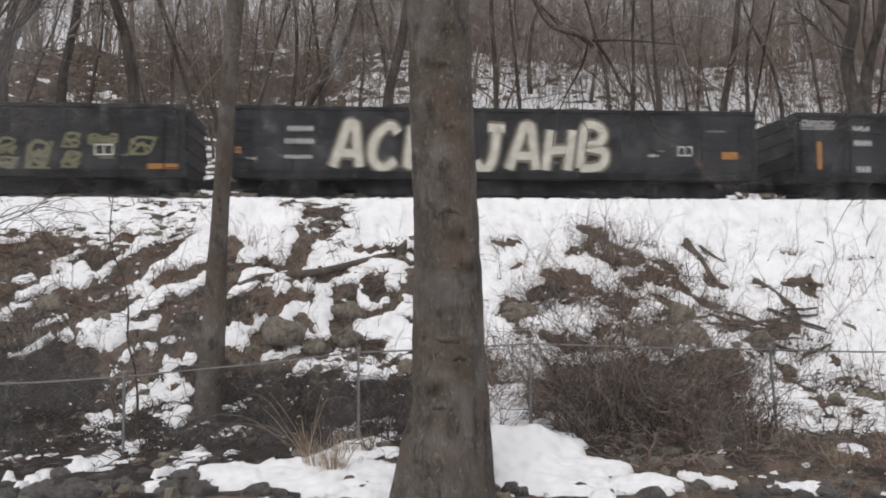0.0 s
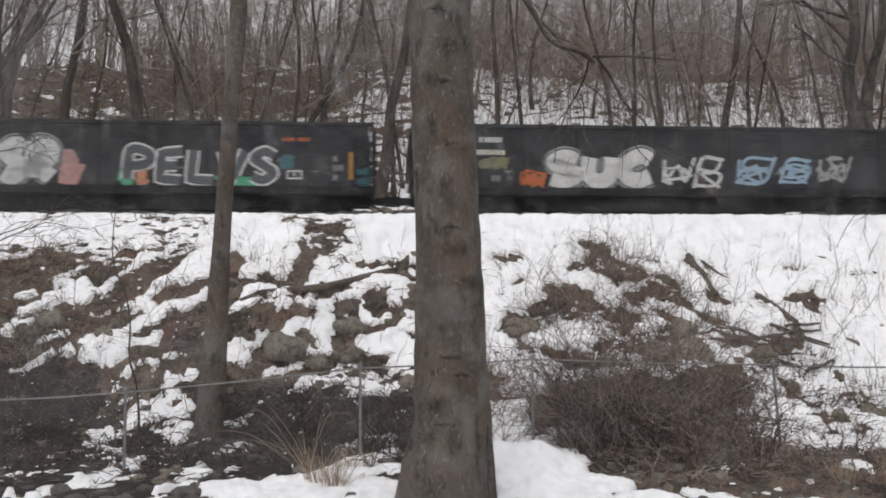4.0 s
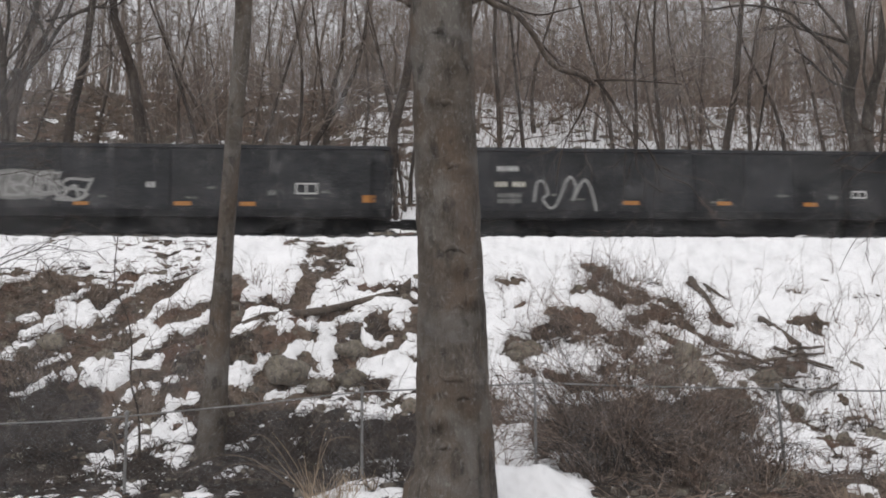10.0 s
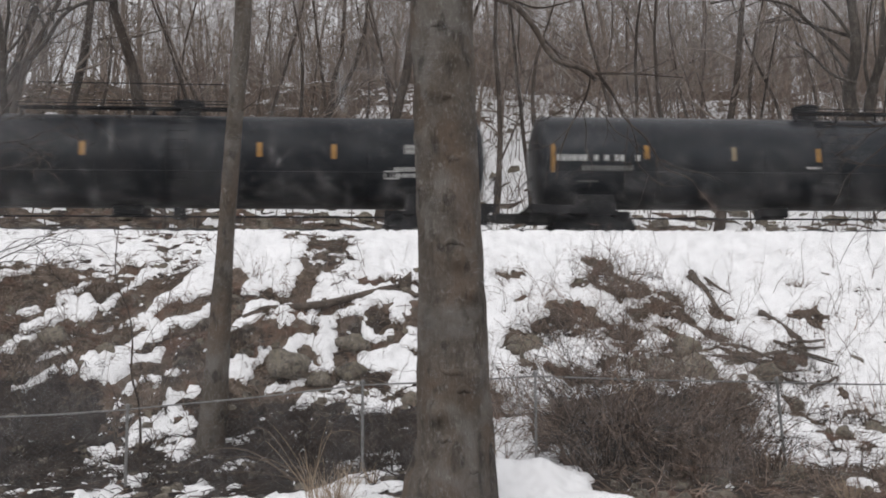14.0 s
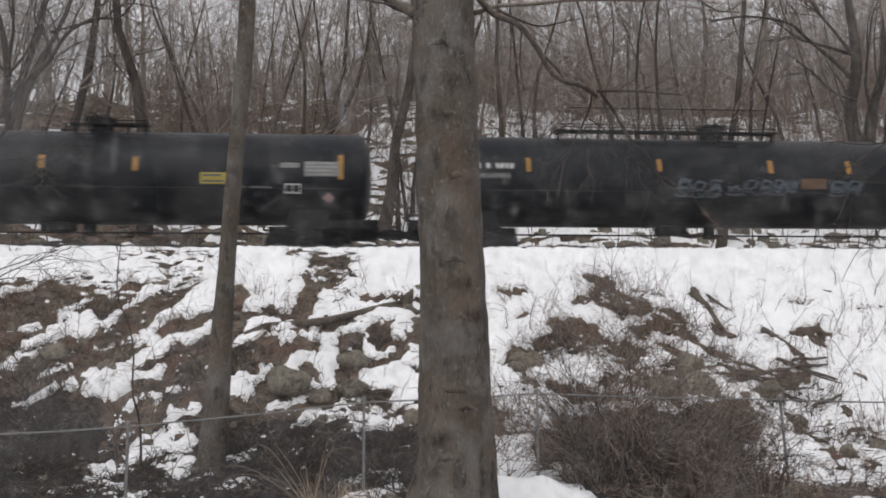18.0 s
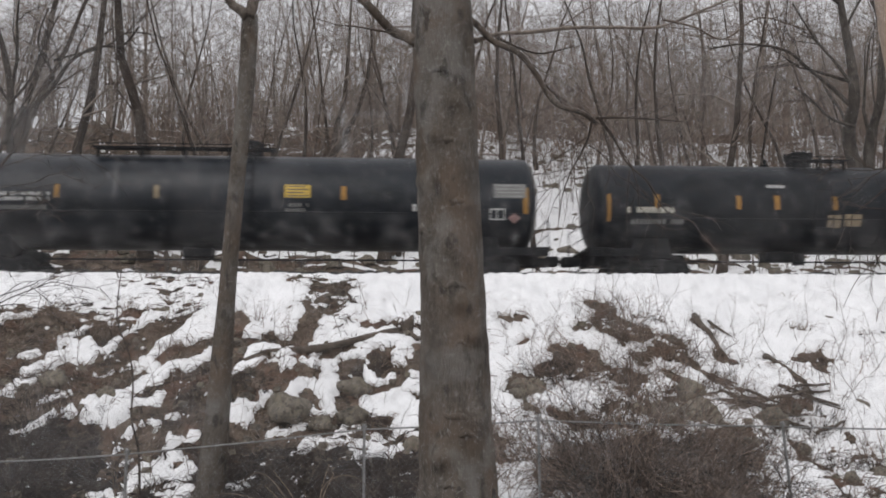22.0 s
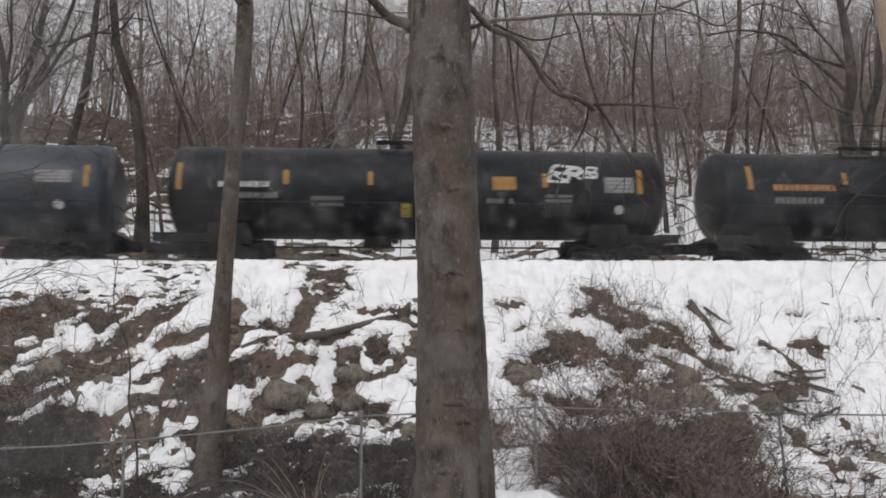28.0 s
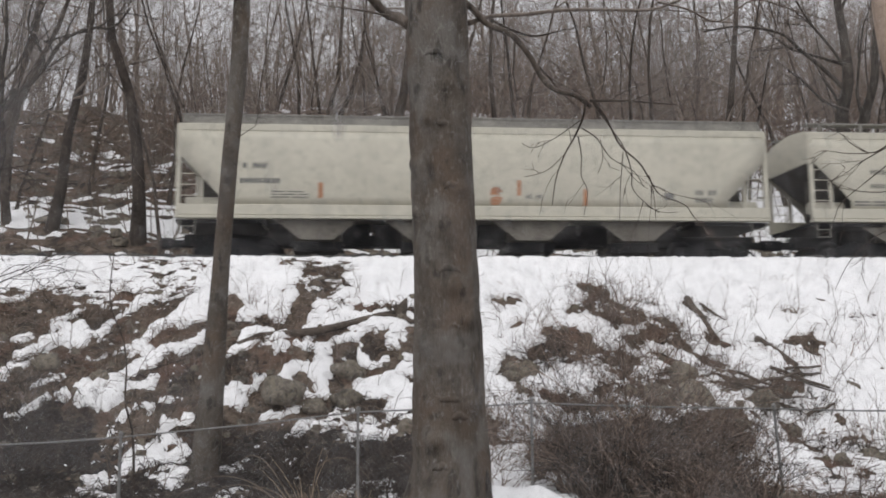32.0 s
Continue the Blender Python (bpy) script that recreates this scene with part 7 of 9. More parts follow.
# ---- the large tree before the window and its neighbour ----
def rough_trunk(keys, sides=28, knots=(), grain=0.02, seed=3):
    """A trunk through (x, y, z, r) keys with ridged bark and knots."""
    rng = np.random.RandomState(seed)
    path = smooth_path(keys, 26)
    s = Solid()
    ph = rng.rand(6) * 6.28
    for x, y, z, r in path:
        for k in range(sides):
            a = 2 * math.pi * k / sides
            d = 1 + grain * (math.sin(5 * a + ph[0] + 0.6 * z) + 0.8 * math.sin(9 * a + ph[1] - 0.9 * z) + 0.7 * math.sin(3.1 * z + ph[2] + 2 * a)) + grain * 2.2 * noise.noise(Vector((math.cos(a) * 2.2, math.sin(a) * 2.2, z * 2.6))) + grain * 1.2 * noise.noise(Vector((math.cos(a) * 7, math.sin(a) * 7, z * 5)))
            for kz, ka, size in knots:
                d += 0.2 * math.exp(-((z - kz) / size) ** 2 - (math.remainder(a - ka, 2 * math.pi) / (size * 2.2)) ** 2)
            s.v.append(Vector((x + r * d * math.cos(a), y + r * d * math.sin(a), z)))
    n = len(path)
    for i in range(n - 1):
        for k in range(sides):
            p, q = i * sides + k, i * sides + (k + 1) % sides
            s.f.append((p, q, q + sides, p + sides))
    s.f += [tuple(reversed(range(sides))), tuple((n - 1) * sides + k for k in range(sides))]
    return s


def bark_material(name):
    """Smooth grey-brown bark: broad warm and grey patches, upright streaks, dark cracks and pale lichen flecks."""
    m = material(name, (0.05, 0.042, 0.034), (0.135, 0.113, 0.092), 2.4, 0.92, 0, 0.9, 34, (1.6, 1.6, 0.45), 0.15)
    return mottle(m, ((1.9, 0.55, 0.47, 0.62, (0.115, 0.083, 0.06), 0.7), (2.7, 0.8, 0.5, 0.66, (0.16, 0.15, 0.135), 0.7), (6.0, 0.5, 0.56, 0.68, (0.026, 0.022, 0.019), 0.75), (38.0, 0.5, 0.6, 0.68, (0.27, 0.26, 0.23), 0.6)))


M_TRUNK = bark_material("mottled_bark")
big = thing("large_tree", "large leafless tree with grey-brown furrowed bark and knots", "tree", at=pose(0, 9.3, 0))
part("trunk", rough_trunk([(0.03, 0, -0.2, 0.66), (0.03, 0, 0.4, 0.53), (0.05, 0, 0.75, 0.49), (0.1, 0, 1.0, 0.445), (0.12, 0, 1.35, 0.41), (0.1, 0, 1.95, 0.385), (0.09, 0, 2.7, 0.37), (0.065, 0, 3.5, 0.352), (0.03, 0, 4.4, 0.345), (0.02, 0, 5.0, 0.35), (-0.01, 0, 5.7, 0.345), (-0.03, 0, 6.4, 0.35), (-0.06, 0, 7.2, 0.3), (-0.12, 0, 8.6, 0.26), (-0.05, 0.1, 11, 0.2)], 32, ((3.72, -1.55, 0.16), (3.1, -1.35, 0.1), (4.45, -2.6, 0.1), (1.9, -1.0, 0.13), (5.3, -1.3, 0.1), (2.5, -2.3, 0.1), (2.75, -1.0, 0.08), (4.9, -1.9, 0.09), (1.5, -2.0, 0.1), (3.9, -2.5, 0.07), (4.15, -1.0, 0.07)), 0.02), M_TRUNK, big, smooth=True)
# dark brows over the healed knots: middle, height, half width, rise
for _x, _z, _w, _h in ((0.1, 3.2, 0.15, 0.1), (0.02, 4.78, 0.13, 0.1), (0.16, 2.62, 0.11, 0.07), (0.15, 4.15, 0.1, 0.05), (0.13, 1.98, 0.22, -0.06), (0.2, 1.7, 0.12, 0.06), (-0.05, 5.6, 0.12, 0.08), (0.02, 1.2, 0.1, 0.05), (0.3, 0.95, 0.08, -0.03)):
    _c, _r = float(np.interp(_z, [1.0, 1.95, 3.5, 5.7], [0.1, 0.1, 0.065, -0.01])), float(np.interp(_z, [1.0, 1.35, 1.95, 2.7, 3.5], [0.445, 0.41, 0.385, 0.37, 0.352]))
    _p = []
    for _k in range(9):
        _f = _k / 4 - 1
        _u = _x + _w * _f - _c
        _p.append((_x + _w * _f, 0.02 - math.sqrt(max(0.0, _r ** 2 - _u * _u)), _z + _h * (1 - _f * _f) + 0.012 * math.sin(7 * _f + _z)))
    part("bark_scar", Solid().tube(_p, [0.006, 0.022, 0.034, 0.042, 0.044, 0.04, 0.032, 0.02, 0.005], 8), M_TRUNK, big, "dark ridge of bark over a healed knot", smooth=True)
part("root_flare", rough_trunk([(0.52, -0.22, -0.3, 0.1), (0.5, -0.2, 0.3, 0.085), (0.47, -0.17, 0.9, 0.075), (0.43, -0.15, 1.3, 0.05), (0.39, -0.13, 1.65, 0.02)], 12, (), 0.03, 5), M_BARKDARK, big, smooth=True)

beside = thing("slender_tree", "slender leaning grey tree beyond the fence", "tree", at=pose(0, 14.3, 0))
part("trunk", rough_trunk([(-3.9, 0, -0.1, 0.29), (-3.87, 0, 0.5, 0.24), (-3.79, 0, 1.65, 0.205), (-3.75, 0, 2.6, 0.175), (-3.67, 0, 4.1, 0.14), (-3.59, 0, 5.5, 0.135), (-3.52, 0, 6.5, 0.14), (-3.46, 0, 7.5, 0.148), (-3.44, 0, 8.6, 0.14)], 16, ((6.9, -0.6, 0.12), (5.1, -2.4, 0.07)), 0.02, 8), M_TRUNK, beside, smooth=True)


def limb(tree, r0, r1, keys, twigs=0, seed=1, name="branch", bark=None):
    """A limb through a few places, with twigs on it."""
    path = [Vector(p) - tree.location for p in smooth_path(keys, 5)]
    n = len(path)
    radii = [r0 + (r1 - r0) * i / (n - 1) for i in range(n)]
    s = Solid().tube(path, radii, 7 if r0 > 0.03 else 5, True)
    if twigs:
        branch_out(random.Random(seed), s, path, radii, 2, 40, 4, twigs, -0.03)
    return part(name, s, bark or M_BARKDARK if bark or tree.location.y > 30 else M_BARK if r0 > 0.03 else M_TWIG if tree.name.startswith("arching") else M_TWIGDARK, tree, smooth=True)


shrub_r = thing("overhanging_twigs", "thin bare twigs of a shrub beside the window", "twigs", at=pose(5.6, 9.0, 0))
part("stem", Solid().tube([(0, 0, -0.2), (0.1, 0, 2.0), (-0.1, 0, 4.4), (-0.4, 0, 5.6)], [0.05, 0.04, 0.03, 0.012], 6), M_TWIG, shrub_r)
shrub_l = thing("overhanging_shrub", "bare arching twigs of a tall shrub", "shrub", at=pose(-6.0, 10.4, 0))
part("stem", Solid().tube([(-0.2, 0, -0.2), (-0.1, 0, 2.0), (0.05, 0, 4.4), (0.3, 0, 5.2)], [0.06, 0.05, 0.035, 0.02], 6), M_TWIG, shrub_l)
limb(big, 0.042, 0.024, [(0.05, 9.31, 6.54), (0.34, 9.40, 6.39), (0.57, 9.49, 6.19), (0.83, 9.31, 5.99), (1.05, 9.40, 5.76), (1.20, 9.49, 5.53), (1.33, 9.31, 5.34), (1.56, 9.40, 5.30), (1.74, 9.49, 5.20)], 4, 1, "branch")
limb(big, 0.005, 0.003, [(2.29, 9.30, 4.01), (2.50, 9.40, 3.95), (2.72, 9.50, 3.97)], 1, 91, "twig")
limb(big, 0.005, 0.003, [(2.03, 9.30, 4.51), (2.13, 9.40, 4.42), (2.24, 9.50, 4.34), (2.32, 9.30, 4.20)], 1, 90, "twig")
limb(big, 0.006, 0.003, [(2.34, 9.30, 4.35), (2.41, 9.40, 4.17), (2.45, 9.50, 3.88)], 1, 89, "twig")
limb(big, 0.013, 0.004, [(1.73, 9.30, 5.22), (1.90, 9.40, 5.04), (2.07, 9.50, 4.75), (2.24, 9.30, 4.49), (2.38, 9.40, 4.31), (2.51, 9.50, 4.17), (2.72, 9.30, 4.02), (2.85, 9.40, 3.90), (3.06, 9.50, 3.70)], 2, 88, "twig")
limb(big, 0.006, 0.003, [(2.06, 9.30, 4.62), (2.04, 9.40, 4.24), (2.04, 9.50, 3.88)], 1, 87, "twig")
limb(big, 0.01, 0.004, [(1.73, 9.30, 5.20), (1.85, 9.40, 5.08), (2.01, 9.50, 4.89), (2.07, 9.30, 4.67), (2.17, 9.40, 4.42), (2.20, 9.50, 4.24), (2.30, 9.30, 4.03), (2.47, 9.40, 3.94)], 2, 86, "twig")
limb(big, 0.005, 0.003, [(1.81, 9.30, 4.77), (1.85, 9.40, 4.57), (1.81, 9.50, 4.42)], 1, 85, "twig")
limb(big, 0.008, 0.003, [(1.61, 9.30, 4.89), (1.79, 9.40, 4.80), (1.96, 9.50, 4.60), (2.17, 9.30, 4.40), (2.30, 9.40, 4.24)], 1, 84, "twig")
limb(big, 0.008, 0.003, [(1.56, 9.30, 4.80), (1.61, 9.40, 4.60), (1.62, 9.50, 4.39), (1.65, 9.30, 4.17), (1.62, 9.40, 3.92)], 1, 83, "twig")
limb(big, 0.006, 0.003, [(1.60, 9.30, 4.99), (1.29, 9.40, 4.79), (1.08, 9.50, 4.72), (0.92, 9.30, 4.73)], 1, 82, "twig")
limb(big, 0.006, 0.003, [(1.41, 9.30, 4.60), (1.21, 9.40, 4.43), (0.97, 9.50, 4.38)], 1, 81, "twig")
limb(big, 0.015, 0.005, [(1.66, 9.30, 5.22), (1.63, 9.40, 5.02), (1.54, 9.50, 4.82), (1.41, 9.30, 4.60), (1.32, 9.40, 4.35), (1.28, 9.50, 4.05)], 2, 80, "twig")
limb(big, 0.02, 0.006, [(1.71, 9.31, 5.21), (2.03, 9.40, 5.24), (2.33, 9.49, 5.25), (2.69, 9.31, 5.16)], 3, 41, "twig")
# paler bark on this limb, for the haze it is seen through
limb(big, 0.03, 0.014, [(0.35, 9.50, 6.20), (0.65, 9.60, 6.33), (1.01, 9.70, 6.39), (1.50, 9.50, 6.36), (2.03, 9.60, 6.40), (2.57, 9.70, 6.45), (2.99, 9.50, 6.55), (3.46, 9.60, 6.78)], 4, 10, "branch", M_BARKHAZE)
limb(big, 0.014, 0.006, [(2.57, 9.50, 6.45), (2.95, 9.60, 6.40), (3.33, 9.70, 6.29), (3.68, 9.50, 6.47), (4.16, 9.60, 6.40), (4.69, 9.70, 6.28)], 3, 43, "twig", M_TWIG)
limb(big, 0.0186, 0.0072, [(0.63, 9.48, 6.23), (0.89, 9.60, 6.15), (1.16, 9.72, 6.13), (1.49, 9.48, 6.12)], 3, 11, "twig")
limb(big, 0.07, 0.035, [(-0.33, 9.18, 6.07), (-0.45, 9.30, 6.19), (-0.62, 9.42, 6.31), (-0.88, 9.18, 6.52), (-1.14, 9.30, 6.79), (-1.47, 9.42, 7.21)], 3, 12, "branch")
limb(shrub_r, 0.0087, 0.0025, [(5.16, 8.88, 4.74), (4.83, 9.00, 4.57), (4.59, 9.12, 4.43), (4.34, 8.88, 4.28), (4.18, 9.00, 4.18)], 2, 13, "twig")
limb(shrub_r, 0.0087, 0.0025, [(5.04, 8.88, 4.77), (4.72, 9.00, 4.53), (4.54, 9.12, 4.65), (4.30, 8.88, 4.71), (4.13, 9.00, 4.83)], 2, 14, "twig")
limb(shrub_r, 0.0074, 0.0025, [(4.83, 8.88, 4.40), (4.57, 9.00, 4.18), (4.38, 9.12, 4.00), (4.19, 8.88, 3.81)], 2, 15, "twig")
limb(shrub_r, 0.0074, 0.0025, [(5.06, 8.88, 4.15), (4.75, 9.00, 4.09), (4.39, 9.12, 4.16), (4.15, 8.88, 4.20)], 2, 16, "twig")
limb(shrub_r, 0.0062, 0.0025, [(4.59, 8.88, 4.49), (4.41, 9.00, 4.52), (4.23, 9.12, 4.58), (4.01, 8.88, 4.49)], 2, 17, "twig")
limb(shrub_r, 0.0074, 0.0025, [(5.03, 8.88, 3.75), (4.70, 9.00, 3.63), (4.52, 9.12, 3.45), (4.27, 8.88, 3.27), (4.19, 9.00, 3.03)], 2, 18, "twig")
limb(shrub_l, 0.0112, 0.0025, [(-5.76, 10.38, 5.16), (-5.55, 10.50, 5.22), (-5.27, 10.62, 5.34), (-4.91, 10.38, 5.24), (-4.41, 10.50, 5.27)], 5, 19, "twig")
limb(shrub_l, 0.0099, 0.0025, [(-5.81, 10.38, 4.87), (-5.54, 10.50, 5.00), (-5.19, 10.62, 5.16), (-4.83, 10.38, 5.08), (-4.55, 10.50, 5.15)], 5, 20, "twig")
limb(shrub_l, 0.0099, 0.0025, [(-5.80, 10.38, 4.65), (-5.52, 10.50, 4.72), (-5.24, 10.62, 4.80), (-4.96, 10.38, 4.83), (-4.65, 10.50, 4.94)], 5, 21, "twig")
limb(shrub_l, 0.0087, 0.0025, [(-5.71, 10.38, 4.37), (-5.50, 10.50, 4.40), (-5.16, 10.62, 4.51), (-5.02, 10.38, 4.58)], 5, 22, "twig")
limb(shrub_l, 0.0087, 0.0025, [(-5.65, 10.38, 4.51), (-5.38, 10.50, 4.65), (-5.20, 10.62, 4.58), (-4.97, 10.38, 4.40)], 5, 23, "twig")
limb(shrub_l, 0.0186, 0.0120, [(-5.93, 10.38, 4.51), (-5.61, 10.50, 5.02), (-5.45, 10.62, 5.38), (-5.25, 10.38, 5.71), (-5.03, 10.50, 6.27)], 5, 24, "twig")
limb(shrub_l, 0.0099, 0.0025, [(-5.63, 10.38, 3.13), (-5.42, 10.50, 3.30), (-5.15, 10.62, 3.44), (-4.77, 10.38, 3.49), (-4.38, 10.50, 3.35)], 5, 25, "twig")
limb(shrub_l, 0.0087, 0.0025, [(-5.63, 10.38, 3.27), (-5.43, 10.50, 3.37), (-5.18, 10.62, 3.49), (-4.94, 10.38, 3.53), (-4.66, 10.50, 3.51)], 5, 26, "twig")
limb(shrub_l, 0.0074, 0.0025, [(-5.63, 10.38, 3.17), (-5.35, 10.50, 3.23), (-5.00, 10.62, 3.18), (-4.66, 10.38, 3.21)], 5, 27, "twig")
limb(beside, 0.1, 0.06, [(-3.44, 14.18, 8.53), (-3.60, 14.30, 8.72), (-3.80, 14.42, 8.90), (-4.01, 14.18, 9.27), (-4.29, 14.30, 9.92)], 4, 28, "branch")
limb(beside, 0.11, 0.07, [(-3.44, 14.18, 8.53), (-3.39, 14.30, 8.85), (-3.35, 14.42, 9.48), (-3.19, 14.18, 10.56)], 4, 29, "branch")
limb(beside, 0.0087, 0.0036, [(-3.40, 14.08, 6.04), (-3.26, 14.20, 6.19), (-3.15, 14.32, 6.33), (-3.08, 14.08, 6.45)], 3, 30, "twig")

sapling = thing("sapling", "thin leafless sapling beside the fence", "sapling", at=pose(-4.5, 12.6, 0))
limb(sapling, 0.022, 0.007, [(-4.38, 12.47, -0.16), (-4.41, 12.60, 0.09), (-4.50, 12.73, 1.17), (-4.54, 12.47, 1.72), (-4.59, 12.60, 2.21), (-4.71, 12.73, 2.65), (-4.82, 12.47, 3.19), (-4.84, 12.60, 3.92)], 0, 51, "stem")
limb(sapling, 0.009, 0.003, [(-4.83, 12.47, 3.77), (-4.93, 12.60, 3.90), (-5.04, 12.73, 3.93), (-5.31, 12.47, 4.07), (-5.59, 12.60, 4.20)], 0, 52, "twig")
limb(sapling, 0.008, 0.003, [(-4.56, 12.47, 2.00), (-4.44, 12.60, 2.13), (-4.13, 12.73, 2.23), (-3.58, 12.47, 2.37)], 0, 53, "twig")
limb(sapling, 0.008, 0.003, [(-4.48, 12.47, 0.94), (-4.28, 12.60, 1.02), (-4.05, 12.73, 1.27), (-3.80, 12.47, 1.20)], 0, 54, "twig")
limb(sapling, 0.008, 0.003, [(-4.72, 12.47, 2.68), (-4.64, 12.60, 2.85), (-4.60, 12.73, 3.10), (-4.50, 12.47, 3.31)], 0, 55, "twig")
spreading = thing("spreading_tree", "dark leafless tree with wide arching limbs behind the track", "tree", at=pose(-16.3, 31.5, 0))
limb(spreading, 0.17, 0.1, [(-16.76, 31.18, 7.90), (-16.65, 31.50, 9.19), (-16.65, 31.82, 10.17), (-16.50, 31.18, 11.59), (-16.72, 31.50, 13.13), (-17.35, 31.81, 15.13), (-17.87, 31.18, 16.94)], 4, 61, "trunk")
limb(spreading, 0.1, 0.035, [(-16.69, 31.18, 10.93), (-16.10, 31.50, 12.29), (-15.33, 31.82, 13.23), (-14.33, 31.18, 14.16), (-13.45, 31.50, 14.87), (-12.63, 31.82, 15.04), (-11.74, 31.18, 15.55)], 5, 62, "branch")
limb(spreading, 0.07, 0.03, [(-16.10, 31.18, 12.29), (-15.52, 31.50, 12.68), (-15.24, 31.82, 13.78), (-15.61, 31.18, 14.90), (-15.46, 31.50, 16.47)], 5, 63, "branch")
limb(spreading, 0.05, 0.02, [(-14.98, 31.19, 14.21), (-14.39, 31.50, 14.55), (-13.25, 31.82, 15.02), (-12.09, 31.18, 15.33), (-10.77, 31.50, 15.21)], 5, 64, "branch")
limb(spreading, 0.06, 0.02, [(-16.58, 31.19, 12.47), (-15.99, 31.50, 13.57), (-15.82, 31.81, 14.68), (-14.90, 31.19, 16.02)], 5, 65, "branch")
forked = thing("forked_tree", "dark leafless forked tree with wide limbs behind the track", "tree", at=pose(17, 34, 0))
limb(forked, 0.34, 0.07, [(16.85, 33.66, 8.85), (16.86, 34.00, 10.01), (16.73, 34.34, 11.89), (16.74, 33.66, 13.31), (16.89, 34.00, 14.98), (16.83, 34.34, 17.40), (16.6, 34.1, 20.0), (16.8, 34.0, 23.0)], 7, 91, "trunk")
limb(forked, 0.26, 0.07, [(17.15, 33.66, 8.84), (17.25, 34.00, 10.01), (17.57, 34.34, 11.65), (17.82, 33.66, 13.30), (18.15, 34.00, 14.97), (18.70, 34.34, 17.39), (19.2, 34.1, 20.5)], 6, 92, "stem")
limb(forked, 0.1, 0.035, [(16.73, 33.66, 12.83), (16.11, 34.00, 13.81), (15.10, 34.34, 14.99), (14.07, 33.66, 15.40), (12.48, 34.00, 15.82), (11.15, 34.34, 15.73)], 5, 93, "branch")
limb(forked, 0.08, 0.03, [(16.78, 33.66, 13.78), (16.24, 34.00, 14.98), (15.60, 34.34, 16.19), (14.49, 33.66, 17.41)], 5, 94, "branch")
limb(forked, 0.07, 0.03, [(16.72, 33.66, 12.12), (15.89, 34.00, 12.60), (15.24, 34.34, 13.56), (14.33, 33.66, 13.80)], 5, 95, "branch")


# ---- fence ----
fence = thing("chain_link_fence", "low galvanised chain-link fence with pipe rail along the ditch", "fence")
POSTS = [(-8.6, 11.0, 1.19, -0.15), (-6.06, 11.3, 1.28, -0.1), (-4.23, 11.5, 1.36, 0.1), (-1.13, 11.9, 1.64, 0.3), (1.28, 12.1, 1.74, 0.3), (4.7, 12.0, 1.645, 0.3), (6.9, 11.9, 1.61, 0.25), (9.5, 11.8, 1.58, 0.2)]
for _i, (_x, _y, _t, _b) in enumerate(POSTS):
    _g = height(_x, _y) - 0.15
    _p = part("post", Solid().tube([(_x - (0.06 if _i == 5 else 0), _y, _t), (_x + (0.03 if _i == 5 else 0), _y, _g)], 0.02, 8), M_GALV, fence)
    part("post_cap", Solid().lathe([(-0.02, 0.034), (0.01, 0.034), (0.035, 0.015), (0.04, 0.002)], "z", 8, (_x - (0.06 if _i == 5 else 0), _y, _t)), M_GALV, _p)
    if _i:
        a, b = POSTS[_i - 1], POSTS[_i]
        part("top_rail", Solid().tube([(a[0], a[1] + 0.01, a[2] - 0.04), ((a[0] + b[0]) / 2, (a[1] + b[1]) / 2 + 0.01, (a[2] + b[2]) / 2 - 0.055), (b[0], b[1] + 0.01, b[2] - 0.04)], 0.0115, 7), M_GALV, fence)
        s, run = Solid(), math.hypot(b[0] - a[0], b[1] - a[1])
        for way in (1, -1):
            k = -1.2
            while k < run + 1.2:
                u0, u1, h0, h1 = k, k + way * 1.2, 0.0, 1.0
                c0, c1 = max(0, min(run, u0)), max(0, min(run, u1))
                if abs(c1 - c0) > 0.02:
                    pts = []
                    for u in (c0, c1):
                        f = u / run
                        top, bot = a[2] + (b[2] - a[2]) * f - 0.06, height(a[0] + (b[0] - a[0]) * f, a[1] + (b[1] - a[1]) * f) + 0.02
                        pts.append((a[0] + (b[0] - a[0]) * f, a[1] + (b[1] - a[1]) * f, bot + (top - bot) * (u - u0) / (u1 - u0)))
                    s.tube(pts, 0.0006, 3, False)
                k += 0.085
        part("wire_mesh", s, M_GALV, fence)


# ---- stones, logs, brush on the embankment ----
def stone_mesh(seed, w, d, h, rock=None):
    rng = random.Random(seed)
    bm = bmesh.new()
    bmesh.ops.create_icosphere(bm, subdivisions=3, radius=1)
    off = Vector((rng.uniform(0, 50), rng.uniform(0, 50), rng.uniform(0, 50)))
    for v in bm.verts:
        k = 1 + 0.55 * noise.noise(v.co * 1.3 + off) + 0.12 * noise.noise(v.co * 4 + off)
        c = Vector([round(q * 2.2) / 2.2 * 0.35 + q * 0.65 for q in v.co])
        v.co = Vector((c.x * w * k, c.y * d * k, max(c.z, -0.5) * h * k))
    me = bpy.data.meshes.new("stone")
    bm.to_mesh(me)
    bm.free()
    me.materials.append(rock or M_STONE)
    me.shade_smooth()
    return me


STONES = [stone_mesh(i, 1, 0.8, 0.7) for i in range(7)]
WET_STONES = [stone_mesh(i, 1, 0.8, 0.7, M_WETSTONE) for i in range(7)]


def stone(x, y, size, k=0, flat=1.0, label="brown lichen-stained boulder half buried in snow", group="boulders on the embankment"):
    ob = new("boulder", (WET_STONES if "yard" in group else STONES)[k % 7])
    ob.matrix_basis = pose(x, y, height(x, y) + size * 0.02, 0, 0, (x * 91) % 360) @ Matrix.Diagonal((size, size, size * flat, 1))
    return tagged(ob, label, "boulder", group)


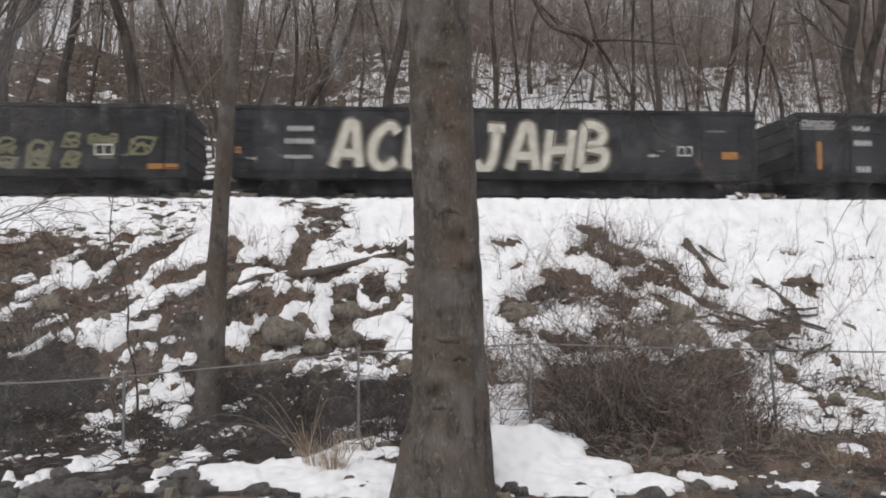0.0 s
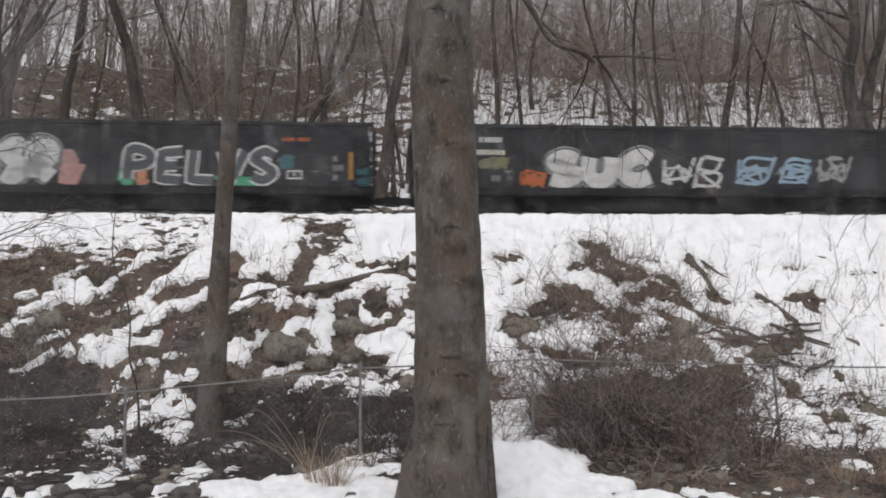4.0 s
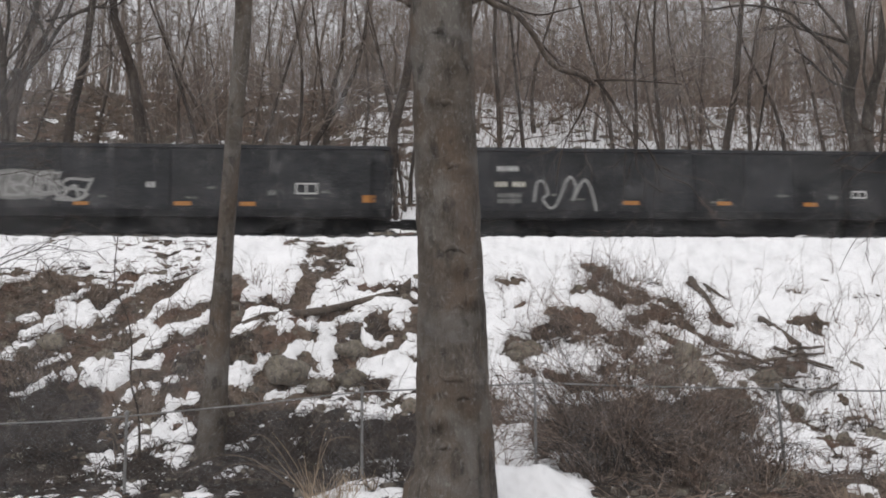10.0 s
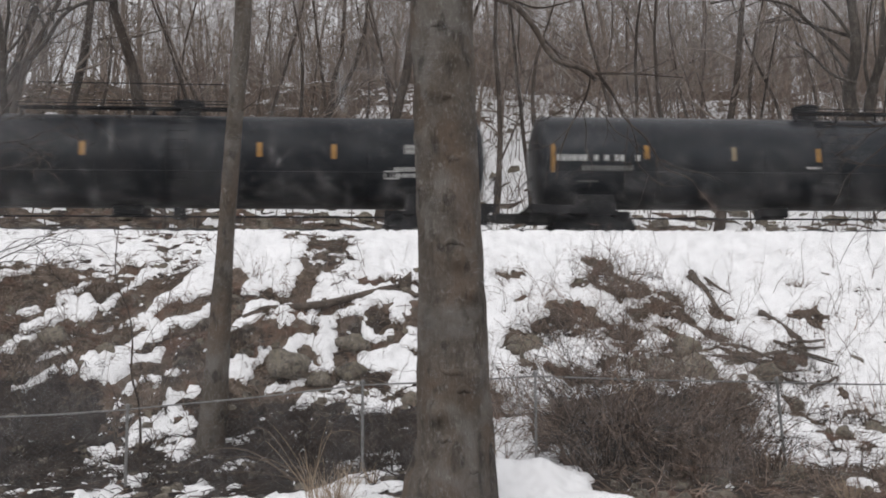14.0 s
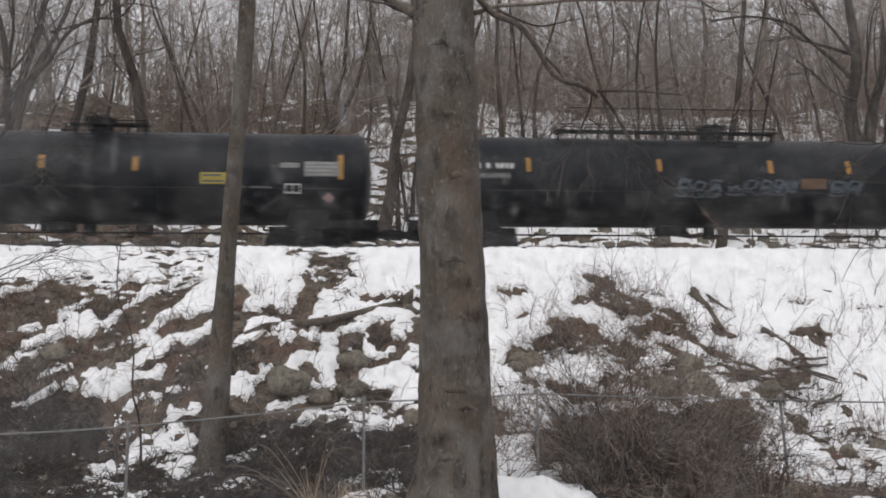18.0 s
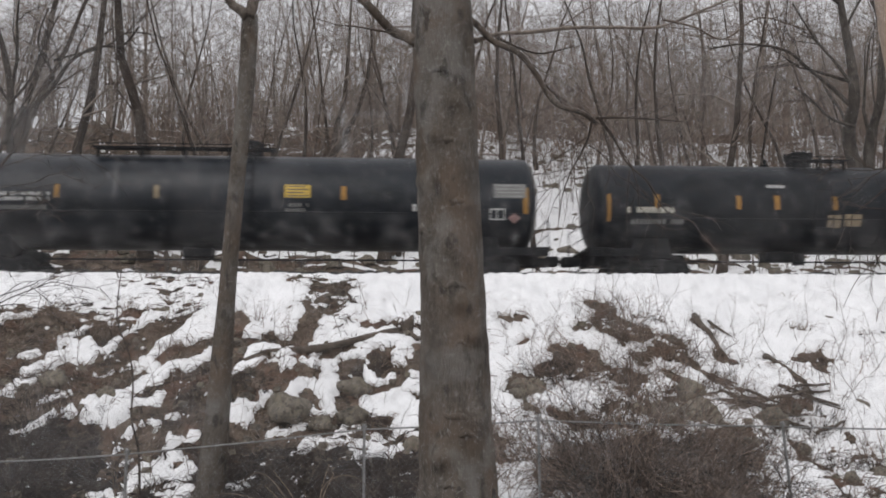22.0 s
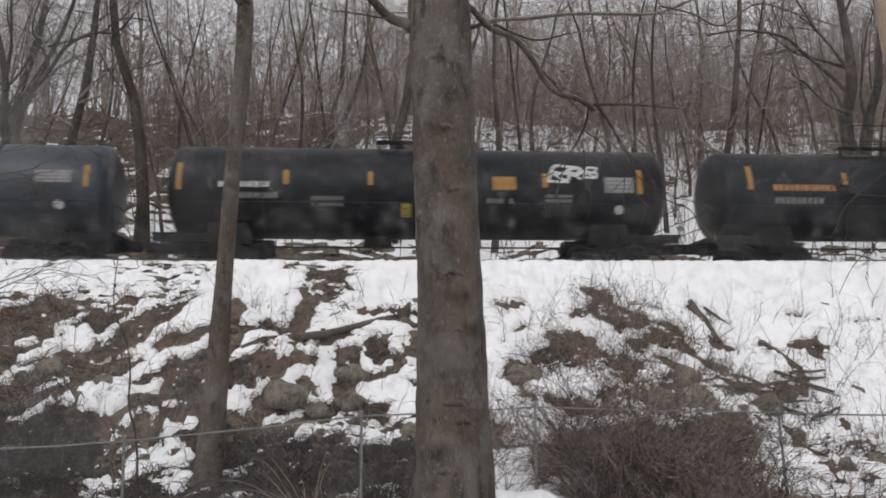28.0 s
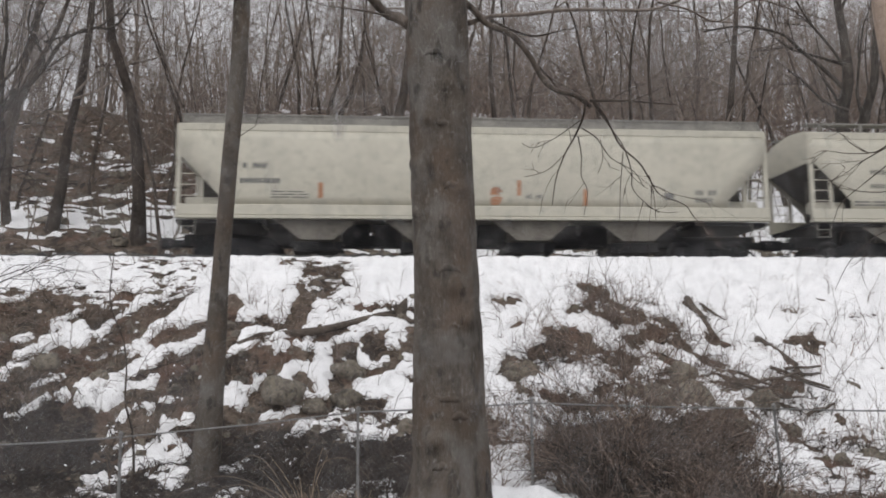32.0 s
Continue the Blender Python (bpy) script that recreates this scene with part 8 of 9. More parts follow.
for _i, (_x, _y, _s) in enumerate(((-3.1, 17.0, 0.5), (-1.8, 16.8, 0.3), (-6.74, 17.04, 0.22), (5.07, 17.86, 0.36), (1.61, 17.5, 0.16), (6.4, 17.1, 0.36), (9.49, 21.28, 0.15), (-1.97, 18.1, 0.36), (6.86, 14.92, 0.17), (7.5, 15.1, 0.22), (-7.9, 17.3, 0.3), (-2.45, 16.7, 0.28),
                                   (1.75, 18.2, 0.34), (1.5, 17.95, 0.26), (-0.9, 19.7, 0.14), (4.35, 16.95, 0.5), (4.95, 17.1, 0.46), (3.75, 17.2, 0.26), (4.72, 11.8, 0.24), (6.75, 16.5, 0.2), (5.6, 16.2, 0.24), (-8.8, 16.2, 0.35), (8.6, 17.9, 0.2), (-0.6, 16.3, 0.22))):
    stone(_x, _y, _s, _i)
_r3 = random.Random(5)
for _i in range(90):
    _y = 30.6 + 6.5 * _r3.random() ** 1.4
    _x = _r3.uniform(-0.52, 0.5) * _y
    stone(_x, _y, _r3.uniform(0.16, 0.5), _i, _r3.uniform(0.6, 1.0), "grey-brown boulder among snow under the trees", "boulders on the hill")
# a line of stones at the near edge of the yard
_r2 = random.Random(21)
for _i, (_x, _y, _s) in enumerate(((-4.44, 9.44, 0.19), (-3.98, 9.38, 0.25), (-3.75, 9.72, 0.16), (-3.63, 9.88, 0.12), (-3.02, 9.64, 0.19), (-2.69, 9.58, 0.22), (-2.99, 10.16, 0.17), (-2.57, 9.98, 0.09), (-2.33, 9.78, 0.13), (-1.98, 9.50, 0.16), (-1.76, 9.44, 0.10), (-1.60, 9.60, 0.06), (-1.03, 9.84, 0.12), (-0.87, 9.56, 0.14), (-4.57, 10.28, 0.15), (-0.95, 11.22, 0.10), (-2.93, 11.08, 0.10), (-2.26, 10.80, 0.07), (-4.65, 9.38, 0.15), (-3.32, 9.58, 0.13), (0.86, 9.50, 0.18), (1.54, 9.54, 0.13), (1.97, 10.00, 0.08), (2.07, 9.84, 0.06), (2.29, 9.30, 0.16), (2.59, 9.62, 0.11), (2.93, 9.70, 0.13), (3.36, 9.30, 0.19), (3.68, 9.34, 0.12), (3.96, 9.72, 0.09), (3.88, 9.24, 0.10), (4.20, 9.34, 0.17), (4.61, 9.74, 0.10), (4.64, 9.30, 0.11), (3.09, 9.42, 0.10))):
    stone(_x, _y, _s, _i, 0.85, "dark grey edging stone in the snow", "stones edging the yard")
for _i in range(16):
    stone(_r2.uniform(-5.4, -3.0), _r2.uniform(9.8, 10.8), _r2.uniform(0.05, 0.12), _i, 0.7, "dark wet stone in the snow", "stones edging the yard")


def log(x0, y0, x1, y1, r, label="fallen rotting log lying in the snow", lift=0.03):
    n = 8
    z0, z1 = height(x0, y0) + lift, height(x1, y1) + lift
    pts = [(x0 + (x1 - x0) * i / n, y0 + (y1 - y0) * i / n + 0.03 * math.sin(i * 1.1), z0 + (z1 - z0) * i / n + 0.012 * math.sin(i * 0.9) + r * 0.5) for i in range(n + 1)]
    pts = [(p[0], p[1], max(p[2] * 0.85 + 0.15 * (height(p[0], p[1]) + r * 0.5), height(p[0], p[1]) + r * 0.3)) for p in pts]
    ob = new("fallen_log", Solid().tube(pts, [r * (1 - 0.35 * i / n + 0.08 * math.sin(i * 2.3)) for i in range(n + 1)], 10).mesh("fallen_log", M_LOG, True))
    return tagged(ob, label, "log", "fallen logs")


log(-4.3, 18.35, -1.0, 19.74, 0.11, lift=-0.02)
log(6.27, 21.54, 6.23, 19.3, 0.085, "dark broken log end on the snow", 0.08)
log(6.55, 21.34, 6.75, 20.12, 0.038, "dark broken branch on the snow", 0.08)
log(7.2, 19.4, 7.5, 18.0, 0.075, "dark broken log end on the snow", 0.06)
log(7.22, 17.75, 7.95, 17.9, 0.035, "grey board lying on a brush pile", 0.12)
log(6.9, 17.95, 7.9, 17.4, 0.04, "grey board lying on a brush pile", 0.1)
_rp = random.Random(88)
for _i in range(13):
    _x, _y, _a, _l = _rp.uniform(6.2, 7.7), _rp.uniform(16.9, 17.9), radians(_rp.uniform(-35, 20)), _rp.uniform(0.5, 1.1)
    log(_x - _l / 2 * math.cos(_a), _y - _l / 2 * math.sin(_a), _x + _l / 2 * math.cos(_a), _y + _l / 2 * math.sin(_a), _rp.uniform(0.016, 0.04), "dark broken branch of a brush pile", _rp.uniform(0.05, 0.3))
log(1.3, 18.05, 2.75, 18.4, 0.018, "thin pale branch across the bare ground", 0.2)
log(-6.0, 17.6, -4.6, 18.2, 0.018, "thin fallen branch across the bare ground")
stump = new("stump", Solid().tube([(0, 0, -0.2), (0.0, 0, 0.12), (0.04, 0, 0.34), (0.08, 0, 0.52)], [0.19, 0.15, 0.11, 0.02], 9).tube([(-0.08, -0.06, 0.1), (-0.14, -0.08, 0.4)], [0.07, 0.008], 6).tube([(0.08, -0.1, 0.1), (0.3, -0.16, 0.02), (0.5, -0.14, 0.1)], [0.08, 0.07, 0.03], 6).tube([(-0.05, -0.1, 0.05), (-0.4, -0.14, 0.02), (-0.75, -0.1, -0.04)], [0.08, 0.07, 0.03], 6).mesh("stump", M_LOG, True))
stump.matrix_basis = pose(-0.95, 19.75, height(-0.95, 19.75) - 0.12, 8, 12, 0)
tagged(stump, "small rotten stump in the snow", "stump")


def bush(x, y, wide, tall, stems, seed, name="bramble_bush", label="tangled leafless brown bramble bush", mat=None, thin=0.0085, forks=4, depth=2, arch_over=-0.1):
    """Many arching stems out of one root."""
    rng = random.Random(seed)
    s = Solid()
    for _ in range(stems):
        a, q = rng.uniform(0, 2 * math.pi), wide * math.sqrt(rng.random())
        px, py = x + q * math.cos(a), y + 0.7 * q * math.sin(a)
        r = thin * rng.uniform(0.7, 1.5)
        pts = wobble(rng, (px, py, height(px, py) - 0.05), (math.cos(a) * rng.uniform(0, 0.8), math.sin(a) * rng.uniform(0, 0.8), 1), tall * rng.uniform(0.5, 1.15), 5, arch_over, 0.28)
        s.tube(pts, [r, r * 0.9, r * 0.75, r * 0.6, r * 0.45, r * 0.3], 3, False)
        branch_out(rng, s, pts, [r] * 6, depth, 48, 3, forks, -0.06)
    ob = new(name, s.mesh(name, mat or M_BRAMBLE))
    return tagged(ob, label, "bush", "brush on the embankment")


def bushes(first, rows):
    """Bushes at (x, y, half width, height, stems)."""
    for i, (x, y, w, t, n) in enumerate(rows):
        if x < 0 and y < 16:
            bush(x, y, w, t * 0.9, n, first + i, label="tangled dark bramble bush", mat=M_BRAMBLEDARK)
        elif y > 14.5:
            bush(x, y, w, t, max(4, int(n * 0.52)), first + i, thin=0.0105, forks=3)
        else:
            bush(x, y, w, t, n, first + i)


bushes(300, [(2.05, 13.0, 0.35, 1.2, 24), (2.35, 12.7, 0.5, 2.15, 60), (3.0, 12.8, 0.6, 2.05, 56), (3.7, 12.8, 0.6, 1.75, 44), (4.25, 12.7, 0.45, 1.35, 26), (3.35, 11.6, 0.7, 0.85, 38), (4.2, 11.6, 0.5, 0.75, 26)])
for _i, (_x, _y, _w, _t, _n) in enumerate(((2.3, 13.1, 0.45, 2.0, 70), (2.9, 13.3, 0.5, 1.7, 52), (3.9, 13.2, 0.5, 1.2, 46), (3.3, 12.2, 0.7, 0.8, 50), (4.4, 12.2, 0.4, 0.8, 26), (4.9, 15.4, 0.45, 0.4, 26), (5.5, 15.4, 0.45, 0.4, 26), (6.0, 15.9, 0.4, 0.35, 20), (6.6, 16.9, 0.5, 0.35, 34), (7.3, 17.1, 0.45, 0.35, 30), (7.0, 15.6, 0.35, 0.35, 22), (2.3, 18.6, 0.4, 0.45, 34), (2.0, 18.2, 0.3, 0.4, 22),
                                             (-8.7, 17.7, 0.6, 0.3, 34), (-7.8, 16.3, 0.5, 0.35, 34), (-6.9, 16.0, 0.5, 0.3, 30), (-7.4, 15.5, 0.7, 0.45, 44), (-4.7, 17.3, 0.4, 0.3, 26), (-3.9, 17.6, 0.35, 0.3, 22), (-2.2, 18.7, 0.4, 0.25, 22), (-9.2, 16.4, 0.6, 0.4, 34))):
    bush(_x, _y, _w, _t, _n, 380 + _i, label="tangled dark bramble bush", mat=M_BRAMBLEDARK)
bushes(307, [(3.9, 19.9, 0.6, 1.2, 44), (3.4, 18.6, 0.9, 1.15, 60), (4.6, 18.5, 0.8, 1.0, 46), (2.6, 18.4, 0.5, 0.6, 20), (5.7, 18.9, 0.6, 0.9, 22), (3.0, 17.1, 0.8, 0.8, 34)])
bushes(313, [(-7.1, 13.9, 0.7, 0.9, 44), (-7.6, 14.6, 1.0, 1.0, 50), (-8.2, 13.0, 0.9, 1.0, 40)])
bushes(319, [(-2.6, 14.2, 0.8, 0.7, 44), (-1.7, 14.2, 0.9, 0.7, 50), (-0.7, 14.0, 0.8, 0.8, 40), (-2.2, 13.6, 0.7, 0.6, 40), (-1.2, 12.8, 0.6, 0.7, 40), (0.6, 13.4, 0.5, 0.9, 24)])
bushes(327, [(-9.3, 19.7, 1.1, 0.5, 40), (-7.6, 20.1, 1.0, 0.5, 40), (-8.6, 18.2, 0.8, 0.5, 24), (-6.6, 18.8, 0.6, 0.4, 20), (-3.4, 19.9, 0.4, 0.5, 14), (-4.2, 20.1, 0.4, 0.6, 16)])
bushes(333, [(5.7, 12.7, 0.6, 0.5, 12), (6.6, 13.6, 0.7, 0.6, 14), (5.8, 15.4, 0.7, 0.6, 14), (7.4, 18.1, 0.7, 0.5, 26), (8.0, 15.5, 0.8, 0.8, 22), (9.0, 19.2, 0.4, 0.6, 14), (8.3, 19.3, 0.4, 0.5, 12)])
bushes(340, [(1.6, 20.3, 0.3, 0.6, 9), (2.2, 19.9, 0.3, 0.7, 10), (6.2, 17.6, 0.4, 0.9, 12), (0.9, 16.0, 0.6, 0.6, 18), (1.7, 14.6, 0.4, 1.2, 14), (5.3, 11.2, 0.9, 0.35, 22), (6.4, 11.0, 0.8, 0.35, 18)])

bushes(400, [(3.59, 20.32, 0.40, 0.70, 34), (4.00, 19.74, 0.40, 0.70, 34), (4.58, 19.44, 0.50, 0.60, 34), (5.05, 19.28, 0.40, 0.50, 26), (2.18, 18.82, 0.35, 0.50, 24), (2.77, 18.62, 0.50, 0.60, 36), (3.45, 18.32, 0.50, 0.60, 36), (3.85, 17.96, 0.40, 0.60, 28), (4.34, 17.58, 0.50, 0.60, 28), (5.30, 18.04, 0.40, 0.50, 22), (5.82, 17.82, 0.40, 0.50, 22), (6.31, 17.58, 0.40, 0.50, 22), (7.10, 17.54, 0.40, 0.40, 20), (8.16, 19.14, 0.30, 0.35, 16), (1.20, 15.96, 0.35, 0.70, 16), (1.54, 15.70, 0.30, 0.90, 16), (7.11, 15.86, 0.40, 0.50, 16), (5.26, 16.84, 0.40, 0.60, 20)])

# thin upright shoots in the open snow
for _i, (_x, _y, _t) in enumerate(((-2.05, 20.3, 1.0), (-1.9, 20.35, 1.1), (-1.05, 21.0, 0.8), (-4.5, 20.1, 0.8), (4.6, 20.6, 1.2), (4.95, 20.4, 1.3), (4.2, 20.7, 1.1), (5.3, 20.2, 0.9), (1.35, 19.2, 1.0), (6.0, 18.2, 1.2), (8.9, 19.4, 1.3), (9.2, 18.9, 1.4), (8.0, 18.8, 0.9),
                                    (9.6, 17.4, 1.6), (7.2, 16.6, 1.3), (2.0, 16.9, 1.3), (1.2, 16.2, 1.1), (-0.8, 14.9, 1.0), (-4.0, 17.7, 0.8), (9.9, 21.6, 1.2), (10.6, 21.2, 1.3), (3.2, 16.2, 1.3), (4.7, 16.4, 1.2))):
    bush(_x, _y, 0.06, _t, 2, 500 + _i, "shoot", "thin bare shoot standing in the snow", M_TWIG, 0.007, 2, 1, 0.02)

_rs, _s = random.Random(640), Solid()
for _i in range(420):
    _x, _y = (_rs.uniform(0.8, 10.5) if _i % 3 else _rs.uniform(-10.5, -0.8)), _rs.uniform(13.5, 21.0)
    _r = _rs.uniform(0.004, 0.008)
    _p = wobble(_rs, (_x, _y, height(_x, _y) - 0.05), (_rs.uniform(-0.4, 0.4), _rs.uniform(-0.3, 0.3), 1), _rs.uniform(0.4, 1.3), 5, -0.06, 0.2)
    _s.tube(_p, [_r, _r, _r * 0.8, _r * 0.7, _r * 0.5, _r * 0.3], 3, False)
    branch_out(_rs, _s, _p, [_r] * 6, 1, 40, 3, 3, -0.02)
tagged(new("bare_shoots", _s.mesh("bare_shoots", M_TWIG)), "scattered thin bare shoots standing in the snow", "shoots", kind="stuff")

# long canes that arch over the ditch beside the dry grass
canes = thing("arching_canes", "long pale bare canes arching over the ditch", "canes", at=pose(-1.9, 11.6, 0))
for _i, (_x, _z, _h) in enumerate(((-3.6, 0.45, 0.3), (-3.3, 0.3, 0.3), (-2.8, 0.85, 0.25), (-2.7, 0.4, 0.2), (-0.9, 0.6, 0.4), (-3.1, 0.3, 0.12))):
    _q = height(-1.95, 11.6)
    limb(canes, 0.011, 0.004, [(-2.0 + 0.06 * _i, 11.6, _q), (-2.0 + (_x + 2.0) * 0.35, 11.65, _q + 0.6 * (_z - 0.3) + _h), (-2.0 + (_x + 2.0) * 0.7, 11.75, _q + 0.85 * (_z - 0.3) + _h), (_x, 11.85, _q + _z - 0.3)], 0, 120 + _i, "cane")

# dry grass tufts
for _i, (_x, _y, _n, _t) in enumerate(((-1.28, 10.25, 52, 0.5), (-1.5, 10.5, 26, 0.6), (-1.62, 10.6, 7, 1.0), (-1.2, 11.2, 26, 0.3), (-0.95, 11.4, 18, 0.3), (5.6, 10.4, 40, 0.35), (6.3, 10.6, 40, 0.35), (4.9, 10.5, 30, 0.3))):
    _rg, _s = random.Random(700 + _i), Solid()
    for _k in range(_n):
        _a, _q = _rg.uniform(0, 6.28), 0.13 * _rg.random()
        _p = wobble(_rg, (_x + _q * math.cos(_a), _y + _q * math.sin(_a), height(_x, _y)), (math.cos(_a) * _rg.uniform(0, 0.45), math.sin(_a) * _rg.uniform(0, 0.45), 1), _t * _rg.uniform(0.5, 1.2), 4, -0.16, 0.15)
        _s.tube(_p, [0.005, 0.005, 0.004, 0.003, 0.002], 3, False)
    tagged(new("grass_tuft", _s.mesh("grass_tuft", M_STRAW)), "dry straw-coloured grass tuft in the snow", "grass", "dry grass tufts")

# dead weeds over the bare places of the bank
_rw, _s, _wet = random.Random(950), Solid(), Solid()
for _i in range(6500):
    _x, _y = _rw.uniform(-11.5, 11.5), _rw.uniform(9.2, 22.8)
    if not is_bare(_x, _y):
        continue
    _z = height(_x, _y) - 0.02
    for _k in range(5):
        _a, _h = _rw.uniform(0, 6.28), _rw.uniform(0.04, 0.2 if _y > 11.5 else 0.09)
        _c, _d = math.cos(_a), math.sin(_a)
        (_wet if _x < 0.5 and 9 < _y < 15.8 else _s).tube([(_x + 0.05 * _c, _y + 0.05 * _d, _z), (_x + 0.3 * _c * _h * 3, _y + 0.3 * _d * _h * 3, _z + _h), (_x + 0.7 * _c * _h * 3, _y + 0.7 * _d * _h * 3, _z + _h * _rw.uniform(0.4, 1.1))], [0.009, 0.007, 0.003] if _y > 11.5 else [0.004, 0.003, 0.002], 3, False)
tagged(new("dead_weeds", _s.mesh("dead_weeds", M_WEED)), "matted dead brown weeds on the bank", "weeds", kind="stuff")
tagged(new("wet_weeds", _wet.mesh("wet_weeds", M_BRAMBLEDARK)), "matted dark wet weeds in the ditch", "weeds", kind="stuff")
# small loose stones
_s = Solid()
for _i in range(1500):
    _x, _y = _rw.uniform(-11.5, 11.5), _rw.uniform(9.2, 23.2)
    if not is_bare(_x, _y):
        continue
    _z, _q = height(_x, _y), _rw.uniform(0.03, 0.13)
    _b = len(_s.v)
    for _k in range(6):
        _a = _k * 1.047 + _rw.uniform(-0.3, 0.3)
        _s.v.append(Vector((_x + _q * math.cos(_a) * _rw.uniform(0.8, 1.3), _y + _q * math.sin(_a), _z - 0.03)))
    for _k in range(6):
        _a = _k * 1.047 + _rw.uniform(-0.3, 0.3)
        _s.v.append(Vector((_x + 0.65 * _q * math.cos(_a) * _rw.uniform(0.8, 1.3), _y + 0.65 * _q * math.sin(_a), _z + _q * _rw.uniform(0.5, 0.9))))
    _s.f += [(_b + _k, _b + (_k + 1) % 6, _b + 6 + (_k + 1) % 6, _b + 6 + _k) for _k in range(6)] + [tuple(_b + 6 + _k for _k in range(6))]
tagged(new("loose_stones", _s.mesh("loose_stones", M_STONE)), "small loose brown stones on the bank", "stones", kind="stuff")

# leaf litter and sticks strewn over the bare ground
_rl, _s, _wet = random.Random(900), Solid(), Solid()
for _i in range(11000):
    _x, _y = _rl.uniform(-11, 11), _rl.uniform(10.5, 22.5)
    if not is_bare(_x, _y):
        continue
    _z, _a, _l = height(_x, _y) + 0.02, _rl.uniform(0, 6.28), _rl.uniform(0.08, 0.5)
    _d = Vector((math.cos(_a), math.sin(_a) * 0.8, 0))
    _e = Vector((_x, _y, 0)) + _d * _l
    (_wet if _x < 0.5 and 9 < _y < 15.8 else _s).tube([(_x, _y, _z), ((_x + _e.x) / 2, (_y + _e.y) / 2, (_z + height(_e.x, _e.y)) / 2 + _rl.uniform(0.02, 0.12)), (_e.x, _e.y, height(_e.x, _e.y) + _rl.uniform(0.0, 0.15))], _rl.uniform(0.003, 0.009), 3, False)
tagged(new("ground_litter", _s.mesh("ground_litter", M_BRAMBLE)), "sticks and dead stems strewn over the bank", "litter", kind="stuff")
tagged(new("wet_litter", _wet.mesh("wet_litter", M_BRAMBLEDARK)), "dark wet sticks strewn in the ditch", "litter", kind="stuff")

# a pale trunk that leans in at the edge of the view
pale = thing("leaning_tree", "pale leaning trunk of a young tree", "tree", at=pose(6.75, 11.0, 0))
part("trunk", rough_trunk([(0.35, 0, -0.1, 0.2), (0.1, 0, 2.5, 0.17), (-0.5, 0, 5.5, 0.15), (-0.72, 0, 6.8, 0.14), (-0.78, 0, 8.5, 0.12)], 14, (), 0.02, 9), M_PALE, pale, smooth=True)

# ---- the room whose window the view is seen through ----
M_WALL = material("painted_wall", (0.5, 0.48, 0.44), (0.6, 0.58, 0.54), 2, 0.8, 0, 0.1, 40)
M_FLOORB = material("floor_boards", (0.12, 0.08, 0.05), (0.25, 0.17, 0.1), 3, 0.6, 0, 0.1, 30, (0.3, 3, 1))
tagged(new("wall_north", Solid().box(-2, -0.6, 0.3, 0.45, -0.3, 3.5).box(0.6, 2, 0.3, 0.45, -0.3, 3.5).box(-0.6, 0.6, 0.3, 0.45, -0.3, 1.7).box(-0.6, 0.6, 0.3, 0.45, 3.05, 3.5).mesh("wall_north", M_WALL)), "plain painted wall with the window", "wall", kind="structure")
tagged(new("wall_south", Solid().box(-2, 2, -2.6, -2.45, -0.3, 3.5).mesh("wall_south", M_WALL)), "plain painted wall", "wall", kind="structure")
tagged(new("wall_west", Solid().box(-2.15, -2, -2.6, 0.45, -0.3, 3.5).mesh("wall_west", M_WALL)), "plain painted wall", "wall", kind="structure")
tagged(new("wall_east", Solid().box(2, 2.15, -2.6, 0.45, -0.3, 3.5).mesh("wall_east", M_WALL)), "plain painted wall", "wall", kind="structure")
tagged(new("floor", Solid().box(-2, 2, -2.45, 0.3, 0.7, 0.8).mesh("floor", M_FLOORB)), "plain boarded floor", "floor", kind="structure")
tagged(new("ceiling", Solid().box(-2.15, 2.15, -2.6, 0.45, 3.5, 3.65).mesh("ceiling", M_WALL)), "plain painted ceiling", "ceiling", kind="structure")
window = thing("window_1", "wide window pane with dust and smears", "window", kind="structure")
for _a in ((-0.6, -0.54, 1.7, 3.05), (0.54, 0.6, 1.7, 3.05), (-0.54, 0.54, 1.7, 1.76), (-0.54, 0.54, 2.99, 3.05)):
    part("window_frame", Solid().box(_a[0], _a[1], 0.34, 0.41, _a[2], _a[3]), M_WALL, window)
pane = part("pane", Solid().box(-0.54, 0.54, 0.37, 0.374, 1.76, 2.99), M_GLASS, window)
pane.visible_shadow = False
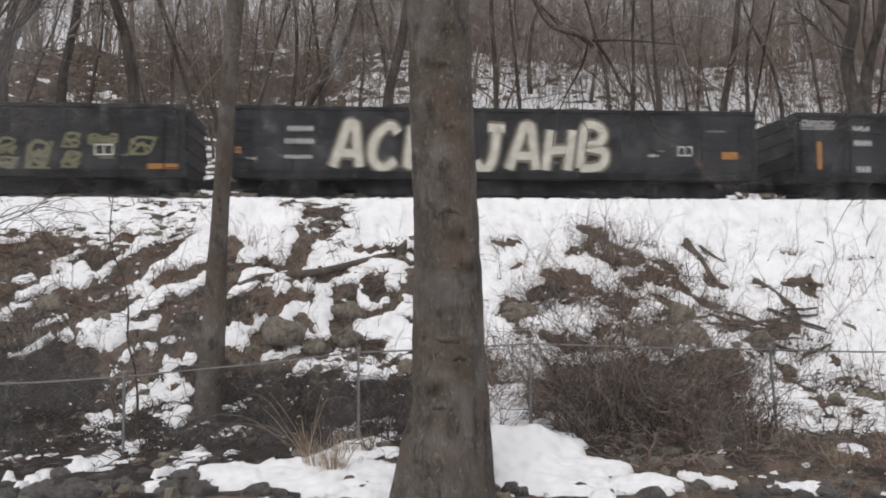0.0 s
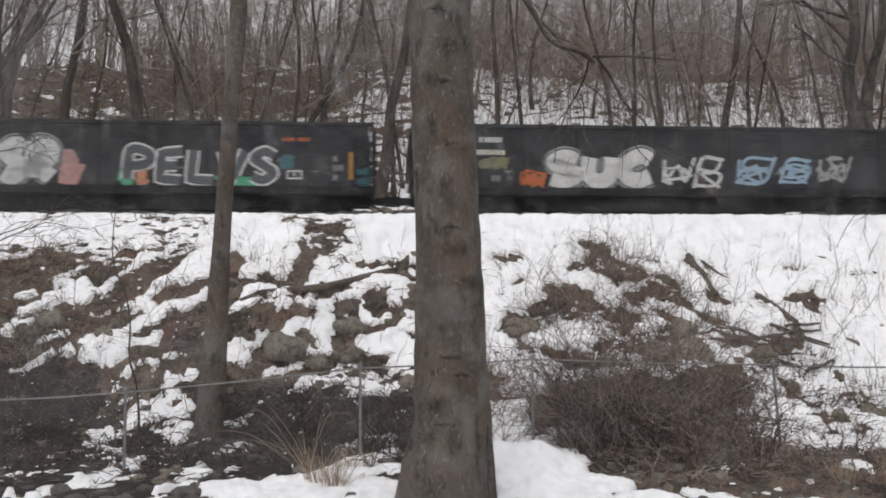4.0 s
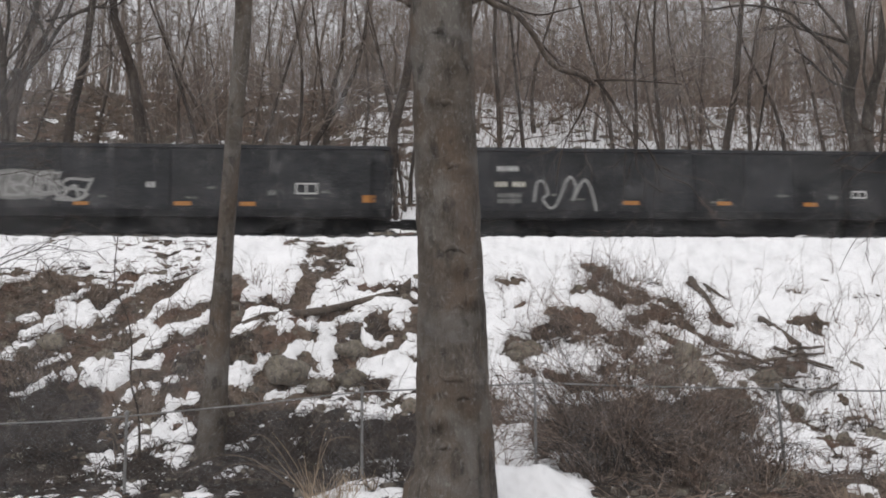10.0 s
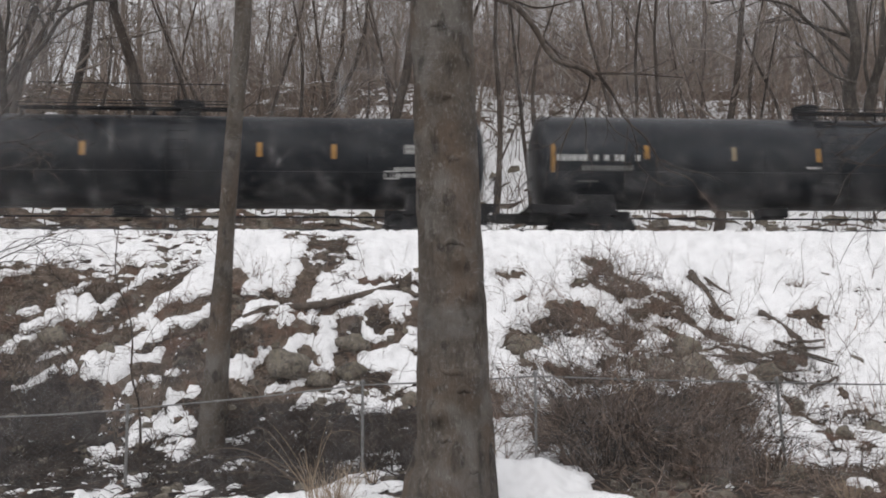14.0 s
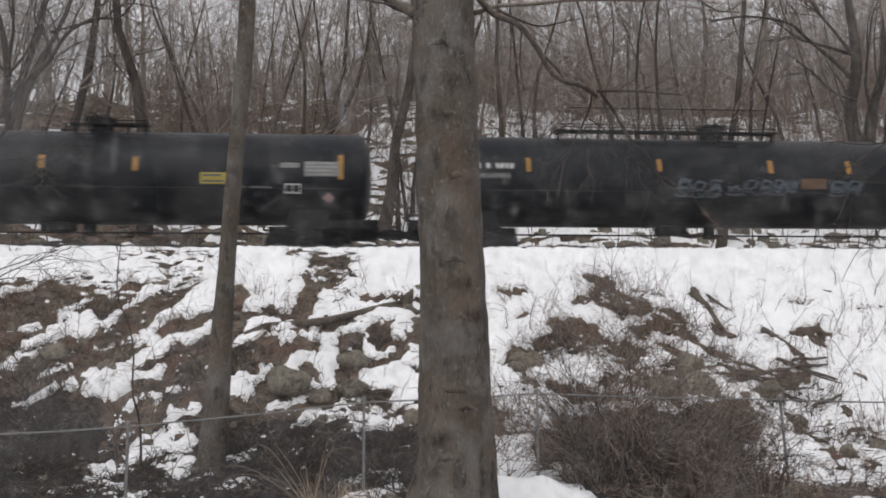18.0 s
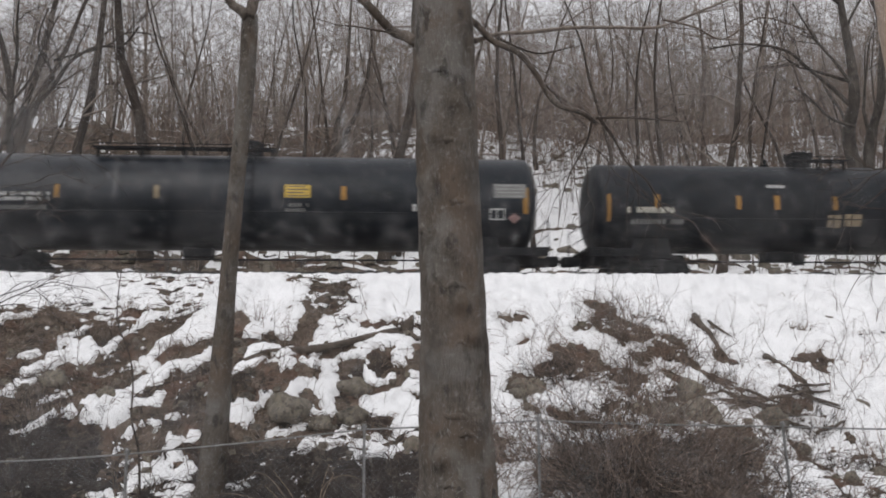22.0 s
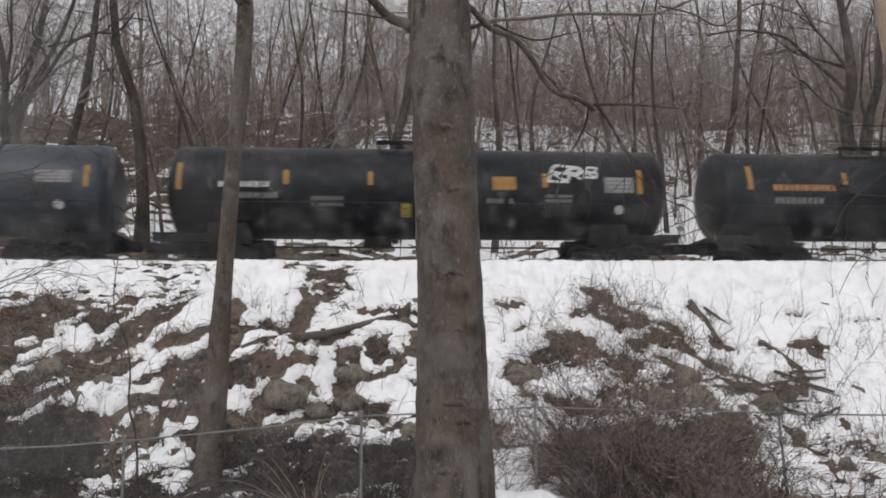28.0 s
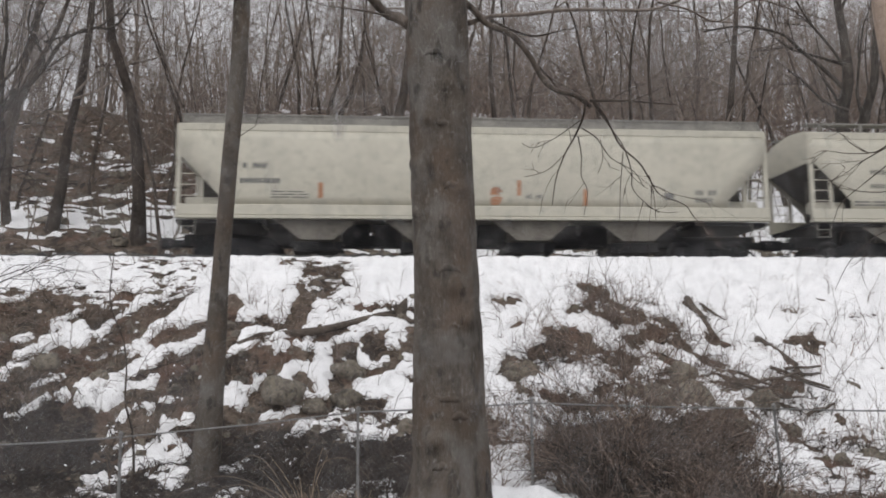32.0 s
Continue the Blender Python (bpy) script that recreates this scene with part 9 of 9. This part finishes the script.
# soft smears on the pane: middle, half width, half height, tilt and strength
_lens = Solid()
_lens.v = [Vector((math.cos(2 * math.pi * _k / 24), 0, math.sin(2 * math.pi * _k / 24))) for _k in range(24)]
_lens.f = [tuple(range(24))]
for _i, (_x, _z, _w, _h, _t, _a) in enumerate(((0.1140, 2.4565, 0.0047, 0.0027, 42, 0.30), (0.1181, 2.4515, 0.0047, 0.0027, 50, 0.30), (0.1218, 2.4468, 0.0039, 0.0023, 55, 0.22), (-0.0451, 2.5069, 0.0035, 0.0157, 0, 0.30), (-0.0357, 2.5135, 0.0180, 0.0023, 0, 0.20), (-0.0441, 2.4977, 0.0047, 0.0063, 0, 0.34), (-0.1460, 2.4845, 0.0031, 0.0157, 2, 0.20), (-0.0748, 2.4771, 0.0031, 0.0125, 3, 0.18), (-0.0722, 2.4728, 0.0027, 0.0047, 0, 0.20), (-0.0937, 2.4691, 0.0086, 0.0172, 8, 0.10), (-0.1811, 2.5178, 0.0352, 0.0666, 10, 0.14), (-0.0447, 2.3471, 0.0157, 0.0196, 0, 0.07), (0.1198, 2.3415, 0.0117, 0.0176, 0, 0.07), (0.0338, 2.3704, 0.0094, 0.0235, 0, 0.07), (-0.1715, 2.4608, 0.0102, 0.0055, 0, 0.12), (-0.1850, 2.4571, 0.0086, 0.0070, 0, 0.10), (-0.0516, 2.4634, 0.0070, 0.0086, 0, 0.12), (0.1008, 2.4681, 0.0078, 0.0094, 0, 0.10), (0.1673, 2.4602, 0.0102, 0.0070, 0, 0.09), (-0.1127, 2.4843, 0.0086, 0.0055, 30, 0.13), (-0.0056, 2.5143, 0.0117, 0.0078, 0, 0.08), (-0.1538, 2.3738, 0.0470, 0.0274, 0, 0.07), (-0.1105, 2.3856, 0.0235, 0.0313, 0, 0.07), (0.0300, 2.4579, 0.0031, 0.0055, 0, 0.20), (0.0260, 2.4705, 0.0031, 0.0031, 0, 0.20), (0.1302, 2.5290, 0.0470, 0.0196, 0, 0.07), (-0.0231, 2.4612, 0.0063, 0.0102, 0, 0.10), (0.0832, 2.4607, 0.0086, 0.0047, 0, 0.10), (-0.1803, 2.3716, 0.0235, 0.0470, 0, 0.07), (-0.1193, 2.4493, 0.0117, 0.0055, 0, 0.10), (0.0559, 2.4533, 0.0117, 0.0063, 0, 0.08), (-0.0355, 2.4789, 0.0078, 0.0063, 0, 0.08))):
    _ob = part("smear", _lens, smear_film((0.62, 0.5, 0.44) if _i < 3 else (0.7, 0.7, 0.71), _a), window, "faint dirty smear on glass", at=pose(_x, 0.3685 - 0.0001 * _i, _z, 0, _t, 0) @ Matrix.Diagonal((_w, 1, _h, 1)))
    _ob.visible_shadow = False


# ---- what moves ----
RUN = [(0, 0.0), (1, 14.72), (2, 29.45), (2.5, 36.81), (4.5, 66.18), (5, 73.61), (6, 88.42), (7, 103.2), (8, 117.91), (9, 132.61), (10, 147.27), (11, 161.88), (12, 176.42), (13, 191.02),
       (14, 205.38), (14.5, 212.52), (16.5, 241.34), (17, 248.61), (18, 263.1), (19, 277.52), (20, 291.79), (21, 305.86), (22, 320.17), (23, 334.57), (24, 349.03), (25, 363.49),
       (25.5, 370.72), (27.5, 399.68), (28, 406.92), (29, 421.43), (30, 435.89), (31, 450.27), (32, 464.57)]


def motions():
    for car, mid in zip(TRAIN, HALFWAY):
        walk(car, [(t, on_track(mid + s)) for t, s in RUN])
    # wheels roll while their car passes the window
    times, ways = [r[0] for r in RUN], [r[1] for r in RUN]
    for wheel, i, x, y, sense in WHEELS:
        rows, roll = [], 0.0
        start = np.interp(-28 - HALFWAY[i], ways, times)
        stop = np.interp(28 - HALFWAY[i], ways, times)
        steps = max(2, int((stop - start) / 0.04))
        moments = [start + (stop - start) * k / steps for k in range(steps + 1)]
        rest = math.degrees(np.interp(start, times, ways) / 0.455)
        for t in ([0.0] if start > 0 else []) + moments + ([32.0] if stop < 32 else []):
            roll = math.degrees(np.interp(min(max(t, start), stop), times, ways) / 0.455) - rest
            rows.append((float(t), pose(x, y, 0.455, 0, sense * roll, 0 if y > 0 else 180)))
        walk(wheel, rows)


motions()
